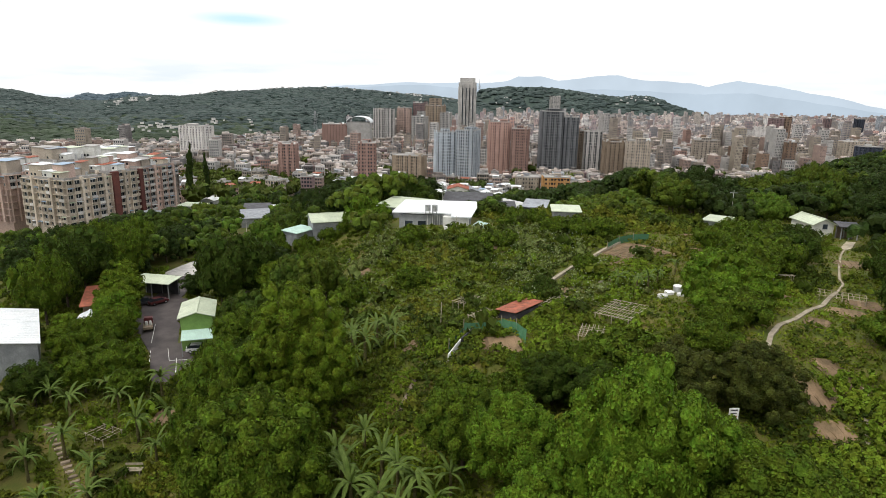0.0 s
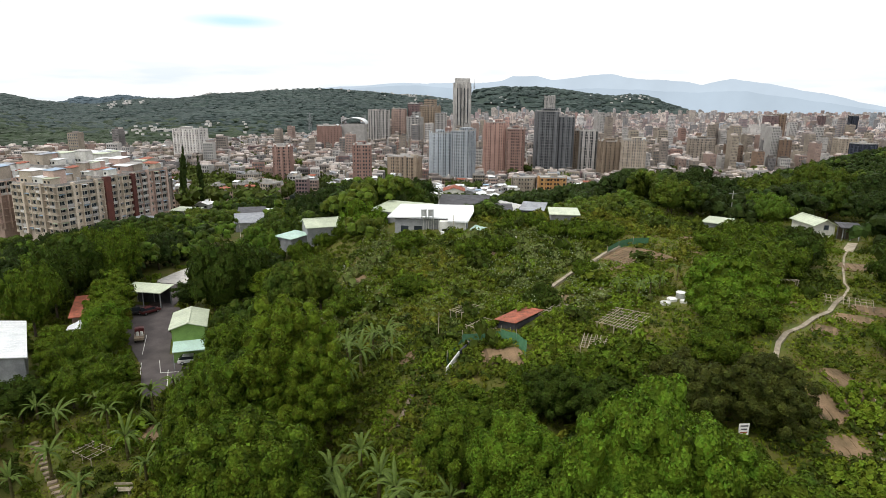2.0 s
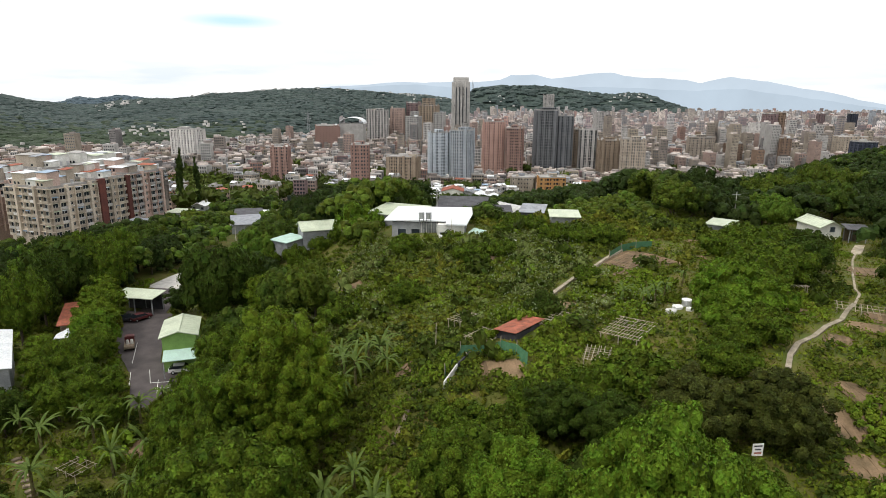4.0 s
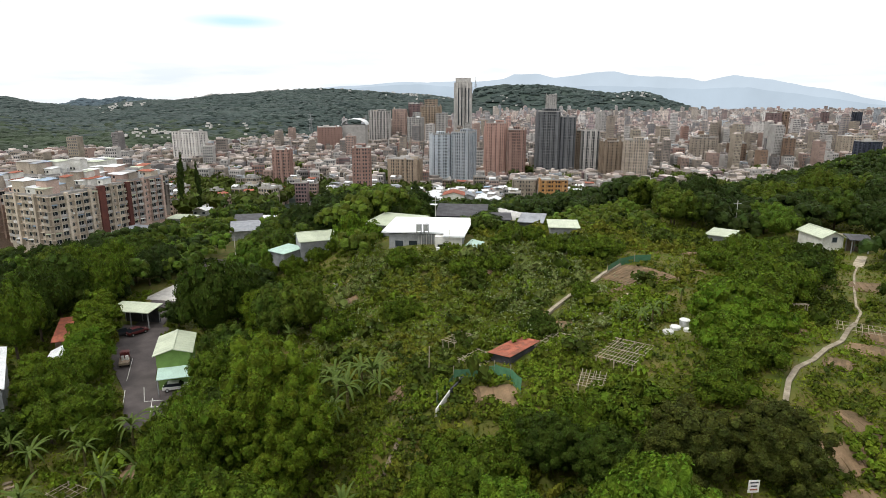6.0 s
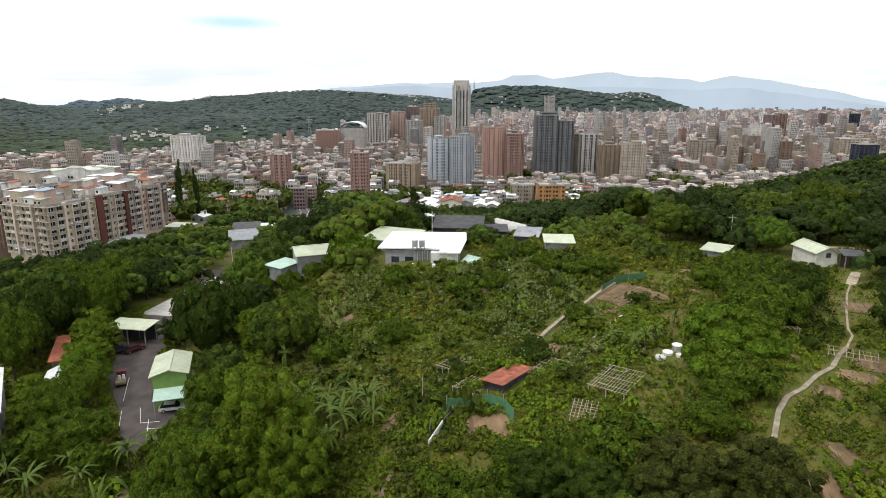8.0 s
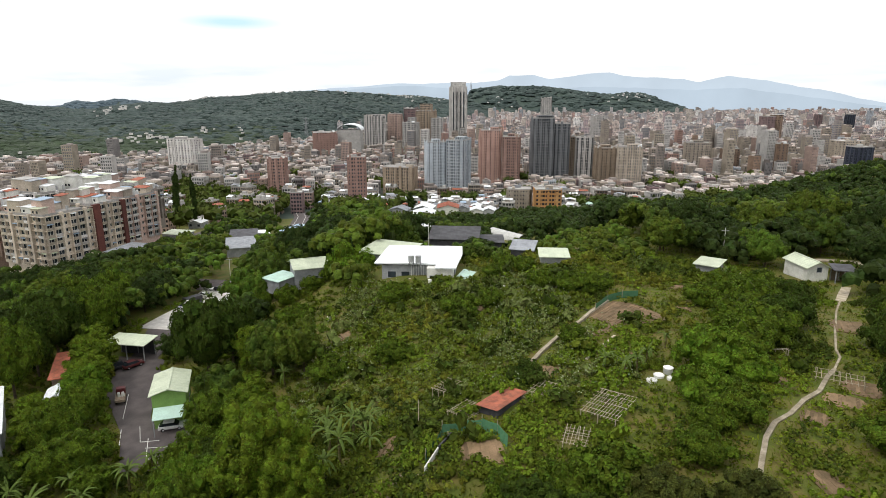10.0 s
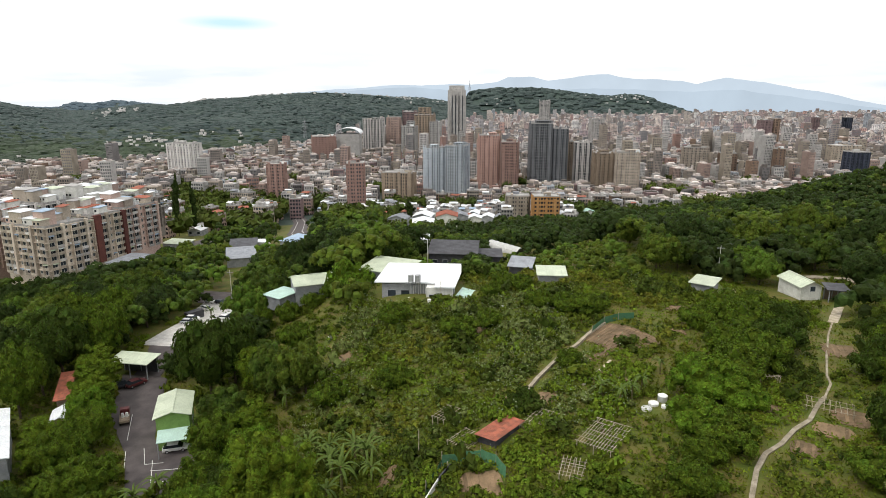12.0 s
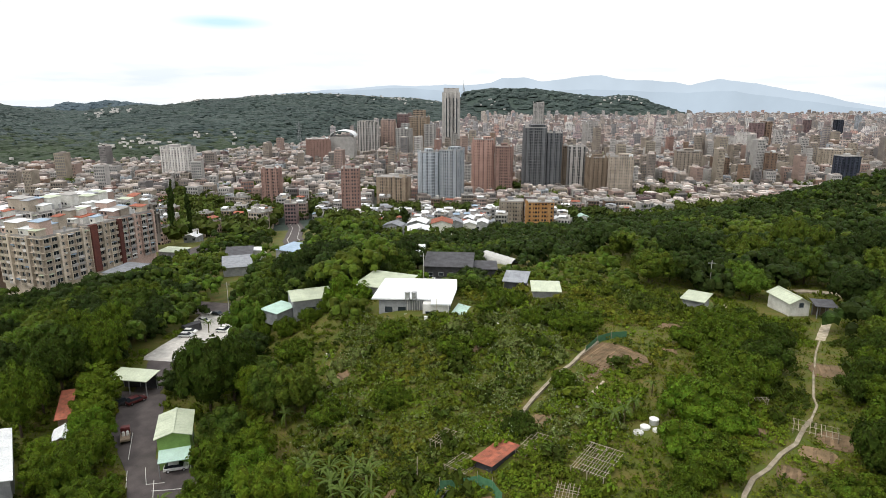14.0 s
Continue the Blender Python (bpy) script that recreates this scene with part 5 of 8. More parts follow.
# ---- red-roofed hut with its bamboo frame ----
HZ = ground_z(2.2, 57.8) - 0.6
ht = thing("field_hut", "low hut with rusty red sheet roof and grey board walls", "hut", pose(2.3, 58.0, HZ + 0.15, 0, 0, -36) @ Matrix.Diagonal((0.74, 1.1, 0.8, 1)))
bm = bmesh.new()
walls_of(bm, 2.8, 3.8, 1.0)
part("wall", bm, DARK_WALL, ht)
for k in range(4):
    bm = bmesh.new()
    x0 = -1.85 + k * 0.93
    pts = []
    for i in range(8):
        x = x0 + 0.95 * i / 7
        pts.append((x * 0.92, 1.05 + 0.25 * (x + 1.85) / 3.7 + 0.03 * (i % 2) + 0.012 * k))
    for (xa, za), (xb, zb) in zip(pts, pts[1:]):
        sheet(bm, [(xa, -2.2, za), (xb, -2.2, zb), (xb, 2.2, zb + 0.12), (xa, 2.2, za + 0.12)], 0.03)
    part("roof_sheet", bm, TIN_RED, ht, "rusty red corrugated sheet")
add_door(ht, pose(0.4, -1.83, -0.1) @ Matrix.Diagonal((0.8, 1, 0.5, 1)), WOOD)


def trellis(label, m, w, d, h, nx, ny, lean=0.0):
    t = thing("trellis", label, "trellis", m, "bamboo trellises")
    for i in range(nx + 1):
        bm = bmesh.new()
        x = -w / 2 + w * i / nx
        bar(bm, (x, -d / 2 - 0.2, h + rng.uniform(-0.06, 0.06)), (x + rng.uniform(-0.15, 0.15), d / 2 + 0.2, h + lean), 0.03, 4)
        part("pole", bm, BAMBOO, t)
    for j in range(ny + 1):
        bm = bmesh.new()
        y = -d / 2 + d * j / ny
        bar(bm, (-w / 2 - 0.2, y, h + 0.05), (w / 2 + 0.2, y + rng.uniform(-0.15, 0.15), h + 0.05 + rng.uniform(-0.06, 0.06)), 0.026, 4)
        part("crosspole", bm, BAMBOO, t)
    for sx in (-1, 0, 1):
        for sy in (-1, 1):
            bm = bmesh.new()
            bar(bm, (sx * w / 2, sy * d / 2, -0.5), (sx * w / 2, sy * d / 2, h + 0.1), 0.05, 4)
            part("leg", bm, BAMBOO, t)
    return t


trellis("bamboo pole frame against the red-roofed hut", place(-0.9, 57.2, -36), 2.4, 2.8, 0.35, 9, 4)
trellis("bamboo trellis with climbing plants", place(12.0, 57.0, -30), 3.2, 5.0, 0.8, 12, 6)
trellis("leaning bamboo bean frame", place(8.6, 52.2, -15), 1.8, 2.4, 0.6, 6, 5, 0.3)
trellis("low pole frame over a vegetable bed", place(6.2, 60.2, -28), 2.2, 4.2, 0.35, 5, 6)
trellis("pole fence over sprouting beds", place(35.3, 64.0, -25), 4.0, 2.4, 0.5, 8, 2)
trellis("pole fence along a vegetable plot", place(30.6, 69.5, 0), 4.2, 0.5, 0.9, 9, 1)
trellis("bamboo frame among weeds", place(-3.4, 62.5, -30), 1.4, 2.8, 0.8, 4, 5)
trellis("fallen pole frame in the gully garden", place(-38.5, 50.5, -20), 2.6, 2.0, 0.7, 4, 3)
trellis("low pole frame in weeds", place(-22.0, 80.5, -40), 1.6, 3.4, 0.7, 4, 5)

# steel and white water tanks in the plots
for x, y, r, h, label in ((17.1, 62.6, 0.52, 0.22, "white lidded water barrel"), (18.0, 63.6, 0.52, 0.25, "white lidded water barrel"), (19.1, 64.5, 0.5, 0.6, "tall steel water drum with white lid"), (19.0, 63.0, 0.38, 0.2, "small white water barrel")):
    tk = thing("water_barrel", label + " in the vegetable plot", "water barrel", place(x, y), "water barrels")
    bm = bmesh.new()
    bar(bm, (0, 0, -0.4), (0, 0, h), r, 16, r * 0.96)
    part("drum", bm, STEEL if h > 0.5 else PLASTIC, tk)
    bm = bmesh.new()
    bar(bm, (0, 0, h), (0, 0, h + 0.07), r * 1.05, 16, r * 0.9)
    part("lid", bm, PLASTIC, tk)
tk = thing("water_tank", "tall steel water tank beside the red shed", "water tank", place(58.2, 99.6))
bm = bmesh.new()
bar(bm, (0, 0, -0.2), (0, 0, 1.15), 0.45, 14)
part("drum", bm, STEEL, tk)
bm = bmesh.new()
bar(bm, (0, 0, 1.15), (0, 0, 1.3), 0.46, 14, 0.15)
part("lid", bm, STEEL, tk)


def pole(x, y, h, label, wire=False):
    p = thing("utility_pole", label, "pole", place(x, y), "poles")
    bm = bmesh.new()
    bar(bm, (0, 0, -0.5), (0, 0, h), 0.09, 8, 0.06)
    part("shaft", bm, CONCRETE, p)
    bm = bmesh.new()
    box(bm, -0.7, 0.7, -0.05, 0.05, h - 0.6, h - 0.5)
    part("crossarm", bm, GREY_WALL, p)
    return p


for x, y, h in ((43.5, 122, 6.5), (63.5, 133, 7), (-66, 146, 8), (-52, 140, 7), (-13.5, 128, 7)):
    pole(x, y, h, "thin grey utility pole among trees")
for x, y, h in ((-5.3, 55.4, 3.2), (30.5, 78.0, 2.6), (-8.0, 100.5, 3.0)):
    p = thing("garden_post", "thin bare wooden post in the plots", "post", place(x, y), "garden posts")
    bm = bmesh.new()
    bar(bm, (0, 0, -0.4), (0.05, 0, h), 0.05, 6, 0.035)
    part("shaft", bm, BAMBOO, p)

# sign board
sg = thing("sign_board", "white notice board on a post with unreadable lines", "sign", place(16.8, 39.8, 10, 0.8))
bm = bmesh.new()
box(bm, -0.35, 0.35, -0.02, 0.02, 0.5, 1.35)
part("board", bm, PLASTIC, sg)
bm = bmesh.new()
bar(bm, (0, 0.06, -1.9), (0, 0.06, 1.2), 0.04)
part("post", bm, WOOD, sg)
for k, (w, c) in enumerate(((0.26, TIN_DARK), (0.2, TIN_DARK), (0.24, TIN_RED))):
    bm = bmesh.new()
    box(bm, -w, w, -0.035, -0.021, 1.15 - 0.24 * k, 1.24 - 0.24 * k)
    part("text_bar", bm, c, sg)
# bench in the gully garden
bn = thing("bench", "simple weathered wooden bench in the gully garden", "bench", place(-32.7, 46.3, 10))
bm = bmesh.new()
for k in range(3):
    box(bm, -0.8, 0.8, -0.3 + 0.22 * k, -0.12 + 0.22 * k, 0.42, 0.47)
part("seat", bm, BAMBOO, bn)
bm = bmesh.new()
box(bm, -0.8, 0.8, 0.3, 0.36, 0.7, 0.9)
part("backrest", bm, BAMBOO, bn)
for sx in (-0.65, 0.65):
    bm = bmesh.new()
    box(bm, sx - 0.05, sx + 0.05, -0.28, 0.32, -0.3, 0.42)
    part("leg", bm, WOOD, bn)
# green net fence round the lower plot
nf = thing("net_fence", "sagging green net fence round a vegetable plot", "fence", pose(0, 0, 0))
NETLINE = [(-3.9, 49.9), (-2.9, 53.6), (-1.0, 54.2), (0.6, 54.4), (2.0, 53.6), (2.9, 51.8)]
for (ax, ay), (bx, by) in zip(NETLINE, NETLINE[1:]):
    bm = bmesh.new()
    n = 6
    top = [bm.verts.new((ax + (bx - ax) * i / n, ay + (by - ay) * i / n, ground_z(ax, ay) + 0.95 - 0.08 * math.sin(math.pi * i / n))) for i in range(n + 1)]
    bot = [bm.verts.new((v.co.x + 0.12 * math.sin(i * 2.0), v.co.y - 0.35, ground_z(v.co.x, v.co.y) - 0.1)) for i, v in enumerate(top)]
    for i in range(n):
        bm.faces.new((bot[i], bot[i + 1], top[i + 1], top[i]))
    ext = bmesh.ops.extrude_face_region(bm, geom=bm.faces[:])
    for v in [g for g in ext["geom"] if isinstance(g, bmesh.types.BMVert)]:
        v.co.y += 0.03
    part("netting", bm, NET, nf)
    bm = bmesh.new()
    bar(bm, (ax, ay, ground_z(ax, ay) - 0.3), (ax, ay, ground_z(ax, ay) + 1.3), 0.04)
    part("post", bm, BAMBOO, nf)
nf2 = thing("net_fence", "low green net fence along the upper plot", "fence", pose(0, 0, 0))
NETLINE2 = [(14.5, 83.8), (16.6, 87.2), (18.8, 88.6), (21.0, 88.9)]
for (ax, ay), (bx, by) in zip(NETLINE2, NETLINE2[1:]):
    bm = bmesh.new()
    za, zb = ground_z(ax, ay), ground_z(bx, by)
    v = [bm.verts.new(p) for p in ((ax, ay, za - 0.1), (bx, by, zb - 0.1), (bx, by, zb + 1.0), (ax, ay, za + 1.0))]
    bm.faces.new(v)
    ext = bmesh.ops.extrude_face_region(bm, geom=bm.faces[:])
    for q in [g for g in ext["geom"] if isinstance(g, bmesh.types.BMVert)]:
        q.co.y += 0.03
    part("netting", bm, NET, nf2)
    bm = bmesh.new()
    bar(bm, (ax, ay, za - 0.3), (ax, ay, za + 1.2), 0.04)
    part("post", bm, BAMBOO, nf2)


# board edging of the terraced plot
pb = thing("plot_edging", "pale and dark boards edging a terraced plot", "edging", pose(0, 0, 0))
EDGE = [(-2.9, 54.4), (-2.0, 52.8), (-3.9, 48.6), (-6.2, 49.2)]
for k, ((ax, ay), (bx, by)) in enumerate(zip(EDGE, EDGE[1:])):
    n = 2 if k == 1 else 1
    for i in range(n):
        x0, y0, x1, y1 = ax + (bx - ax) * i / n, ay + (by - ay) * i / n, ax + (bx - ax) * (i + 0.94) / n, ay + (by - ay) * (i + 0.94) / n
        z0, z1 = ground_z(x0, y0), ground_z(x1, y1)
        bm = bmesh.new()
        d = Vector((x1 - x0, y1 - y0, 0)).normalized() * 0.05
        lo = [(x0 - d.y, y0 + d.x, z0 - 0.3), (x1 - d.y, y1 + d.x, z1 - 0.3), (x1 + d.y, y1 - d.x, z1 - 0.3), (x0 + d.y, y0 - d.x, z0 - 0.3)]
        vl = [bm.verts.new(p) for p in lo]
        vh = [bm.verts.new((p[0], p[1], p[2] + 0.3 + (0.6 if k == 1 else 0.3 if k == 0 else 0.1))) for p in lo]
        bm.faces.new(vl[::-1])
        bm.faces.new(vh)
        for j in range(4):
            bm.faces.new((vl[j], vl[(j + 1) % 4], vh[(j + 1) % 4], vh[j]))
        part("board", bm, DARK_WALL if k == 1 and not i else WHITE_WALL if k == 1 else BAMBOO, pb)

# ---- vehicles ----
def car(label, paint, m, van=False):
    c = thing("parked_car", label, "car", m, "parked cars")
    bm = bmesh.new()
    prof = [(-2.15, 0.35), (-2.2, 0.75), (-1.35, 0.92), (1.9, 0.95), (2.15, 0.8), (2.15, 0.35)]
    top = [(-1.3, 0.9), (-0.6, 1.45), (1.35, 1.5), (2.0, 0.95)] if not van else [(-1.9, 0.9), (-1.5, 1.8), (2.05, 1.85), (2.1, 0.9)]

    def extrude(b, poly, hw, inset=0.0):
        lo = [b.verts.new((-hw, x, z)) for x, z in poly]
        hi = [b.verts.new((hw, x, z)) for x, z in poly]
        b.faces.new(lo)
        b.faces.new(hi[::-1])
        for i in range(len(poly)):
            j = (i + 1) % len(poly)
            b.faces.new((lo[i], hi[i], hi[j], lo[j]))

    extrude(bm, prof, 0.87)
    extrude(bm, [(top[1][0] + 0.1, top[1][1] - 0.05), (top[1][0], top[1][1] + 0.02), (top[2][0], top[2][1] + 0.02), (top[2][0] - 0.1, top[2][1] - 0.05)], 0.74)
    bmesh.ops.bevel(bm, geom=bm.edges[:], offset=0.05, segments=1, affect="EDGES")
    part("body", bm, paint, c)
    bm = bmesh.new()
    extrude(bm, top, 0.77)
    part("greenhouse_glass", bm, GLASS, c)
    for sx in (-0.8, 0.8):
        for sy in (-1.35, 1.35):
            bm = bmesh.new()
            bar(bm, (sx - 0.1, sy, 0.32), (sx + 0.1, sy, 0.32), 0.32, 12)
            wl = part("wheel", bm, RUBBER, c)
            bm = bmesh.new()
            bar(bm, (sx - 0.115, sy, 0.32), (sx + 0.115, sy, 0.32), 0.18, 10)
            part("rim", bm, STEEL, wl)
    for sx in (-0.6, 0.6):
        bm = bmesh.new()
        box(bm, sx - 0.18, sx + 0.18, -2.22, -2.12, 0.6, 0.74)
        part("headlight", bm, PLASTIC, c)
    return c


for x, y, rz, k, van in ((-39.5, 71.4, 112, "white", False), (-70.5, 143.2, 70, "white", False), (-67.3, 142.4, 70, "black", False), (-67.9, 136.4, 60, "white", False), (-63.9, 122.2, 95, "white", False), (-62.4, 117.9, 95, "silver", False), (-57.6, 124.6, 85, "white", False), (-58.4, 127.7, 85, "white", False), (-55.4, 88.4, 150, "maroon", False), (-57.6, 87.0, 140, "black", True), (-63.6, 143.4, 75, "grey", False), (-60.5, 141.0, 75, "black", False), (-13.6, 137.2, 85, "white", False)):
    car({"white": "white parked car with dark windows", "black": "black parked car", "silver": "silver parked car", "maroon": "dark maroon parked car", "grey": "grey parked car"}[k] + " in the yard", PAINTS[k], place(x, y, rz, 0.14) @ TRUE, van)
# small flatbed truck
tr = thing("flatbed_truck", "small maroon flatbed truck with load in the yard", "truck", place(-50.6, 77.9, 30, 0.14) @ TRUE, "parked cars")
bm = bmesh.new()
box(bm, -0.85, 0.85, 0.9, 2.3, 0.45, 1.95)
bmesh.ops.bevel(bm, geom=bm.edges[:], offset=0.12, segments=2, affect="EDGES")
part("cab", bm, PAINTS["maroon"], tr)
bm = bmesh.new()
box(bm, -0.9, 0.9, -2.3, 0.85, 0.6, 0.72)
box(bm, -0.9, -0.84, -2.3, 0.85, 0.72, 1.05)
box(bm, 0.84, 0.9, -2.3, 0.85, 0.72, 1.05)
box(bm, -0.84, 0.84, -2.3, -2.24, 0.72, 1.05)
part("flatbed", bm, WOOD, tr)
for sx in (-0.75, 0.75):
    for sy in (-1.5, 1.5):
        bm = bmesh.new()
        bar(bm, (sx - 0.12, sy, 0.34), (sx + 0.12, sy, 0.34), 0.34, 12)
        part("wheel", bm, RUBBER, tr)
for cx in (-0.35, 0.4):
    jar = thing("plastic_barrel", "round white plastic barrel on the truck bed", "barrel", place(-50.6, 77.9, 30, 0.14) @ TRUE @ pose(cx, 0.2, 0.72), "truck barrels")
    bm = bmesh.new()
    bar(bm, (0, 0, 0), (0, 0, 0.75), 0.33, 12, 0.28)
    part("drum", bm, PLASTIC, jar)
    bm = bmesh.new()
    bar(bm, (0, 0, 0.75), (0, 0, 0.82), 0.24, 12)
    part("lid", bm, PLASTIC, jar)
# dark container in the upper yard
ct = thing("shipping_container", "dark green metal container at the yard's edge", "container", place(-65.2, 125.5, -32, 0.1) @ TRUE)
bm = bmesh.new()
box(bm, -1.2, 1.2, -2.6, 2.6, 0, 2.4)
for k in range(12):
    y = -2.5 + k * 0.45
    box(bm, 1.2, 1.26, y, y + 0.2, 0.1, 2.3)
    box(bm, -1.26, -1.2, y, y + 0.2, 0.1, 2.3)
part("body", bm, TIN_DARK, ct)
# stack of boards by the green shed
st = thing("board_stack", "stack of weathered reddish boards by the green shed", "boards", place(-33.8, 78.0, 20))
for k in range(7):
    bm = bmesh.new()
    box(bm, -1.6 + 0.1 * (k % 3), 1.5 + 0.1 * (k % 2), -0.9 + 0.25 * k, -0.72 + 0.25 * k, 0.1 + 0.05 * (k % 3), 0.22 + 0.05 * (k % 3))
    part("board", bm, WOOD if k % 2 else SOIL, st)
# white lantern-like beehive boxes and litter in the field
for x, y in ((-24.5, 92.0), (-9.5, 98.0), (2.5, 96.0), (13.2, 102.0), (8.0, 121.0)):
    bx = thing("bucket", "small white plastic bucket among plants", "bucket", place(x, y, 15, 0.3), "buckets")
    bm = bmesh.new()
    bar(bm, (0, 0, -0.6), (0, 0, 0.35), 0.24, 10, 0.3)
    part("tub", bm, PLASTIC, bx)
    bm = bmesh.new()
    bar(bm, (0, 0, 0.35), (0, 0, 0.4), 0.32, 10)
    part("rim", bm, PLASTIC, bx)

# ---- yards, roads, paths and beds ----
YARD = [(-35.0, 62.5), (-35.0, 70.0), (-38.4, 72.8), (-43.7, 73.6), (-46.2, 78.5), (-52.0, 91.5), (-60.0, 92.0), (-53.2, 78.4), (-45.6, 70.0), (-40.4, 61.8)]
patch("yard", YARD, ASPHALT, "dark asphalt parking yard with worn white lines", 0.12, "yard")
LOT = [(-56.5, 104), (-53.0, 119), (-54.0, 132), (-57.0, 140), (-72.5, 146), (-71.0, 137), (-65.0, 127), (-64.2, 114), (-64.5, 104.5)]
patch("upper_yard", LOT, CONCRETE, "pale concrete parking yard among trees", 0.14, "yard")
APRON = [(-73.9, 143.1), (-79.3, 155.2), (-70.8, 154.1), (-62.5, 153.2), (-58.6, 138.9), (-50.6, 118.2), (-56.7, 124.2), (-65.9, 141.9)]
patch("upper_apron", APRON, ASPHALT, "grey asphalt apron with parked cars", 0.1, "yard")
ribbon("yard_road", [(-60.5, 105), (-57.0, 97), (-55.5, 91)], 4.5, ASPHALT, "narrow asphalt lane between the yards", 0.13)
PATH_E = [(21.2, 46.6), (22.5, 49.5), (24.0, 52.6), (25.7, 55.1), (27.7, 56.8), (30.1, 59.6), (32.3, 61.5), (34.6, 64.8), (36.2, 66.7)]
ribbon("garden_path", PATH_E, 0.42, PATHSTONE, "worn pale concrete garden path", 0.14)
PATH_N = [(36.2, 66.7), (38.4, 70.0), (39.0, 72.1), (42.0, 78.4), (46.4, 86.9), (50.5, 93.9)]
ribbon("garden_path", PATH_N, 0.22, PATHSTONE, "narrow earthen kerb path along the plots", 0.12)
ribbon("shed_yard", [(50.0, 93.0), (53.0, 98.0), (56.0, 103.0)], 1.3, PATHSTONE, "trodden pale earth before the red shed", 0.12)
WALLPATH = [(4.4, 65.9), (6.7, 71.2), (9.8, 77.0), (12.1, 80.0), (13.8, 83.1), (16.6, 87.1)]
ribbon("plot_edge", WALLPATH, 0.45, PATHSTONE, "low stone edge along a terrace path", 0.35, 0.8)
MIDPATH = [(11.5, 68.7), (13.3, 71.3), (15.5, 74.8)]
ribbon("garden_path", [(28.3, 45.6), (27.5, 43.7), (26.1, 40.8), (24.6, 37.4)], 0.4, PATHSTONE, "trodden pale earth path beside the lower plots", 0.13)
ribbon("plot_edge", MIDPATH, 0.3, PATHSTONE, "trodden earth path between beds", 0.14)
SIDEPATH = [(13.9, 71.7), (16.9, 69.0)]
ribbon("plot_edge", SIDEPATH, 0.3, SOIL, "bare earth strip between beds", 0.12)
ribbon("hill_track", [(57, 123), (62.6, 124.3), (67.0, 122.5), (69.3, 117.6), (75, 113), (90, 110)], 2.0, PATHSTONE, "pale gravel track across the slope", 0.3)
ribbon("field_track", [(41.5, 116.5), (40.0, 112.0), (38.5, 107.0)], 0.5, PATHSTONE, "worn earth track", 0.15)
ribbon("field_track", [(43.5, 116.5), (43.0, 111.0), (42.0, 106.5)], 0.5, PATHSTONE, "worn earth track", 0.15)
ribbon("town_road", [(-84, 250), (-92, 270), (-98, 290), (-105, 312), (-112, 335), (-123, 362)], 8.5, ASPHALT, "curving asphalt road down to the town", 0.3, 0.6, 3.0)
for off in (-2.2, 2.2):
    ribbon("road_line", [(-84 + off, 250 + off * 0.3), (-92 + off, 270 + off * 0.3), (-98 + off, 290), (-105 + off, 312), (-112 + off, 335), (-123 + off, 362)], 0.16, LINE, "white painted road line", 0.36, 0.1, 3.0)
ribbon("valley_street", [(-121, 160), (-119, 185), (-119.5, 205), (-118, 225), (-122, 245), (-128, 265)], 6.0, ASPHALT, "street below the apartment row", 0.4, 0.6, 3.0)
ribbon("strip_path", [(-6.1, 49.3), (-7.3, 44.4)], 0.4, WOOD, "narrow stone path beside a crop strip", 0.15)
# stone steps in the gully garden
for i in range(16):
    t = i / 15
    x, y = -45.5 + 9.0 * t, 51.6 - 7.6 * t
    bm = bmesh.new()
    box(bm, -0.42, 0.42, -0.2, 0.2, -0.25, 0.16)
    bmesh.ops.bevel(bm, geom=bm.edges[:], offset=0.04, segments=1, affect="EDGES")
    s = tagged(new("step_stone", mesh_of(bm, "step_stone", WOOD)), "worn brown stepping board on a garden path", "stepping stone", "stepping stones")
    s.matrix_basis = place(x, y, 40 + rng.uniform(-9, 9), 0.03)
# painted bay lines
for pts in ([(-47.2, 73.0), (-50.6, 79.6)], [(-45.8, 70.5), (-43.8, 67.0)], [(-43.9, 71.5), (-41.7, 68.0)], [(-41.7, 68.0), (-39.6, 68.6)], [(-41.2, 68.9), (-38.9, 64.6)], [(-40.3, 66.8), (-36.0, 67.7)], [(-38.9, 64.6), (-36.0, 65.2)]):
    ribbon("bay_line", pts, 0.07, LINE, "worn white painted bay line", 0.15, 0.03)


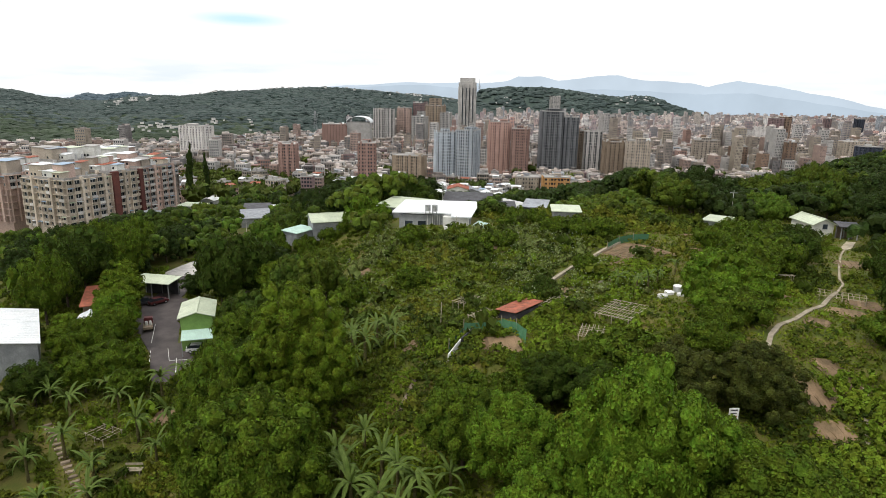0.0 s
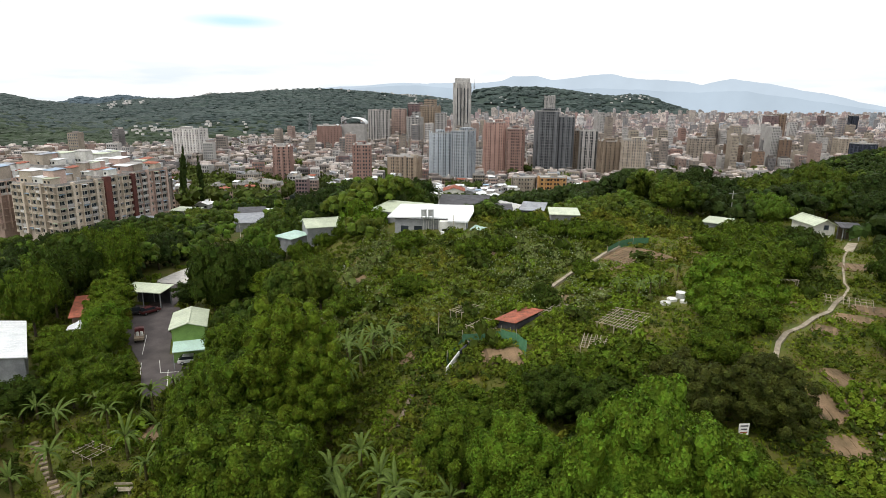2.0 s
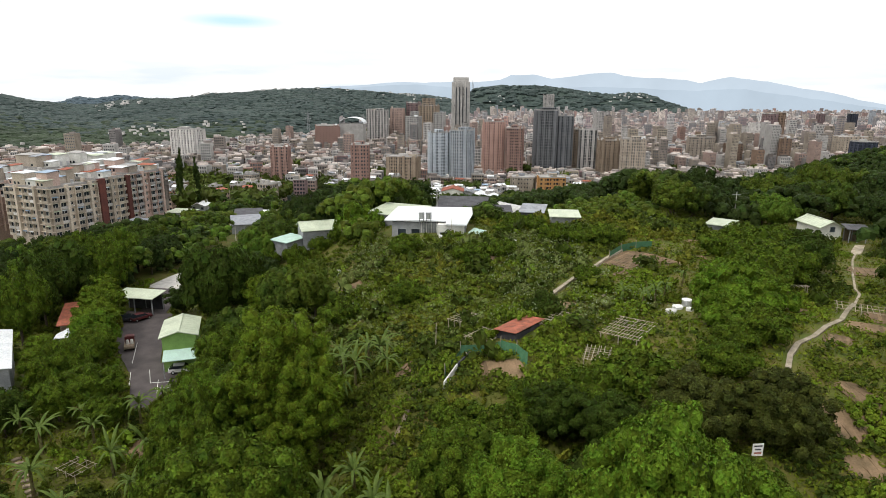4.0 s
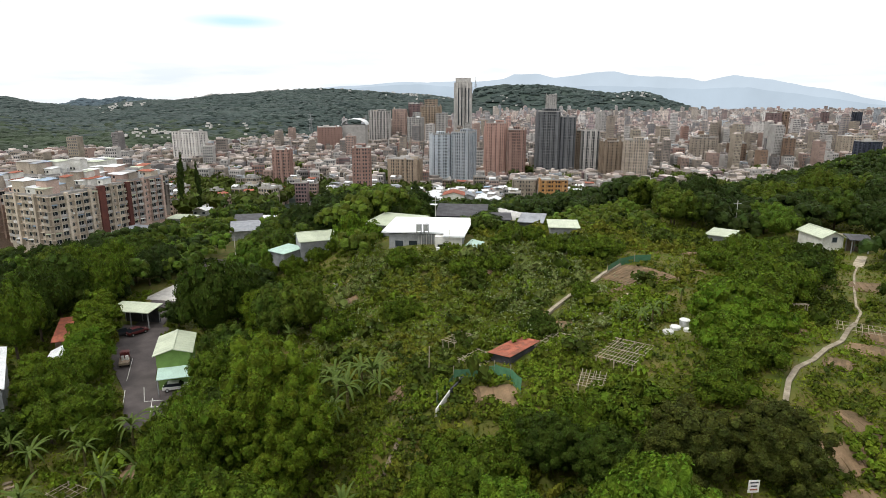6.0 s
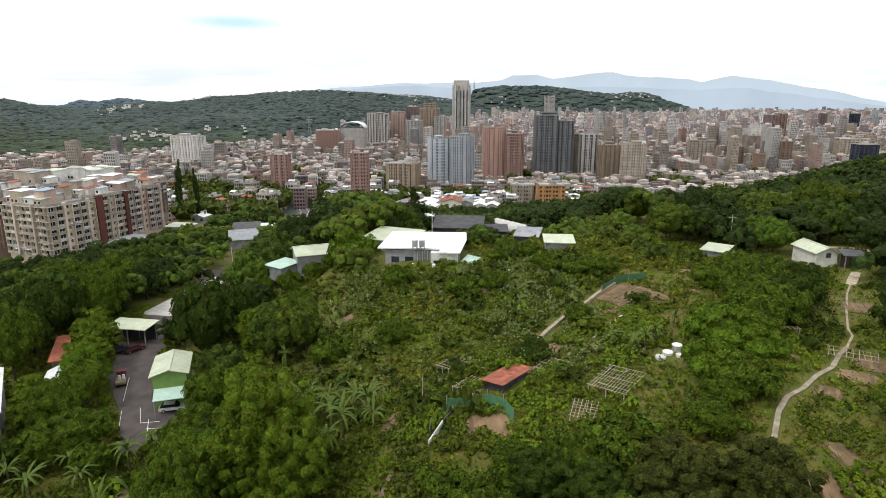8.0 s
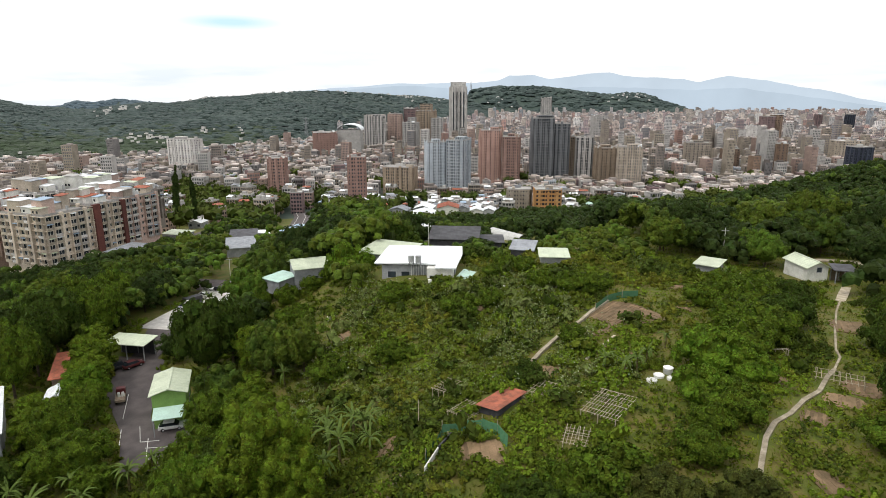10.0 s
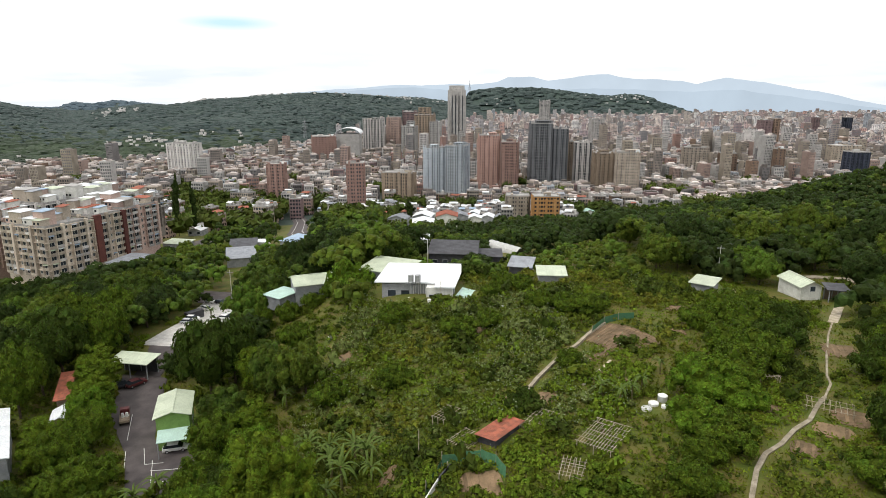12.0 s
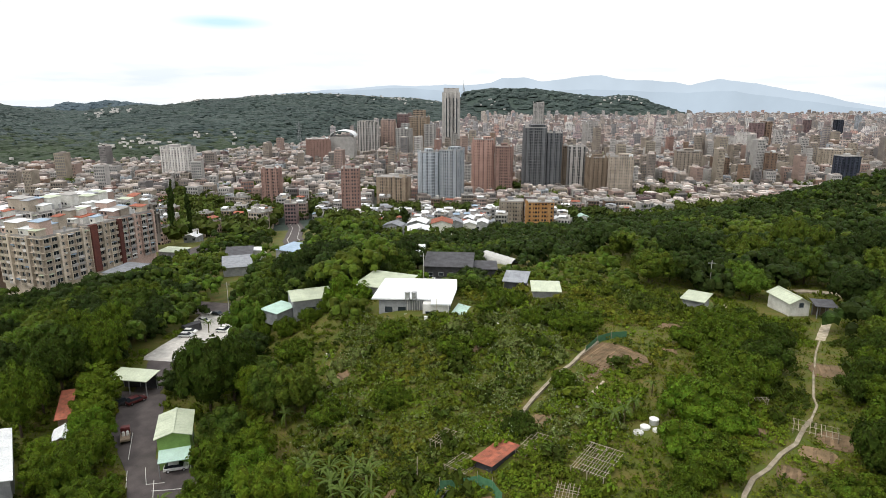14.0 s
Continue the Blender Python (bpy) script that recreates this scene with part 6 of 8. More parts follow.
def bed(label, cx, cy, w, d, rz, rows, h=0.13):
    """A vegetable bed: ridges of bare earth, each one its own."""
    b = thing("soil_bed", label, "vegetable bed", pose(cx, cy, ground_z(cx, cy), 0, 0, rz), "vegetable beds")
    c, s = math.cos(radians(rz)), math.sin(radians(rz))
    z0 = ground_z(cx, cy)

    def gz(x, y):
        return ground_z(cx + x * c - y * s, cy + x * s + y * c) - z0

    for k in range(rows):
        bm = bmesh.new()
        x0 = -w / 2 + w * (k + 0.12) / rows
        x1 = -w / 2 + w * (k + 0.88) / rows
        n = max(3, int(d / 0.6))
        ring = []
        for i in range(n + 1):
            y = -d / 2 + d * i / n
            j = 0.13 * noise.noise((cx + k * 3.1, y * 1.1, 0))
            za, zb = gz(x0, y), gz(x1, y)
            m0 = (x1 - x0) * 0.22
            ring.append([bm.verts.new(p) for p in ((x0 + j, y, za - 0.2), (x0 + m0 + j, y, za + h + j), (x1 - m0 + j, y, zb + h - j), (x1 + j, y, zb - 0.2))])
        for a, e in zip(ring, ring[1:]):
            for i in range(3):
                bm.faces.new((a[i], a[i + 1], e[i + 1], e[i]))
        bm.faces.new(ring[0])
        bm.faces.new(ring[-1][::-1])
        part("soil_ridge", bm, SOIL, b)
    return b


def soil_patch(cx, cy, w, d, rz):
    """Trodden bare earth round a bed, with an uneven outline."""
    c, s = math.cos(radians(rz)), math.sin(radians(rz))
    pts = []
    for i in range(14):
        a = 6.2832 * i / 14
        k = 1.0 + 0.22 * noise.noise((cx + math.cos(a) * 1.7, cy + math.sin(a) * 1.7, 2))
        e = max(abs(math.cos(a)), abs(math.sin(a)))
        lx, ly = (w / 2 + 0.2) * math.cos(a) / e ** 0.8 * k, (d / 2 + 0.2) * math.sin(a) / e ** 0.8 * k
        pts.append((cx + lx * c - ly * s, cy + lx * s + ly * c))
    patch("soil_patch", pts, SOIL, "bare brown earth round a vegetable bed", 0.1, "soil", 1.2)


BEDS = [(16.8, 83.0, 5.0, 7.6, -38, 5), (20.2, 83.0, 2.2, 7.6, 38, 3), (0.8, 51.0, 3.6, 2.6, 10, 4), (44.3, 80.0, 3.6, 4.6, -20, 4), (36.6, 62.4, 3.0, 3.2, -25, 4), (33.6, 59.6, 3.0, 2.4, -25, 4),
        (-1.3, 87.0, 3.4, 2.2, -10, 3), (29.5, 56.2, 2.0, 2.2, -30, 3), (-7.9, 54.2, 1.4, 3.2, -12, 2), (28.6, 95.0, 3.5, 2.0, 10, 3), (15.4, 77.5, 1.0, 5.5, -42, 1), (19.0, 78.5, 4.2, 0.9, 25, 1), (33.0, 91.0, 2.6, 1.8, 20, 2), (24.5, 44.5, 2.6, 3.0, 0, 1), (23.8, 40.5, 2.4, 2.0, 5, 1), (27.0, 47.0, 1.6, 4.0, 25, 1), (29.0, 64.0, 2.4, 2.0, 0, 2), (2.0, 65.5, 2.4, 1.4, 20, 1), (-34.5, 54.5, 2.4, 3.5, 10, 2), (-20.5, 84.0, 2.4, 2.4, 30, 1), (25.5, 84.5, 2.5, 1.6, -12, 2), (7.0, 66.0, 2.0, 2.6, -28, 2)]
for cx, cy, w, d, rz, rows in BEDS:
    soil_patch(cx, cy, w, d, rz)
    bed("bare brown earth bed with ridges", cx, cy, w * 0.94, d * 0.94, rz, max(rows, int(w / 0.62)))

# ---- vegetation ----
def unit(v):
    return v / np.maximum(1e-6, np.linalg.norm(v, axis=1, keepdims=True))


def leaves(r, pos, nrm, size, aspect=0.55):
    """Diamond-shaped leaf blades at pos, facing nrm."""
    n = len(pos)
    t = unit(np.cross(nrm, r.normal(size=(n, 3))))
    b = np.cross(nrm, t)
    L = (size * r.uniform(0.7, 1.3, (n, 1))) * 0.5
    fold = nrm * L * 0.25
    v = np.stack([pos - t * L, pos + b * L * aspect + fold, pos + t * L, pos - b * L * aspect + fold], 1).reshape(-1, 3)
    f = np.arange(n * 4).reshape(-1, 4)
    return v, f


def clumps(r, rx, rz, k, low=-0.3, rc=(0.3, 0.45), out=(0.5, 0.92)):
    d = unit(r.normal(size=(k * 3, 3)))
    d = d[d[:, 2] > low][:k]
    f = r.uniform(*out, (len(d), 1))
    c = d * f * np.array([rx, rx, rz])
    c[:, :2] += r.normal(size=(len(d), 2)) * rx * 0.06
    return c, d, rx * r.uniform(*rc, len(d))


def quad_ball(m):
    """A ball of quads, m - 1 to the edge of each of six sides."""
    t = np.linspace(-1, 1, m)
    vs, fs = [], []
    for ax in range(3):
        for s in (-1, 1):
            b = len(vs)
            for u in t:
                for w in t:
                    p = [0, 0, 0]
                    p[ax], p[(ax + 1) % 3], p[(ax + 2) % 3] = s, u * s, w
                    vs.append(p)
            for i in range(m - 1):
                for j in range(m - 1):
                    fs.append((b + i * m + j, b + (i + 1) * m + j, b + (i + 1) * m + j + 1, b + i * m + j + 1))
    return unit(np.array(vs, float)), np.array(fs)


def crown_arrays(seed, rx, rz, k, n, leaf, low=-0.3, rc=(0.3, 0.45), up=0.35, aspect=0.74, heart=0.8, deep=0.84, jit=0.35, out=(0.5, 0.92), ball=2, core=0.0, cut=-9.0):
    """Leaves on lumps, a dented low-poly heart to each lump and one to the crown, as quads."""
    r = np.random.default_rng(seed)
    c, d, rad = clumps(r, rx, rz, k, low, rc, out)
    w = rad ** 2 / np.sum(rad ** 2)
    i = r.choice(len(c), n, p=w)
    e = unit(r.normal(size=(n, 3)) * 0.75 + d[i] * 1.0 + np.array([0, 0, up]))
    p = c[i] + e * rad[i][:, None] * r.uniform(deep, 1.12, (n, 1))
    v, f = leaves(r, p, unit(e + r.normal(size=(n, 3)) * jit), leaf, aspect)
    cube, q = quad_ball(ball)
    ang = r.uniform(0, 6.28, (len(c), 1))
    ca, sa = np.cos(ang), np.sin(ang)
    cb = np.stack([cube[None, :, 0] * ca - cube[None, :, 1] * sa, (cube[None, :, 0] * sa + cube[None, :, 1] * ca) * 0.8 - cube[None, :, 2] * 0.6, cube[None, :, 2] * 0.8 + (cube[None, :, 0] * sa + cube[None, :, 1] * ca) * 0.6], 2)
    cb = cb * (1 + 0.14 * np.sin(cb[:, :, 0] * 4.1 + ang) * np.sin(cb[:, :, 1] * 3.7 - ang) + 0.1 * np.sin(cb[:, :, 2] * 5.3 + 2 * ang))[:, :, None]
    hv = (cb * (rad * heart)[:, None, None] + c[:, None]).reshape(-1, 3)
    hf = (q[None] + (np.arange(len(c)) * len(cube))[:, None, None]).reshape(-1, 4)
    # the undersides and the sides turned inwards are never seen
    mid = cb.reshape(-1, 3)[hf].mean(1)
    dd = np.repeat(d, len(q), 0)
    hf = hf[(mid[:, 2] > cut) & (np.sum(mid * dd, 1) > (-0.45 if cut > -2 else -9))]
    V, F = [v, hv], [f, hf + len(v)]
    if core:
        b, bq = quad_ball(5)
        V.append(b * np.array([rx, rx, rz]) * core)
        F.append(bq + len(v) + len(hv))
        m = n // 4
        e = unit(r.normal(size=(m, 3)) + np.array([0, 0, 0.4]))
        lv, lf = leaves(r, e * np.array([rx, rx, rz]) * core * r.uniform(1.0, 1.12, (m, 1)), unit(e + r.normal(size=(m, 3)) * 0.5), leaf * 1.25, aspect)
        V.append(lv)
        F.append(lf + len(v) + len(hv) + len(b))
    return np.vstack(V), np.vstack(F), c


def trunk_mesh(seed, h, r0, tips):
    rr = random.Random(seed)
    bm = bmesh.new()
    bar(bm, (0, 0, -3.6), (rr.uniform(-0.2, 0.2), rr.uniform(-0.2, 0.2), h * 0.75), r0, 7, r0 * 0.6)
    for c in tips:
        z = h * rr.uniform(0.4, 0.75)
        bar(bm, (0, 0, z), (c[0] * 0.8, c[1] * 0.8, max(z + 0.5, h + c[2] * 0.6)), r0 * 0.45, 5, r0 * 0.12)
    return mesh_of(bm, "trunk", BARK)


TREES = {}


def tree_kind(key, label, leafmat, seed, rx, rz, trunk, k, n, leaf, **kw):
    e = thing("tree", label, "tree", pose(0, 0, -500), "trees")
    v, f, c = crown_arrays(seed, rx, rz, k, n, leaf, **kw)
    v[:, 2] += trunk
    part("trunk", trunk_mesh(seed, trunk, 0.05 + rx * 0.055, c[: min(6, len(c))]), None, e)
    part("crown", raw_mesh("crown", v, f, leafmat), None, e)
    TREES[key] = (e, trunk + rz * 0.95, rx)


# near kinds: full leaf detail
tree_kind("broad", "round-crowned broadleaf tree with dense mid-green foliage", LEAF_MID, 11, 3.4, 2.7, 3.4, 76, 3600, 0.24, rc=(0.15, 0.25), out=(0.68, 1.0), core=0.7)
tree_kind("bright", "round-crowned tree with bright fresh-green foliage", LEAF_BRIGHT, 12, 3.2, 2.8, 3.2, 76, 3600, 0.23, rc=(0.15, 0.25), out=(0.68, 1.0), core=0.7)
tree_kind("dark", "broadleaf tree with dense dark-green crown", LEAF_DARK, 13, 3.2, 3.0, 3.4, 76, 3600, 0.24, rc=(0.14, 0.26), out=(0.64, 1.0), core=0.66)
tree_kind("olive", "tall bushy tree with yellowish-green feathery foliage", LEAF_OLIVE, 14, 3.3, 4.2, 4.6, 90, 4200, 0.23, low=-0.7, rc=(0.13, 0.24), out=(0.62, 1.0), core=0.66)
tree_kind("broad0", "round-crowned broadleaf tree with dense mid-green foliage", LEAF_MID, 61, 3.4, 2.9, 3.1, 130, 11500, 0.17, rc=(0.11, 0.19), out=(0.72, 1.0), low=-0.5, up=0.5, core=0.74, ball=3, cut=-0.5)
tree_kind("bright0", "round-crowned tree with bright fresh-green foliage", LEAF_BRIGHT, 62, 3.2, 2.9, 3.0, 110, 12000, 0.16, rc=(0.12, 0.2), out=(0.72, 1.0), low=-0.5, up=0.5, core=0.72, ball=3, cut=-0.5)
tree_kind("dark0", "broadleaf tree with dense dark-green crown", LEAF_DARK, 63, 3.2, 3.1, 3.0, 130, 11500, 0.16, rc=(0.11, 0.19), out=(0.7, 1.0), low=-0.6, up=0.5, core=0.72, ball=3, cut=-0.5)
tree_kind("olive0", "tall bushy tree with yellowish-green feathery foliage", LEAF_OLIVE, 64, 3.3, 4.2, 4.6, 170, 12500, 0.155, low=-0.8, rc=(0.10, 0.19), out=(0.6, 1.0), up=0.5, core=0.5, ball=3, cut=-0.5)
tree_kind("russet", "round dense tree with dark olive-brown leaves", LEAF_RUSSET, 65, 3.2, 3.1, 3.0, 130, 11500, 0.16, rc=(0.11, 0.19), out=(0.7, 1.0), low=-0.6, up=0.5, core=0.7, ball=3, cut=-0.5)
tree_kind("bush", "low spreading bush with mid-green leaves", LEAF_MID, 15, 2.2, 1.3, 0.9, 40, 2000, 0.2, low=-0.2, rc=(0.16, 0.28), out=(0.6, 1.0), core=0.66)
tree_kind("bushd", "low spreading bush with dark-green leaves", LEAF_DARK, 17, 2.2, 1.3, 0.9, 40, 2000, 0.2, low=-0.2, rc=(0.16, 0.28), out=(0.6, 1.0), core=0.66)
tree_kind("bushp", "spreading bush with pale-backed whitish leaves", LEAF_PALE, 18, 2.2, 1.5, 0.9, 40, 2200, 0.2, low=-0.2, rc=(0.16, 0.28), out=(0.6, 1.0), core=0.6)
tree_kind("bushb", "low spreading bush with bright leaves", LEAF_BRIGHT, 16, 2.2, 1.3, 0.9, 40, 2000, 0.2, low=-0.2, rc=(0.16, 0.28), out=(0.6, 1.0), core=0.66)
# further kinds: coarser leaves
tree_kind("broad2", "broadleaf tree with full mid-green crown", CANOPY["mid"], 21, 3.6, 3.0, 3.6, 52, 1500, 0.34, rc=(0.17, 0.29), out=(0.66, 1.0), core=0.7, ball=3, cut=-0.4)
tree_kind("dark2", "dark-green broadleaf tree with dense crown", CANOPY["dark"], 22, 3.5, 3.2, 3.8, 52, 1500, 0.34, rc=(0.17, 0.29), out=(0.66, 1.0), core=0.7, ball=3, cut=-0.4)
tree_kind("olive2", "yellow-green broadleaf tree with loose crown", CANOPY["olive"], 23, 3.4, 3.4, 3.8, 52, 1500, 0.33, rc=(0.15, 0.27), out=(0.6, 1.0), core=0.62, ball=3, cut=-0.4)
tree_kind("bright2", "fresh-green broadleaf tree with rounded crown", CANOPY["bright"], 24, 3.2, 2.6, 3.0, 50, 1500, 0.32, rc=(0.17, 0.29), out=(0.66, 1.0), core=0.7, ball=3, cut=-0.4)
tree_kind("conifer", "tall dark columnar conifer in the valley", CANOPY["dark"], 25, 2.0, 8.0, 8.0, 60, 1500, 0.4, low=-0.95, rc=(0.3, 0.5), core=0.6)

TREE_SPOTS = []


def tree(key, x, y, top=None, rx=None, h=None):
    """Stand a tree of a kind at x, y with its top at a height (or h tall) and a crown radius."""
    if y < 50 and key + "0" in TREES:
        key += "0"
    g = ground_z(x, y)
    tall = h if h else max(1.5, top - g)
    if rx and y < 130:
        tall = max(tall, 1.05 * rx)
    if rx and tall / TREES[key][1] < 0.8 * rx / TREES[key][2]:
        # wide and low: branching from the ground
        key = {"broad": "bush", "dark": "bushd", "bright": "bushb", "broad0": "bush", "dark0": "bushd", "bright0": "bushb"}.get(key, key)
    e, kh, kr = TREES[key]
    sz = tall / kh
    s = (rx / kr) if rx else sz
    lift = 0.0
    if sz > 1.12 * s and y < 50:
        # tall and slim: keep the crown round and let more of the stem show
        lift = min(2.6, tall - kh * 1.12 * s)
        sz = (tall - lift) / kh
    copy_thing(e, pose(x, y, g + lift, 0, 0, rng.uniform(0, 360)) @ Matrix.Diagonal((s, s, sz, 1)))
    TREE_SPOTS.append((x, y, kr * s))


# trees that stand out one by one: kind, x, y, top, crown radius
for key, x, y, top, rx in (
    ("olive", -16.6, 47.0, 7.6, 4.4), ("olive", -14.0, 45.0, 4.5, 3.0), ("bright", 7.6, 27.2, 11.2, 3.5), ("bright", 10.4, 29.0, 8.6, 2.8), ("russet", 19.2, 42.2, 6.6, 2.9), ("russet", 13.6, 42.6, 6.4, 3.1),
    ("broad", -14.6, 32.6, 5.0, 4.4), ("bright", 2.0, 32.8, 6.2, 2.9), ("dark", 4.8, 43.6, 4.6, 2.3), ("broad", -1.5, 36.5, 4.8, 2.8), ("dark", 8.2, 41.6, 4.8, 2.4),
    ("broad", 7.2, 45.6, 4.6, 2.4), ("broad", 10.0, 37.6, 5.2, 2.4), ("bright", 3.6, 26.6, 5.6, 2.6), ("broad", 13.6, 33.6, 5.4, 2.8), ("bright", -1.5, 24.5, 4.2, 2.6),
    ("bush", 0.8, 42.0, 3.0, 2.2), ("bush", 2.8, 46.0, 3.4, 2.0), ("bush", -2.2, 43.2, 2.8, 2.0), ("broad", -19.5, 37.5, 3.4, 3.2), ("broad", -22.0, 43.0, 2.8, 3.2),
    ("bright", -24.0, 48.5, 1.2, 2.8), ("broad", -27.5, 53.5, -1.0, 3.0), ("broad", -29.5, 60.5, -3.0, 2.8), ("broad", -31.0, 66.5, -2.0, 3.0), ("olive", -27.0, 68.0, -0.5, 2.4),
    ("dark", -41.0, 84.5, 3.0, 4.0), ("dark", -38.6, 88.0, 2.0, 3.6), ("olive", -33.0, 84.0, -0.5, 3.0), ("dark", -45.2, 90.0, 0.6, 3.2), ("broad", -31.0, 95.0, -1.5, 3.0),
    ("olive", -56.2, 79.2, -3.4, 3.1), ("bright", -53.2, 74.6, -4.0, 2.9), ("olive", -59.6, 86.0, -2.6, 3.2), ("olive", -58.0, 82.4, -2.8, 2.8), ("broad", -50.6, 70.2, -4.4, 2.8), ("broad", -49.4, 64.5, -3.6, 2.8), ("broad", -44.0, 60.8, -4.6, 3.0), ("broad", -46.0, 58.2, -5.0, 2.6),
    ("broad", -65.8, 77.0, 0.6, 3.6), ("dark", -67.5, 83.5, 1.4, 3.6), ("dark", -69.0, 90.0, 2.0, 4.4), ("broad", -65.5, 96.0, 0.6, 3.8), ("broad", -72.0, 100.0, 0.4, 4.0), ("broad", -70.5, 107.0, 0.0, 3.6),
    ("olive", -55.0, 68.0, -4.4, 2.6), ("olive", -53.0, 64.8, -5.0, 2.4), ("dark", -49.6, 55.0, -5.0, 2.4), ("broad", -40.2, 57.4, -6.4, 2.0), ("broad", -52.5, 47.5, -3.4, 3.4), ("dark", -47.6, 43.5, -3.6, 3.0), ("bush", -24.5, 33.0, -3.0, 2.2),
    ("broad", 28.4, 69.6, 7.6, 3.4), ("broad", 32.6, 74.0, 7.8, 3.6), ("dark", 36.4, 79.0, 7.2, 3.4), ("broad", 30.4, 79.0, 7.0, 3.2), ("broad", 34.8, 85.0, 7.0, 3.6), ("dark", 40.2, 87.0, 6.6, 3.2), ("broad", 29.4, 86.4, 6.0, 2.8), ("broad", 40.0, 93.5, 5.6, 3.2), ("dark", 41.5, 98.0, 5.0, 2.6), ("broad", 35.2, 95.5, 5.2, 3.0),
    ("bushb", 23.6, 66.0, 6.0, 3.4), ("bushb", 26.4, 63.6, 5.4, 2.4), ("bushb", 20.4, 58.6, 5.4, 2.6), ("bush", 22.4, 55.6, 6.0, 2.6), ("bush", 20.0, 53.6, 5.2, 1.8), ("broad", 18.2, 49.6, 5.0, 2.2), ("bush", 23.8, 58.8, 5.2, 1.8),
    ("dark", 44.6, 72.6, 8.0, 3.0), ("broad", 48.6, 77.0, 8.0, 3.0), ("broad", 42.0, 62.0, 8.4, 3.6), ("dark", 38.6, 57.4, 8.6, 3.2), ("dark", 42.6, 55.0, 8.0, 3.2), ("broad", 48.0, 66.0, 8.6, 3.6), ("broad", 33.5, 51.5, 5.8, 2.6), ("broad", 36.8, 48.6, 6.4, 2.8), ("dark", 52.5, 84.0, 7.6, 3.0), ("olive", 57.5, 91.0, 7.4, 2.8), ("broad", 54.4, 72.0, 9.2, 3.8), ("broad", 60.5, 84.0, 8.8, 3.6), 
    ("dark", 4.6, 63.4, 4.8, 1.7), ("bush", -3.6, 84.0, 4.6, 2.6), ("bush", 0.4, 88.6, 3.8, 2.2), ("bush", 12.0, 93.0, 4.6, 2.6), ("bush", 15.4, 91.8, 4.4, 2.4), ("bush", -14.0, 90.6, 2.6, 2.6), ("bush", 10.5, 74.4, 4.4, 1.8), ("bush", -19.0, 73.0, -0.6, 2.6), ("bush", -10.5, 72.0, 1.8, 2.2), ("bush", 8.2, 96.0, 4.0, 2.4),
    ("bush", -33.0, 110.6, -1.6, 2.2), ("bush", -37.5, 108.6, -2.6, 2.2), ("bush", -30.5, 113.0, -0.6, 1.8), ("bush", -42.0, 108.0, -3.6, 2.2), ("bright", -26.4, 110.8, 4.4, 3.6), ("bright", -23.6, 112.2, 3.4, 2.6), ("dark", -26.0, 108.4, 1.6, 2.2), ("bush", 2.2, 108.5, 3.8, 2.4), ("bush", 5.4, 106.0, 4.2, 2.2), ("bush", 0.5, 103.0, 3.6, 1.8),
    ("dark2", -3.4, 128.0, 2.0, 3.6), ("broad2", -31.0, 140.0, 4.0, 5.0), ("dark2", -36.5, 146.0, 3.8, 5.0), ("dark2", -43.0, 152.0, 2.0, 5.0), ("dark2", -26.0, 148.0, 3.2, 4.6), ("dark2", -48.0, 143.0, 1.0, 4.4), ("broad2", -50.0, 128.5, -2.0, 3.8), ("broad2", -46.5, 135.5, -1.0, 3.8), ("olive2", -53.5, 150.0, -2.0, 4.0), ("broad2", -22.0, 138.0, 2.0, 4.0), ("dark2", -18.0, 152.0, 0.0, 4.0),
    ("bushp", 31.8, 45.2, 6.0, 2.2), ("bushp", 34.2, 48.6, 6.4, 2.0), ("bushp", 30.2, 41.6, 5.4, 1.6),
    ("conifer", -152.0, 276.0, 2.0, 1.7), ("conifer", -147.0, 282.0, -3.0, 1.3), ("conifer", -45.0, 305.0, -14.0, 2.2),
    ("olive2", 58.0, 140.0, 9.0, 3.6), ("olive2", 71.0, 152.0, 10.5, 4.4), ("olive2", 75.5, 149.0, 9.5, 3.6), ("olive2", 54.5, 142.0, 8.0, 3.4), ("bright2", 63.0, 135.0, 6.0, 3.0),
):
    tree(key, x, y, top, rx)

# trees along the foot of the apartment row
for x, y, r, h in ((-156, 158, 4.2, 8), (-149, 154, 4.0, 8.5), (-142, 152, 3.8, 8), (-136, 148, 4.2, 8), (-146, 161, 3.4, 6), (-130, 150, 4.0, 8.5), (-125, 145, 3.8, 7.5), (-124, 153, 3.8, 8), (-131, 157, 3.4, 6), (-118, 150, 3.6, 8), (-119, 158, 3.4, 7), (-125, 162, 3.0, 5), (-112, 156, 3.6, 7), (-113, 164, 3.2, 6), (-108, 150, 3.6, 7), (-106, 162, 3.4, 7), (-120, 172, 2.6, 4), (-106, 171, 3.2, 6), (-104, 180, 3.2, 6), (-108, 188, 3.0, 6), (-112, 196, 2.8, 5), (-102, 192, 3.4, 6), (-109, 204, 3.0, 6), (-150, 146, 4.0, 8), (-158, 150, 4.0, 8), (-141, 141, 4.0, 8), (-132, 139, 3.8, 8), (-122, 136, 3.8, 7)):
    tree(rng.choice(("broad2", "dark2", "olive2", "broad2")), x, y, None, r, h)

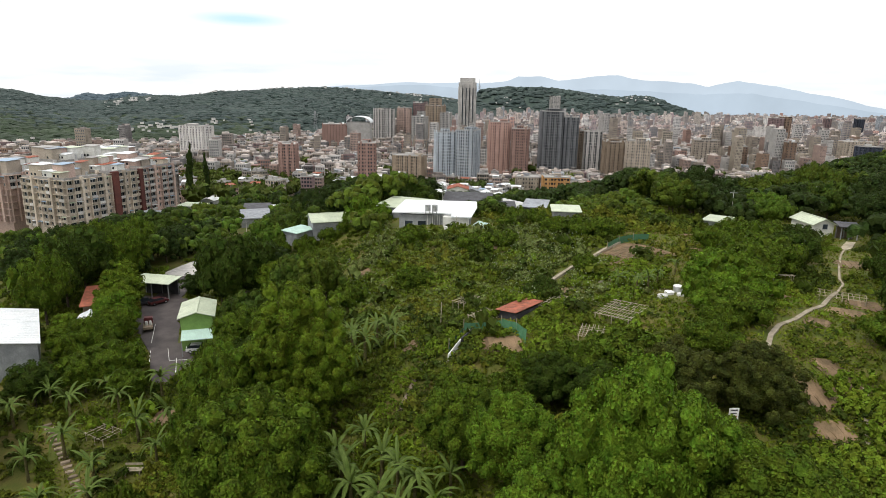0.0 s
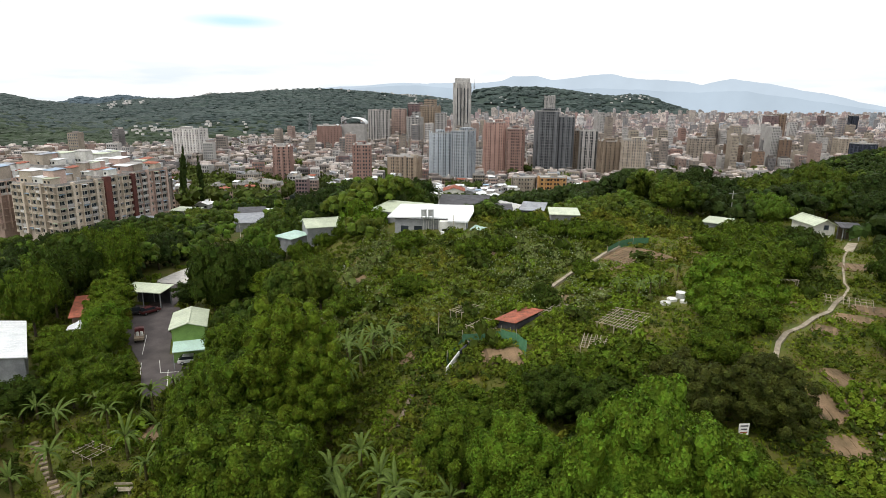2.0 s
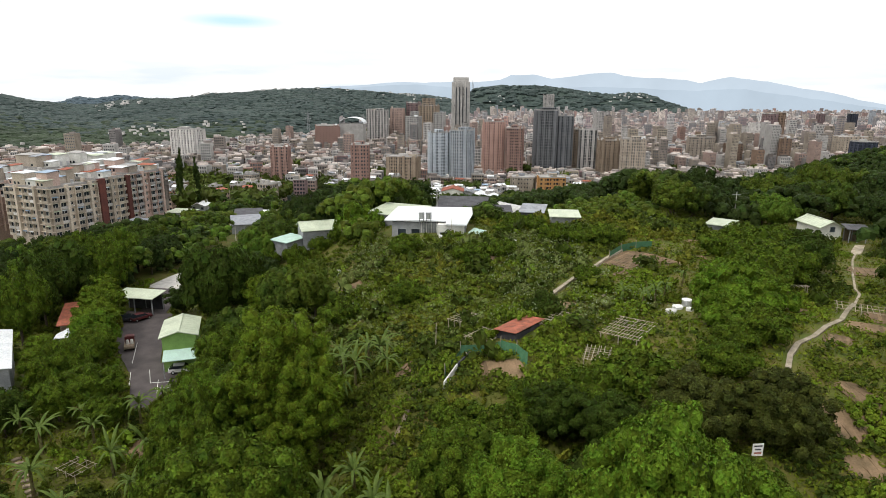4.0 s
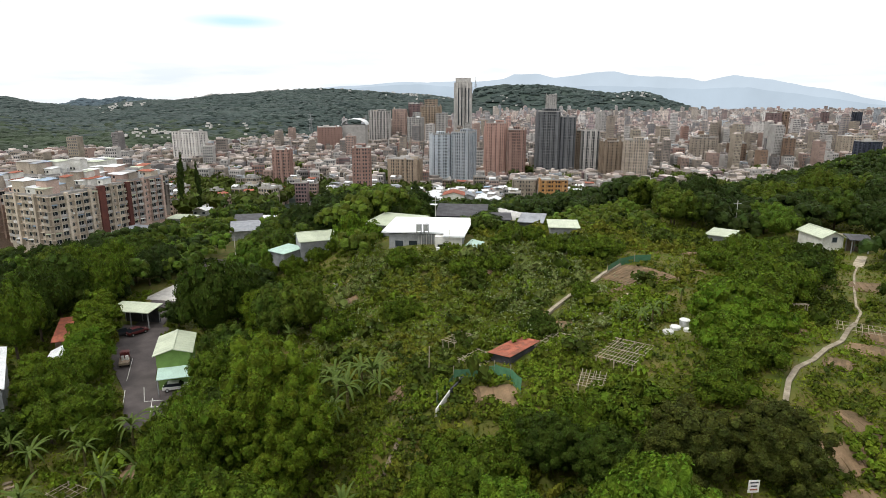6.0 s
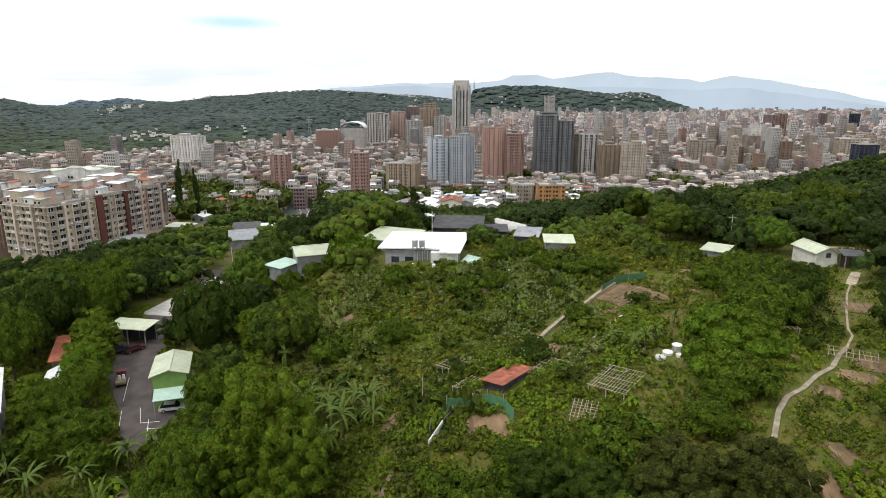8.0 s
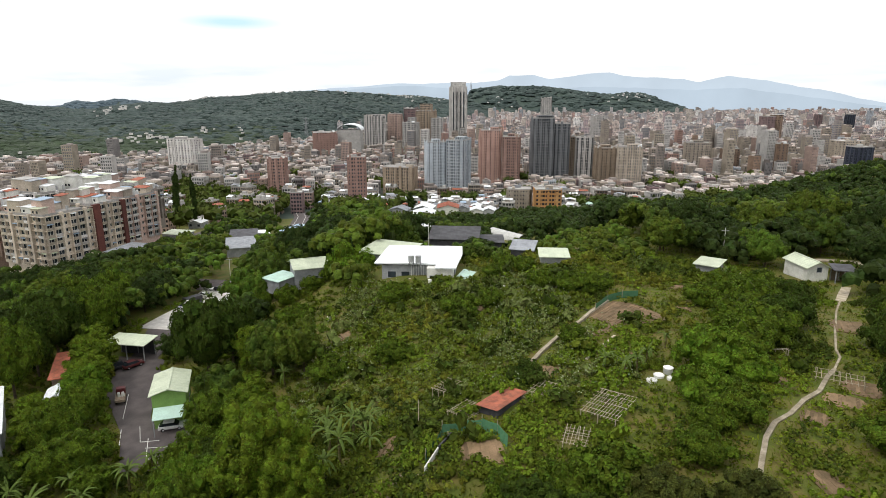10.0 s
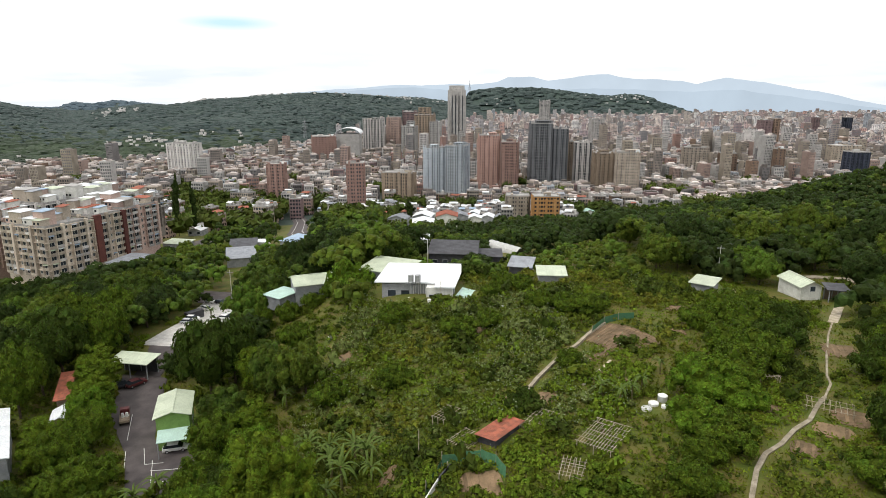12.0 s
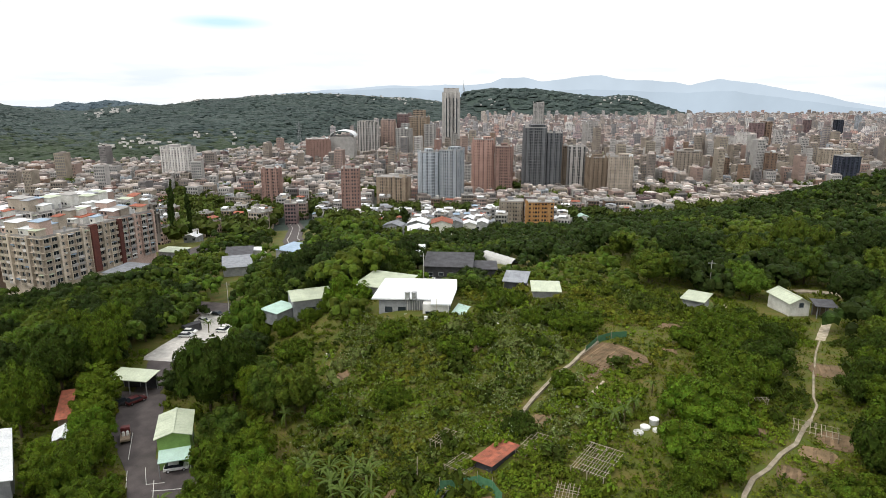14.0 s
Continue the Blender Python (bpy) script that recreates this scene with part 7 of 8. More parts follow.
KEEP = [(-41, 74.7, 4.6), (-2.1 + 4, 57.9, 2.6), (-0.6, 57.2, 1.6), (12, 57, 2.6), (8.6, 52.2, 1.4), (6.2, 60.2, 1.9), (-12.2, 107, 8.2), (-19.2, 115.2, 5.6), (-35.6, 118, 5.0), (-40.6, 114.4, 3.2), (-9.2, 142.8, 7.2), (11, 112, 3.6), (5.9, 119.8, 3.2), (37.4, 110.4, 3.2), (53, 109.6, 5.2), (57.4, 107, 3.0), (-62, 64.4, 6.5), (-61.2, 80.6, 2.4), (-62.6, 83, 2.2), (-59.6, 78, 2.2), (-57, 74.2, 1.8), (-57.8, 92.2, 4.2), (-85.5, 196, 7), (-92, 213, 6.5), (-69.5, 207, 6.5), (-112, 176, 7.5), (-117, 213, 6), (3, 163.5, 5), (18.2, 63.2, 2.0), (-22, 172, 5), (-30.6, 173.5, 3.5), (17.6, 39.4, 1.6), (-3.6, 103.5, 2.2), (-88.5, 221, 4), (-137, 176, 12), (-134, 189, 11), (-131, 202, 11.5), (-159, 182, 12), (-155, 200, 12), (-150, 219, 12), (-186, 212, 13), (-180, 236, 13), (-152, 242, 12)]
LINES = [(PATH_E, 0.9), (PATH_N, 0.7), (WALLPATH, 1.0), (MIDPATH, 0.7), (SIDEPATH, 0.6), ([(50, 93), (53, 98), (56, 103)], 1.6), ([(57, 123), (62.6, 124.3), (67, 122.5), (69.3, 117.6), (75, 113), (90, 110)], 1.6), ([(-84, 250), (-98, 290), (-123, 362)], 9.0), ([(-121, 160), (-119.5, 205), (-118, 225), (-128, 265)], 5.0), ([(-46, 52), (-36.5, 44)], 0.7), ([(-60.5, 105), (-57, 97), (-55.5, 91)], 3.0), ([(41.5, 116.5), (39, 108)], 1.0), (NETLINE, 0.5), ([(-7.4, 48.5), (-8.8, 44.4)], 0.9)]


def in_poly(x, y, p):
    c = False
    for (ax, ay), (bx, by) in zip(p, p[1:] + p[:1]):
        if (ay > y) != (by > y) and x < (bx - ax) * (y - ay) / (by - ay) + ax:
            c = not c
    return c


def seg_d(x, y, a, b):
    dx, dy = b[0] - a[0], b[1] - a[1]
    t = min(1, max(0, ((x - a[0]) * dx + (y - a[1]) * dy) / (dx * dx + dy * dy)))
    return math.hypot(x - a[0] - t * dx, y - a[1] - t * dy)


def free(x, y, pad=0.0):
    """Whether a plant may stand here, clear of walls, paths, yards and beds."""
    for a, b, r in KEEP:
        if (x - a) ** 2 + (y - b) ** 2 < (r + pad) ** 2:
            return False
    for pts, r in LINES:
        if any(seg_d(x, y, a, b) < r + pad for a, b in zip(pts, pts[1:])):
            return False
    if -95 < x < -30 and 58 < y < 175 and (in_poly(x, y, YARD) or in_poly(x, y, LOT) or in_poly(x, y, APRON)):
        return False
    for cx, cy, w, d, rz, _ in BEDS:
        dx, dy = x - cx, y - cy
        if dx * dx + dy * dy > 40:
            continue
        c, s = math.cos(radians(-rz)), math.sin(radians(-rz))
        if abs(dx * c - dy * s) < w / 2 + pad * 0.5 and abs(dx * s + dy * c) < d / 2 + pad * 0.5:
            return False
    return True


def wooded(x, y):
    """How closely trees stand at a place, 0 to 1."""
    if y < 100 and -23 + (y - 40) * 0.02 < x < 42 and y > 48:
        return 0.0
    if 34 < y < 48 and 12.5 < x < 19.5 or y < 36 and x > 14.5:
        return 0.0
    if y < 48 and (x > 19.5 or (y > 37 and -10 < x < -3)):
        return 0.0
    if y < 62 and -48 < x < -26:
        return 0.0
    if 95 <= y < 118 and -24 < x < 46:
        return 0.05
    return 1.0


# clear views from the slope down to houses and yards: place, half width, reach towards the slope
LANES = [(-9.2, 142.8, 7.0, 22), (-0.8, 144, 4, 20), (-22, 172, 5.5, 18), (-30.6, 173.5, 3.5, 14), (-20.2, 160, 4, 10), (3, 163.5, 5, 16), (-35.6, 118, 5.5, 30), (-40.6, 114.4, 4, 28), (-19.2, 115.2, 6, 8), (-62, 122, 7, 30), (-64, 140, 9, 30), (-59, 106, 5, 16), (-85.5, 196, 7, 42), (-92, 213, 6, 30), (-88.5, 221, 5, 30), (-69.5, 207, 6, 42),
         (52, 109.6, 6.0, 30), (56.4, 105.6, 4, 30), (37.4, 110.4, 3.5, 10), (5.9, 119.8, 3.5, 10), (11, 112, 3.5, 8), (-112, 176, 6, 14), (-117, 213, 6, 22), (-119, 225, 6, 30), (-30, 335, 38, 34), (-92, 270, 8, 70), (-105, 312, 8, 60), (42, 112, 3, 10), (-52, 84, 5, 18), (-44, 66, 4, 10), (-138, 300, 14, 26), (66, 122, 6, 10), (20, 345, 16, 26)]


def in_sight_lane(x, y):
    for a, b, w, reach in LANES:
        n = math.hypot(a, b)
        ux, uy = a / n, b / n
        t = (a - x) * ux + (b - y) * uy
        if -2 < t < reach and abs((x - a) * uy - (y - b) * ux) < w:
            return True
    return False


# single trees that fill the near woods
cand, tries = 0, 0
while cand < 120 and tries < 9000:
    tries += 1
    y = rng.uniform(22, 150)
    x = rng.uniform(-0.85 * y - 4, 0.80 * y + 6)
    if rng.random() > wooded(x, y):
        continue
    r = rng.uniform(2.2, 3.6) if y < 100 else rng.uniform(3.0, 4.4)
    if not free(x, y, r * 0.75) or any((x - a) ** 2 + (y - b) ** 2 < (0.62 * (r + q)) ** 2 for a, b, q in TREE_SPOTS):
        continue
    if in_sight_lane(x, y) or (y < 30 and abs(x) < 3):
        continue
    if -16 < x < 30 and 96 < y < 152:
        continue
    kind = rng.choice(("broad", "broad", "dark", "olive", "bright")) if y < 70 else rng.choice(("broad2", "broad2", "dark2", "olive2", "bright2", "dark2"))
    hgt = r * rng.uniform(1.9, 2.5) if y < 100 else r * rng.uniform(1.8, 2.3)
    if y < 48 and -26 < x < 22:
        hgt = min(hgt, max(1.8, 21.5 - 0.5 * y - ground_z(x, y)))
        if (x < -17 and y < 44) or (y > 34 and 13 < x < 18.5) or (y > 39 and -9 < x < 5) or (y < 43 and -12.5 < x < -0.5):
            continue
    tree(kind, x, y, None, r, hgt)
    cand += 1


# banana plants: each leaf a part of its own
def banana_leaf_mesh(L, wid, droop, seed):
    rr = random.Random(seed)
    bm = bmesh.new()
    rows = []
    for i in range(8):
        t = i / 7
        x = L * (t - 0.12 * t * t)
        z = L * (0.75 * t - droop * t * t)
        w = wid * (math.sin(math.pi * min(1, 0.12 + 0.88 * t)) ** 0.6) * (1 if 0 < i < 7 else 0.25)
        j = rr.uniform(0.75, 1.1)
        rows.append([bm.verts.new((x, -w * j, z - 0.3 * w)), bm.verts.new((x, 0, z)), bm.verts.new((x, w * j, z - 0.3 * w))])
    for a, b in zip(rows, rows[1:]):
        for k in range(2):
            bm.faces.new((a[k], b[k], b[k + 1], a[k + 1]))
    return mesh_of(bm, "leaf", LEAF_BANANA)


BLEAF = [banana_leaf_mesh(2.0, 0.15, 0.85, 1), banana_leaf_mesh(1.8, 0.15, 1.1, 2), banana_leaf_mesh(2.2, 0.14, 0.5, 3)]
bm = bmesh.new()
bar(bm, (0, 0, -0.3), (0, 0, 2.0), 0.17, 8, 0.10)
BSTEM = mesh_of(bm, "stem", STEM)


def banana(x, y, s, dz=0.0):
    b = thing("banana_plant", "banana plant with long arching green leaves", "banana plant", place(x, y, rng.uniform(0, 360), dz, s * 0.86, s * 1.12), "banana plants")
    part("stem", BSTEM, None, b)
    n = rng.randint(13, 17)
    for i in range(n):
        lf = part("leaf", BLEAF[i % 3], None, b)
        lf.matrix_basis = pose(0, 0, 1.9, 0, rng.uniform(-28, 22), i * 360 / n * 2.4 + rng.uniform(-20, 20)) @ Matrix.Diagonal((rng.uniform(0.8, 1.15),) * 3 + (1,))


for x, y, s in ((-8.4, 33.2, 1.96), (-6.2, 31.5, 1.89), (-4.2, 33.0, 1.74), (-9.8, 36.0, 1.89), (-7.0, 36.2, 1.81), (-4.8, 29.6, 1.74), (-2.6, 30.6, 1.59), (-7.6, 29.6, 1.81), (-11.0, 38.8, 1.74), (-3.6, 27.6, 1.59), (-5.6, 34.6, 1.74), (-9.2, 40.2, 1.59), (-5.6, 26.2, 1.67), (-2.0, 33.4, 1.45),
                (-12.6, 54.4, 1.25), (-10.6, 56.4, 1.2), (-14.4, 57.2, 1.25), (-12.4, 59.0, 1.1), (-9.4, 53.4, 1.0), (-18.2, 61.4, 1.4), (-15.6, 60.6, 1.1), (-13.4, 52.0, 1.1),
                (-40.4, 47.4, 1.3), (-35.4, 44.6, 1.2), (-43.6, 52.6, 1.3), (-34.6, 50.2, 1.25), (-39.4, 54.4, 1.1), (-31.8, 51.4, 1.2), (-46.8, 54.0, 1.2), (-42.4, 57.0, 1.1), (-30.6, 46.8, 1.1), (-37.2, 58.8, 1.2), (-33.6, 41.4, 1.25), (-42.0, 44.6, 1.2), (-29.0, 56.0, 1.1), (-48.6, 50.8, 1.2), (-37.5, 40.6, 1.2), (-36.4, 62.0, 1.1),
                (14.6, 63.6, 0.85), (16.0, 64.6, 0.8), (13.0, 65.4, 0.75), (17.4, 66.6, 0.7), (-26.0, 76.0, 1.0), (37.0, 101.0, 1.0), (-60.5, 124.0, 1.0), (20.4, 71.0, 0.7)):
    banana(x, y, s * (0.66 if s > 1.42 and y < 41 else 1.0))


# ---- joined greenery ----
def scatter(name, label, category, variants, rows, material):
    """rows: variant, x, y, z, radius scale, height scale, turn -> one joined mesh."""
    V, F, base = [], [], 0
    for k, (v, f) in enumerate(variants):
        rr = np.array([q[1:] for q in rows if q[0] == k], float)
        if not len(rr):
            continue
        c, s = np.cos(rr[:, 5])[:, None], np.sin(rr[:, 5])[:, None]
        x = v[None, :, 0] * rr[:, 3, None]
        y = v[None, :, 1] * rr[:, 3, None]
        z = v[None, :, 2] * rr[:, 4, None]
        out = np.stack([x * c - y * s + rr[:, 0, None], x * s + y * c + rr[:, 1, None], z + rr[:, 2, None]], 2).reshape(-1, 3)
        ff = (f[None] + (np.arange(len(rr)) * len(v))[:, None, None]).reshape(-1, f.shape[1]) + base
        V.append(out)
        F.append(ff)
        base += len(out)
    if V:
        return tagged(new(name, raw_mesh(name, np.vstack(V), np.vstack(F), material)), label, category, kind="stuff")


def crown_only(seed, k, n, leaf, low=0.0, rc=(0.35, 0.5), **kw):
    v, f, _ = crown_arrays(seed, 1.0, 0.8, k, n, leaf, low=low, rc=rc, **kw)
    return v, f


LUMPY = dict(low=-0.3, rc=(0.24, 0.4), out=(0.5, 0.95), ball=3, cut=-0.2, heart=0.92, core=0.0)
WOODV = [crown_only(31, 8, 34, 0.17, **LUMPY), crown_only(32, 8, 32, 0.18, **LUMPY), crown_only(33, 9, 36, 0.17, **LUMPY), crown_only(34, 14, 120, 0.12, **LUMPY), crown_only(35, 13, 110, 0.125, **LUMPY), crown_only(36, 14, 120, 0.12, **LUMPY)]
FARV = [crown_only(41, 3, 14, 0.55, rc=(0.5, 0.7)), crown_only(42, 3, 14, 0.55, rc=(0.45, 0.65))]
rows = {"a": [], "b": [], "c": [], "d": []}
n, tries = 0, 0
spots = {}
for a, b, q in TREE_SPOTS:
    spots.setdefault((int(a // 8), int(b // 8)), []).append((a, b, q))
while n < 3000 and tries < 120000:
    tries += 1
    y = 95 + 330 * rng.random() ** 1.1
    x = rng.uniform(-0.62 * y if y > 172 else -0.92 * y, 0.95 * y + 10)
    town = 400 if x > 40 else 322 if x > -45 else 296 if x > -60 else 300 if x > -118 else 165
    if y > town + max(0, x - 60) * 0.45 or (wooded(x, y) < 0.5) or not free(x, y, 2.0) or in_sight_lane(x, y):
        continue
    if x < -100 and y > 172 and x < -0.52 * y:
        continue
    r = rng.uniform(2.5, 4.4)
    key = (int(x // 8), int(y // 8))
    if any((x - a) ** 2 + (y - b) ** 2 < (0.55 * (r + q)) ** 2 for i in (-1, 0, 1) for j in (-1, 0, 1) for a, b, q in spots.get((key[0] + i, key[1] + j), ())):
        continue
    spots.setdefault(key, []).append((x, y, r))
    hgt = rng.uniform(4.0, 8.0) if x < 40 else rng.uniform(3.6, 6.6)
    if -18 < x < 30 and y < 152:
        hgt = rng.uniform(1.2, 2.8)
        r = rng.uniform(1.8, 3.0)
    elif 0.0 < x / y < 0.16 and 150 < y < 330:
        hgt = rng.uniform(2.5, 4.5)
    elif -0.2 < x / y < 0.0 and y > 150:
        if y > 238 and rng.random() < 0.75:
            continue
        hgt = rng.uniform(1.5, 3.0)
        r = min(r, 3.2)
    nn = noise.noise((x * 0.03, y * 0.03, 5)) + rng.uniform(-0.35, 0.35)
    k = ("d" if nn < 0.3 else "b" if nn > 0.52 else "a") if x > 36 or (x > -30 and y > 160) else "b" if nn > 0.22 else "d" if nn < -0.25 else "c" if rng.random() < 0.2 else "a"
    if -30 < x < 75 and y > 150 and x < 0.3 * y:
        k = "d" if nn < 0.38 else "b" if nn > 0.62 else "a"
    rows[k].append((rng.randrange(3) + (3 if y < 190 else 0), x, y, ground_z(x, y) + hgt - r * 0.55, r, r * rng.uniform(0.8, 1.1), rng.uniform(0, 6.28)))
    # skirts of lower foliage close the wood below the crowns
    rows["d"].append((rng.randrange(3), x + rng.uniform(-1, 1), y - 1.0, ground_z(x, y) + hgt * 0.25, r * 0.9, hgt * 0.5, rng.uniform(0, 6.28))) if rng.random() < 0.35 else None
    n += 1
for k, mt, nm in (("a", CANOPY["mid"], "mid-green"), ("b", CANOPY["olive"], "yellow-green"), ("c", CANOPY["bright"], "bright green"), ("d", CANOPY["dark"], "dark green")):
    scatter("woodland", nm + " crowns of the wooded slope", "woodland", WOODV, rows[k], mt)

# street trees and small parks between the houses
rows = []
for a, b, r in PARKS:
    for _ in range(int(r * 1.3)):
        t, q = rng.uniform(0, 6.28), r * math.sqrt(rng.random())
        x, y = a + q * math.cos(t), b + q * math.sin(t)
        s = rng.uniform(3, 5)
        rows.append((rng.randrange(3), x, y, ground_z(x, y) + rng.uniform(3, 7), s, s, rng.uniform(0, 6)))
for _ in range(620):
    y = rng.uniform(280, 1200)
    x = rng.uniform(-0.85 * y, 0.7 * y) if rng.random() < 0.6 else rng.uniform(-0.85, -0.2) * y
    if ground_z(x, y) > -36:
        continue
    s = rng.uniform(3, 5.5)
    rows.append((rng.randrange(3), x, y, ground_z(x, y) + rng.uniform(2, 8), s, s, rng.uniform(0, 6)))
for _ in range(110):
    y = rng.uniform(228, 345)
    x = y * rng.uniform(-0.2, -0.04)
    s = rng.uniform(1.6, 2.8)
    rows.append((rng.randrange(3), x, y, ground_z(x, y) + rng.uniform(0.5, 2), s, s, rng.uniform(0, 6)))
for _ in range(130):
    y = rng.uniform(255, 345)
    x = rng.uniform(-150, -50)
    if not free(x, y, 2):
        continue
    s = rng.uniform(3.5, 6)
    rows.append((rng.randrange(3), x, y, ground_z(x, y) + rng.uniform(2, 7), s, s, rng.uniform(0, 6)))
for _ in range(300):
    y = rng.uniform(290, 440)
    x = y * rng.uniform(-0.57, -0.31)
    if not free(x, y, 2) or any(math.hypot(x - a, y - b) < r + 3 for a, b, r in taken) or in_sight_lane(x, y):
        continue
    s = rng.uniform(3.2, 6)
    rows.append((rng.randrange(3), x, y, ground_z(x, y) + rng.uniform(2, 6), s, s, rng.uniform(0, 6)))
scatter("street_trees", "street trees and park trees among the town blocks", "trees", [FARV[0], FARV[1], FARV[0]], rows, LEAF_FAR)

# forest on the far hills
def canopy_lump(seed):
    """A rounded, dented lump of far-off canopy."""
    r = np.random.default_rng(seed)
    v, q = quad_ball(3)
    v = v * (1 + 0.22 * np.sin(v @ r.normal(size=(3, 1)) * 3.0) + 0.12 * np.sin(v @ r.normal(size=(3, 1)) * 6.0))
    v[:, :2] *= 1.1
    return v, q[v[q].mean(1)[:, 2] > -0.3]


HILLV = [canopy_lump(81), canopy_lump(82), canopy_lump(83)]
rows, near, rear = [], [], []
tries = 0
while len(rows) + len(near) + len(rear) < 13500 and tries < 80000:
    tries += 1
    y = 490 + 3100 * rng.random() ** 1.5
    s = rng.uniform(-0.98, 0.30)
    x = s * y
    g = ground_z(x, y)
    if g < -37.6:
        continue
    r = (3.6 + y * 0.0034 + max(0, y - 1800) * 0.003) * rng.uniform(0.6, 1.3)
    # lumps sort by distance: plain green, then two haze-tinted materials
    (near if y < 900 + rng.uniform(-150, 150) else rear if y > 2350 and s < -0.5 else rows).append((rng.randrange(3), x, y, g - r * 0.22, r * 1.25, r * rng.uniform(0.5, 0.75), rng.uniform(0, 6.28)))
scatter("hill_forest", "forest on the farthest hills with blue haze in its colour", "forest", HILLV, rear, HILL_HAZE)
scatter("hill_forest", "dark green forest covering the distant hills, blue haze tinted in", "forest", HILLV, rows, LEAF_HILL_HAZE)
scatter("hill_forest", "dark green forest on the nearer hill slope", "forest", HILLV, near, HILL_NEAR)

# shrubs and crops of the plots
SOFT = dict(low=-0.1, rc=(0.3, 0.45), out=(0.4, 0.8), heart=0.85, cut=-0.3)
SHRUB = [crown_only(51, 5, 44, 0.29, **SOFT), crown_only(52, 5, 40, 0.31, **SOFT), crown_only(53, 6, 46, 0.27, **SOFT)]
srow = {"a": [], "b": [], "c": [], "d": [], "e": []}
for _ in range(26000):
    if sum(len(v) for v in srow.values()) > 4900:
        break
    y = 26 + 117 * rng.random()
    x = rng.uniform(-0.95 * y - 4, 0.72 * y)
    if wooded(x, y) > 0.5 and y > (108 if x < -20 else 78) and not (y > 84 and in_sight_lane(x, y)):
        continue
    if not free(x, y, 0.35):
        continue
    n1 = noise.noise((x * 0.06, y * 0.06, 1))
    n2 = noise.noise((x * 0.16, y * 0.16, 9))
    # open, grassy strips stay low
    open_strip = (x > 13 and y < 92 and n2 > -0.2) or (x > 19 and y < 52)
    if open_strip and rng.random() < 0.62:
        continue
    r = rng.uniform(0.4, 0.95) * (1.2 if y > 70 else 1.0) * (0.7 if open_strip else 1.0)
    if rng.random() < 0.1 and not open_strip and y > 50:
        r *= 1.8
    k = "d" if r > 1.2 and rng.random() < 0.6 else "e" if (n1 < -0.1 and 62 < y < 112 and -22 < x < 22 and rng.random() < 0.55) else "b" if n1 > 0.22 else "c" if n2 > 0.25 else "d" if n2 < -0.3 else "a"
    srow[k].append((rng.randrange(3), x, y, ground_z(x, y) + r * 0.25, r, r * rng.uniform(0.7, 1.3), rng.uniform(0, 6.28)))
for k, mt, lab in (("a", SHRUB_A, "mid-green shrubs and crops filling the plots"), ("b", SHRUB_B, "yellow-green weeds and shrubs in the plots"), ("c", LEAF_CROP, "fresh green crops in the plots"), ("d", SHRUB_D, "dark green shrubs in the plots"), ("e", LEAF_PALE, "shrubs with pale-backed leaves in the plots")):
    scatter("shrubs", lab, "shrubs", SHRUB, srow[k], mt)

# pale leaf backs flashing among the shrubs
r2 = np.random.default_rng(5)
pts = []
while len(pts) < 1900:
    y, x = r2.uniform(58, 112), r2.uniform(-24, 26)
    if noise.noise((x * 0.06, y * 0.06, 1)) < -0.02 and free(x, y, 0.2):
        pts.append((x, y, ground_z(x, y) + r2.uniform(0.7, 1.5)))
pts = np.array(pts)
v, f = leaves(r2, pts, unit(r2.normal(size=pts.shape) + np.array([0, -0.3, 0.9])), 0.21)
tagged(new("pale_leaves", raw_mesh("pale_leaves", v, f, BLOSSOM)), "pale undersides of leaves among the shrubs", "leaves", kind="stuff")

# low crops in rows on the open strips, and grass
CROP = [crown_only(61, 3, 34, 0.5, low=0.0), crown_only(62, 3, 30, 0.55, low=0.0)]
crow = []
for cx, cy, w, d, rz, gap in ((-8.1, 46.5, 2.0, 5.3, -19, 0.36), (-4.4, 51.5, 3.4, 4.6, -12, 0.6), (2.0, 62.5, 5.0, 5.0, -36, 0.7), (6.8, 59.6, 2.4, 4.6, -28, 0.5), (13.0, 62.5, 4.0, 6.0, -28, 0.7), (16.0, 70.0, 5.0, 8.0, -38, 0.7), (10.5, 70.0, 3.4, 7.0, -30, 0.6), (27.5, 43.0, 5.0, 7.0, 10, 0.7), (24.0, 36.0, 6.0, 6.0, 0, 0.7), (30.5, 66.0, 4.0, 3.0, 0, 0.6), (46.5, 90.0, 2.4, 3.0, -25, 0.6), (12.0, 57.0, 3.6, 5.0, -30, 0.6), (-0.6, 57.2, 2.4, 2.6, -36, 0.6)):
    c, s = math.cos(radians(rz)), math.sin(radians(rz))
    for i in range(int(w / gap)):
        for j in range(int(d / gap)):
            lx, ly = -w / 2 + gap * (i + 0.5) + rng.uniform(-0.1, 0.1), -d / 2 + gap * (j + 0.5) + rng.uniform(-0.15, 0.15)
            x, y = cx + lx * c - ly * s, cy + lx * s + ly * c
            if rng.random() < 0.15:
                continue
            q = gap * rng.uniform(0.65, 0.95)
            crow.append((rng.randrange(2), x, y, ground_z(x, y) + 0.22, q, q * 1.1, rng.uniform(0, 6.28)))
scatter("crop_rows", "rows of low leafy vegetables in garden plots", "vegetables", CROP, crow, LEAF_CROP)
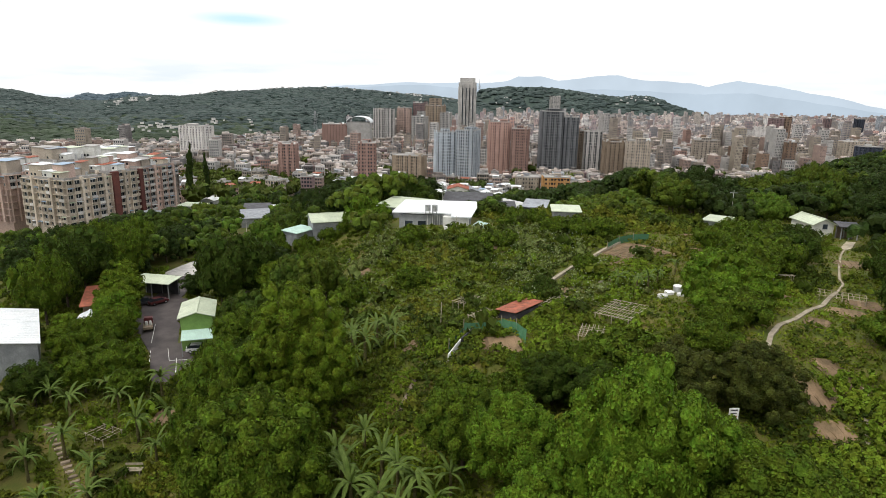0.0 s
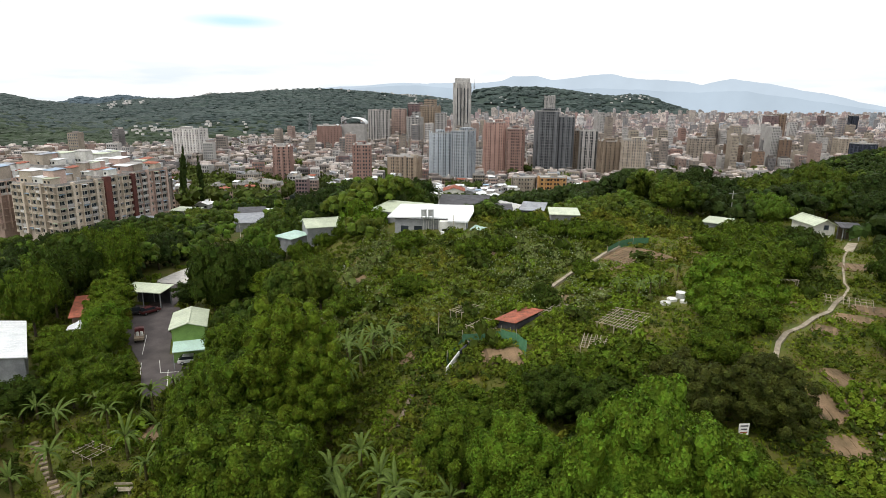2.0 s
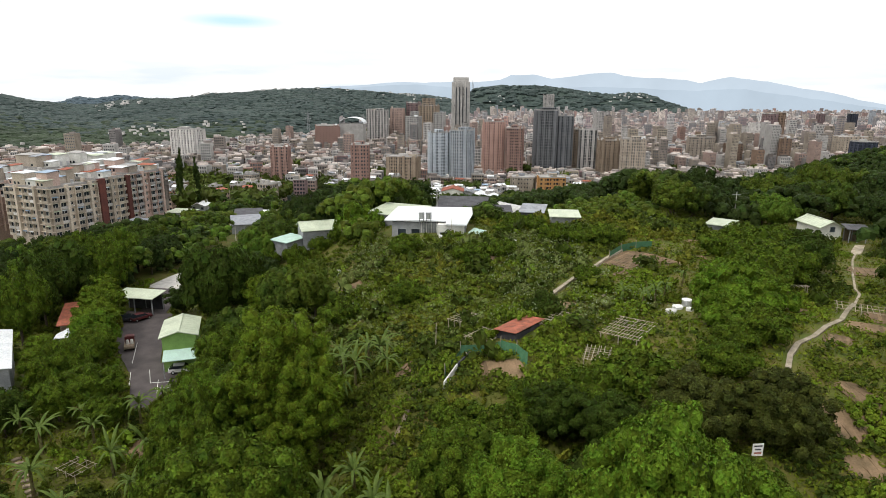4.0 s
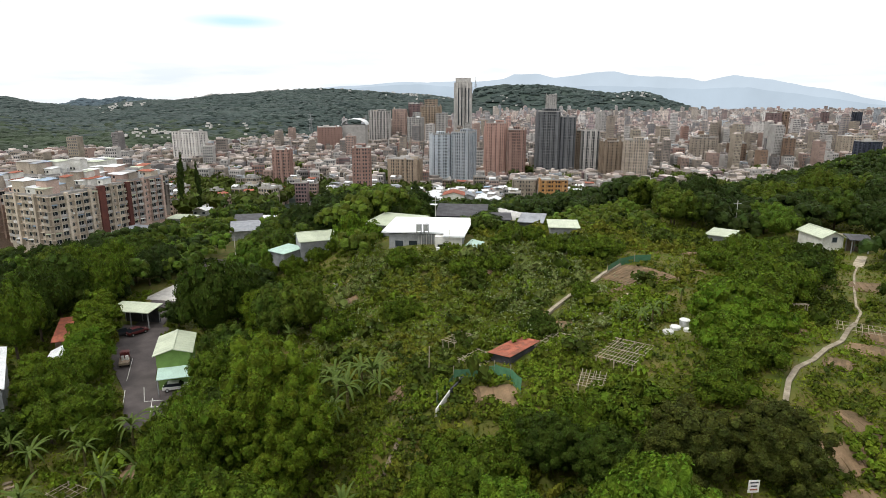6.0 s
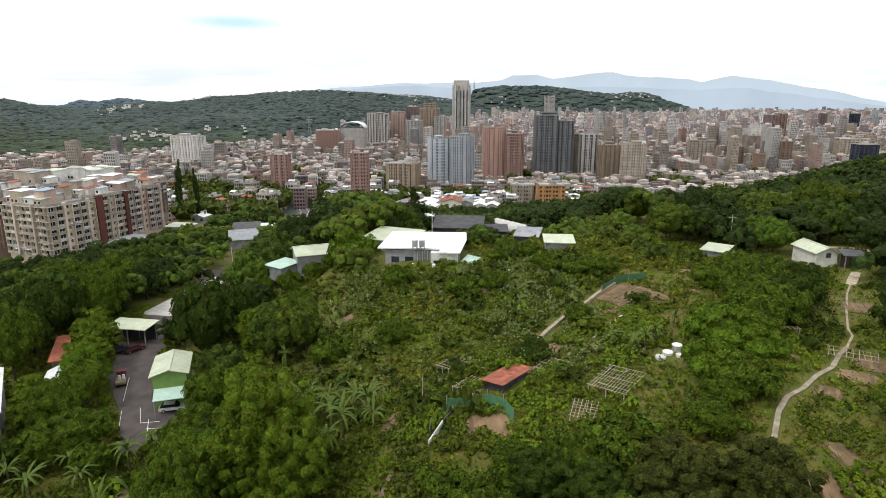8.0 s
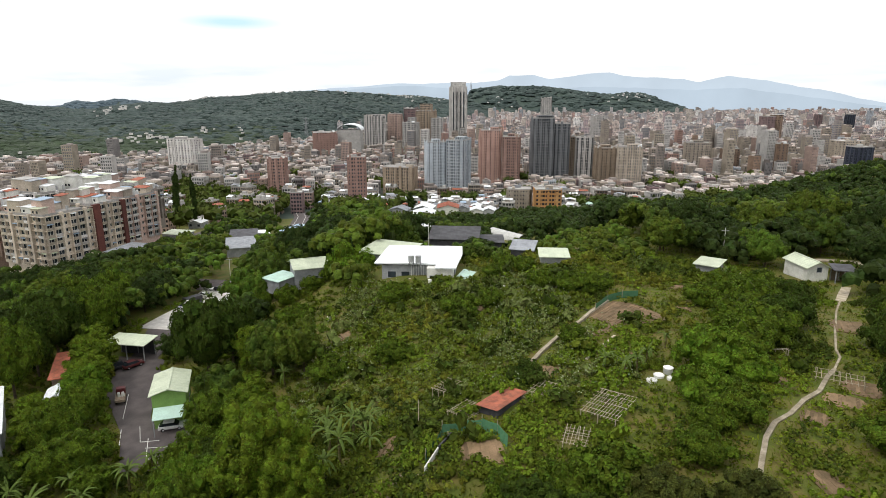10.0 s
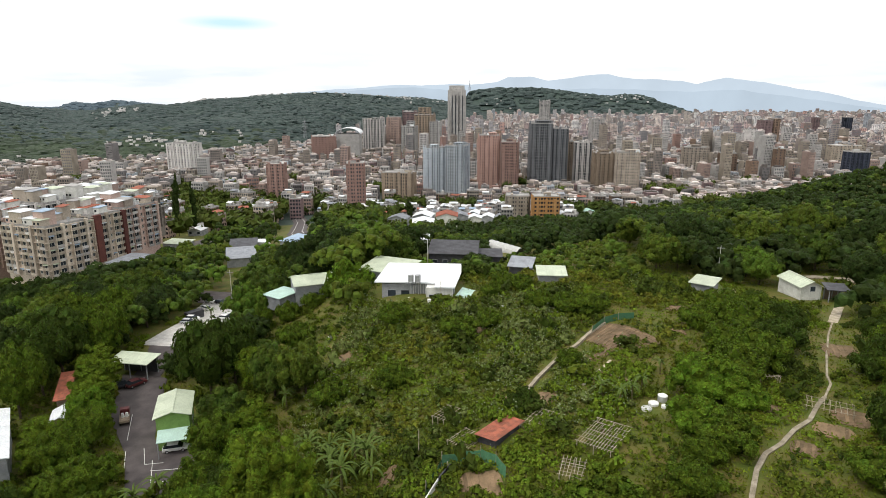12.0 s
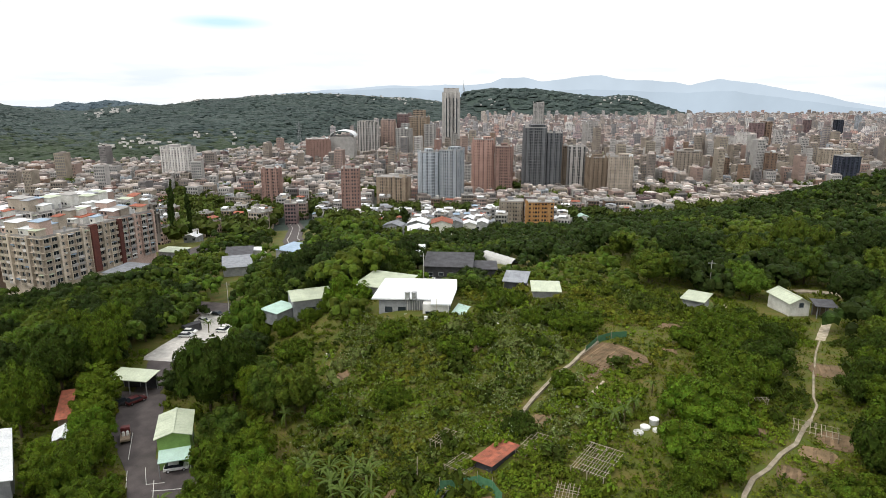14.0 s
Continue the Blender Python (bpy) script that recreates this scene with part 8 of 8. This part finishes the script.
# low leafy weeds and seedlings close the ground between the shrubs
WEED = [crown_only(71, 3, 15, 0.42, low=0.1, rc=(0.4, 0.55), heart=0.7, cut=-0.1), crown_only(72, 3, 13, 0.46, low=0.1, rc=(0.4, 0.55), heart=0.7, cut=-0.1)]
wrow = {"a": [], "b": [], "d": [], "e": []}
for _ in range(60000):
    if sum(len(v) for v in wrow.values()) > 8000:
        break
    y = 30 + 88 * rng.random() ** 0.9
    x = rng.uniform(-0.62 * y - 2, 0.66 * y)
    if wooded(x, y) > 0.5 or not free(x, y, 0.15):
        continue
    nn = noise.noise((x * 0.09, y * 0.09, 4)) + rng.uniform(-0.2, 0.2)
    if x > 12 and y < 95 and noise.noise((x * 0.16, y * 0.16, 9)) > -0.12 and rng.random() < 0.8:
        continue
    q = rng.uniform(0.35, 0.7)
    wrow["e" if 60 < y < 112 and -24 < x < 12 and rng.random() < 0.4 else "b" if nn > 0.2 else "d" if nn < -0.2 else "a"].append((rng.randrange(2), x, y, ground_z(x, y) + 0.08, q, q * rng.uniform(0.6, 1.1), rng.uniform(0, 6.28)))
for k, mt, lab in (("a", SHRUB_A, "low mid-green weeds between the plots"), ("b", LEAF_CROP, "fresh green seedlings and weeds"), ("d", SHRUB_D, "low dark green weeds between the plots"), ("e", LEAF_PALE, "low weeds with pale-backed leaves")):
    scatter("weeds", lab, "weeds", WEED, wrow[k], mt)
n = 140000
y = 26 + 124 * r2.uniform(0, 1, n) ** 1.1
x = r2.uniform(-1.25, 1, n) * (y * 0.74)
keep = np.array([(wooded(a, b) < 0.5 or b < 110 or (b > 84 and in_sight_lane(a, b)) or (b > 80 and a > 20)) and free(a, b, -0.45) for a, b in zip(x, y)])
x, y = x[keep], y[keep]
z = np.array([ground_z(a, b) for a, b in zip(x, y)]) + r2.uniform(0.1, 0.35, len(x))
p = np.stack([x, y, z], 1)
v, f = leaves(r2, p, unit(r2.normal(size=p.shape) + np.array([0, -0.4, 0.8])), 0.34, 0.4)
tagged(new("grass", raw_mesh("grass", v, f, GRASS)), "rough grass and weeds between the plots", "grass", kind="stuff")
for e, _, _ in TREES.values():
    for o in (*e.children_recursive, e):
        bpy.data.objects.remove(o)
# from plan units to metres
for o in list(scene.objects):
    if o.parent is None and o.type in ("MESH", "EMPTY") and not o.name.startswith("backdrop"):
        o.matrix_basis = Matrix.Scale(UNIT, 4) @ o.matrix_basis
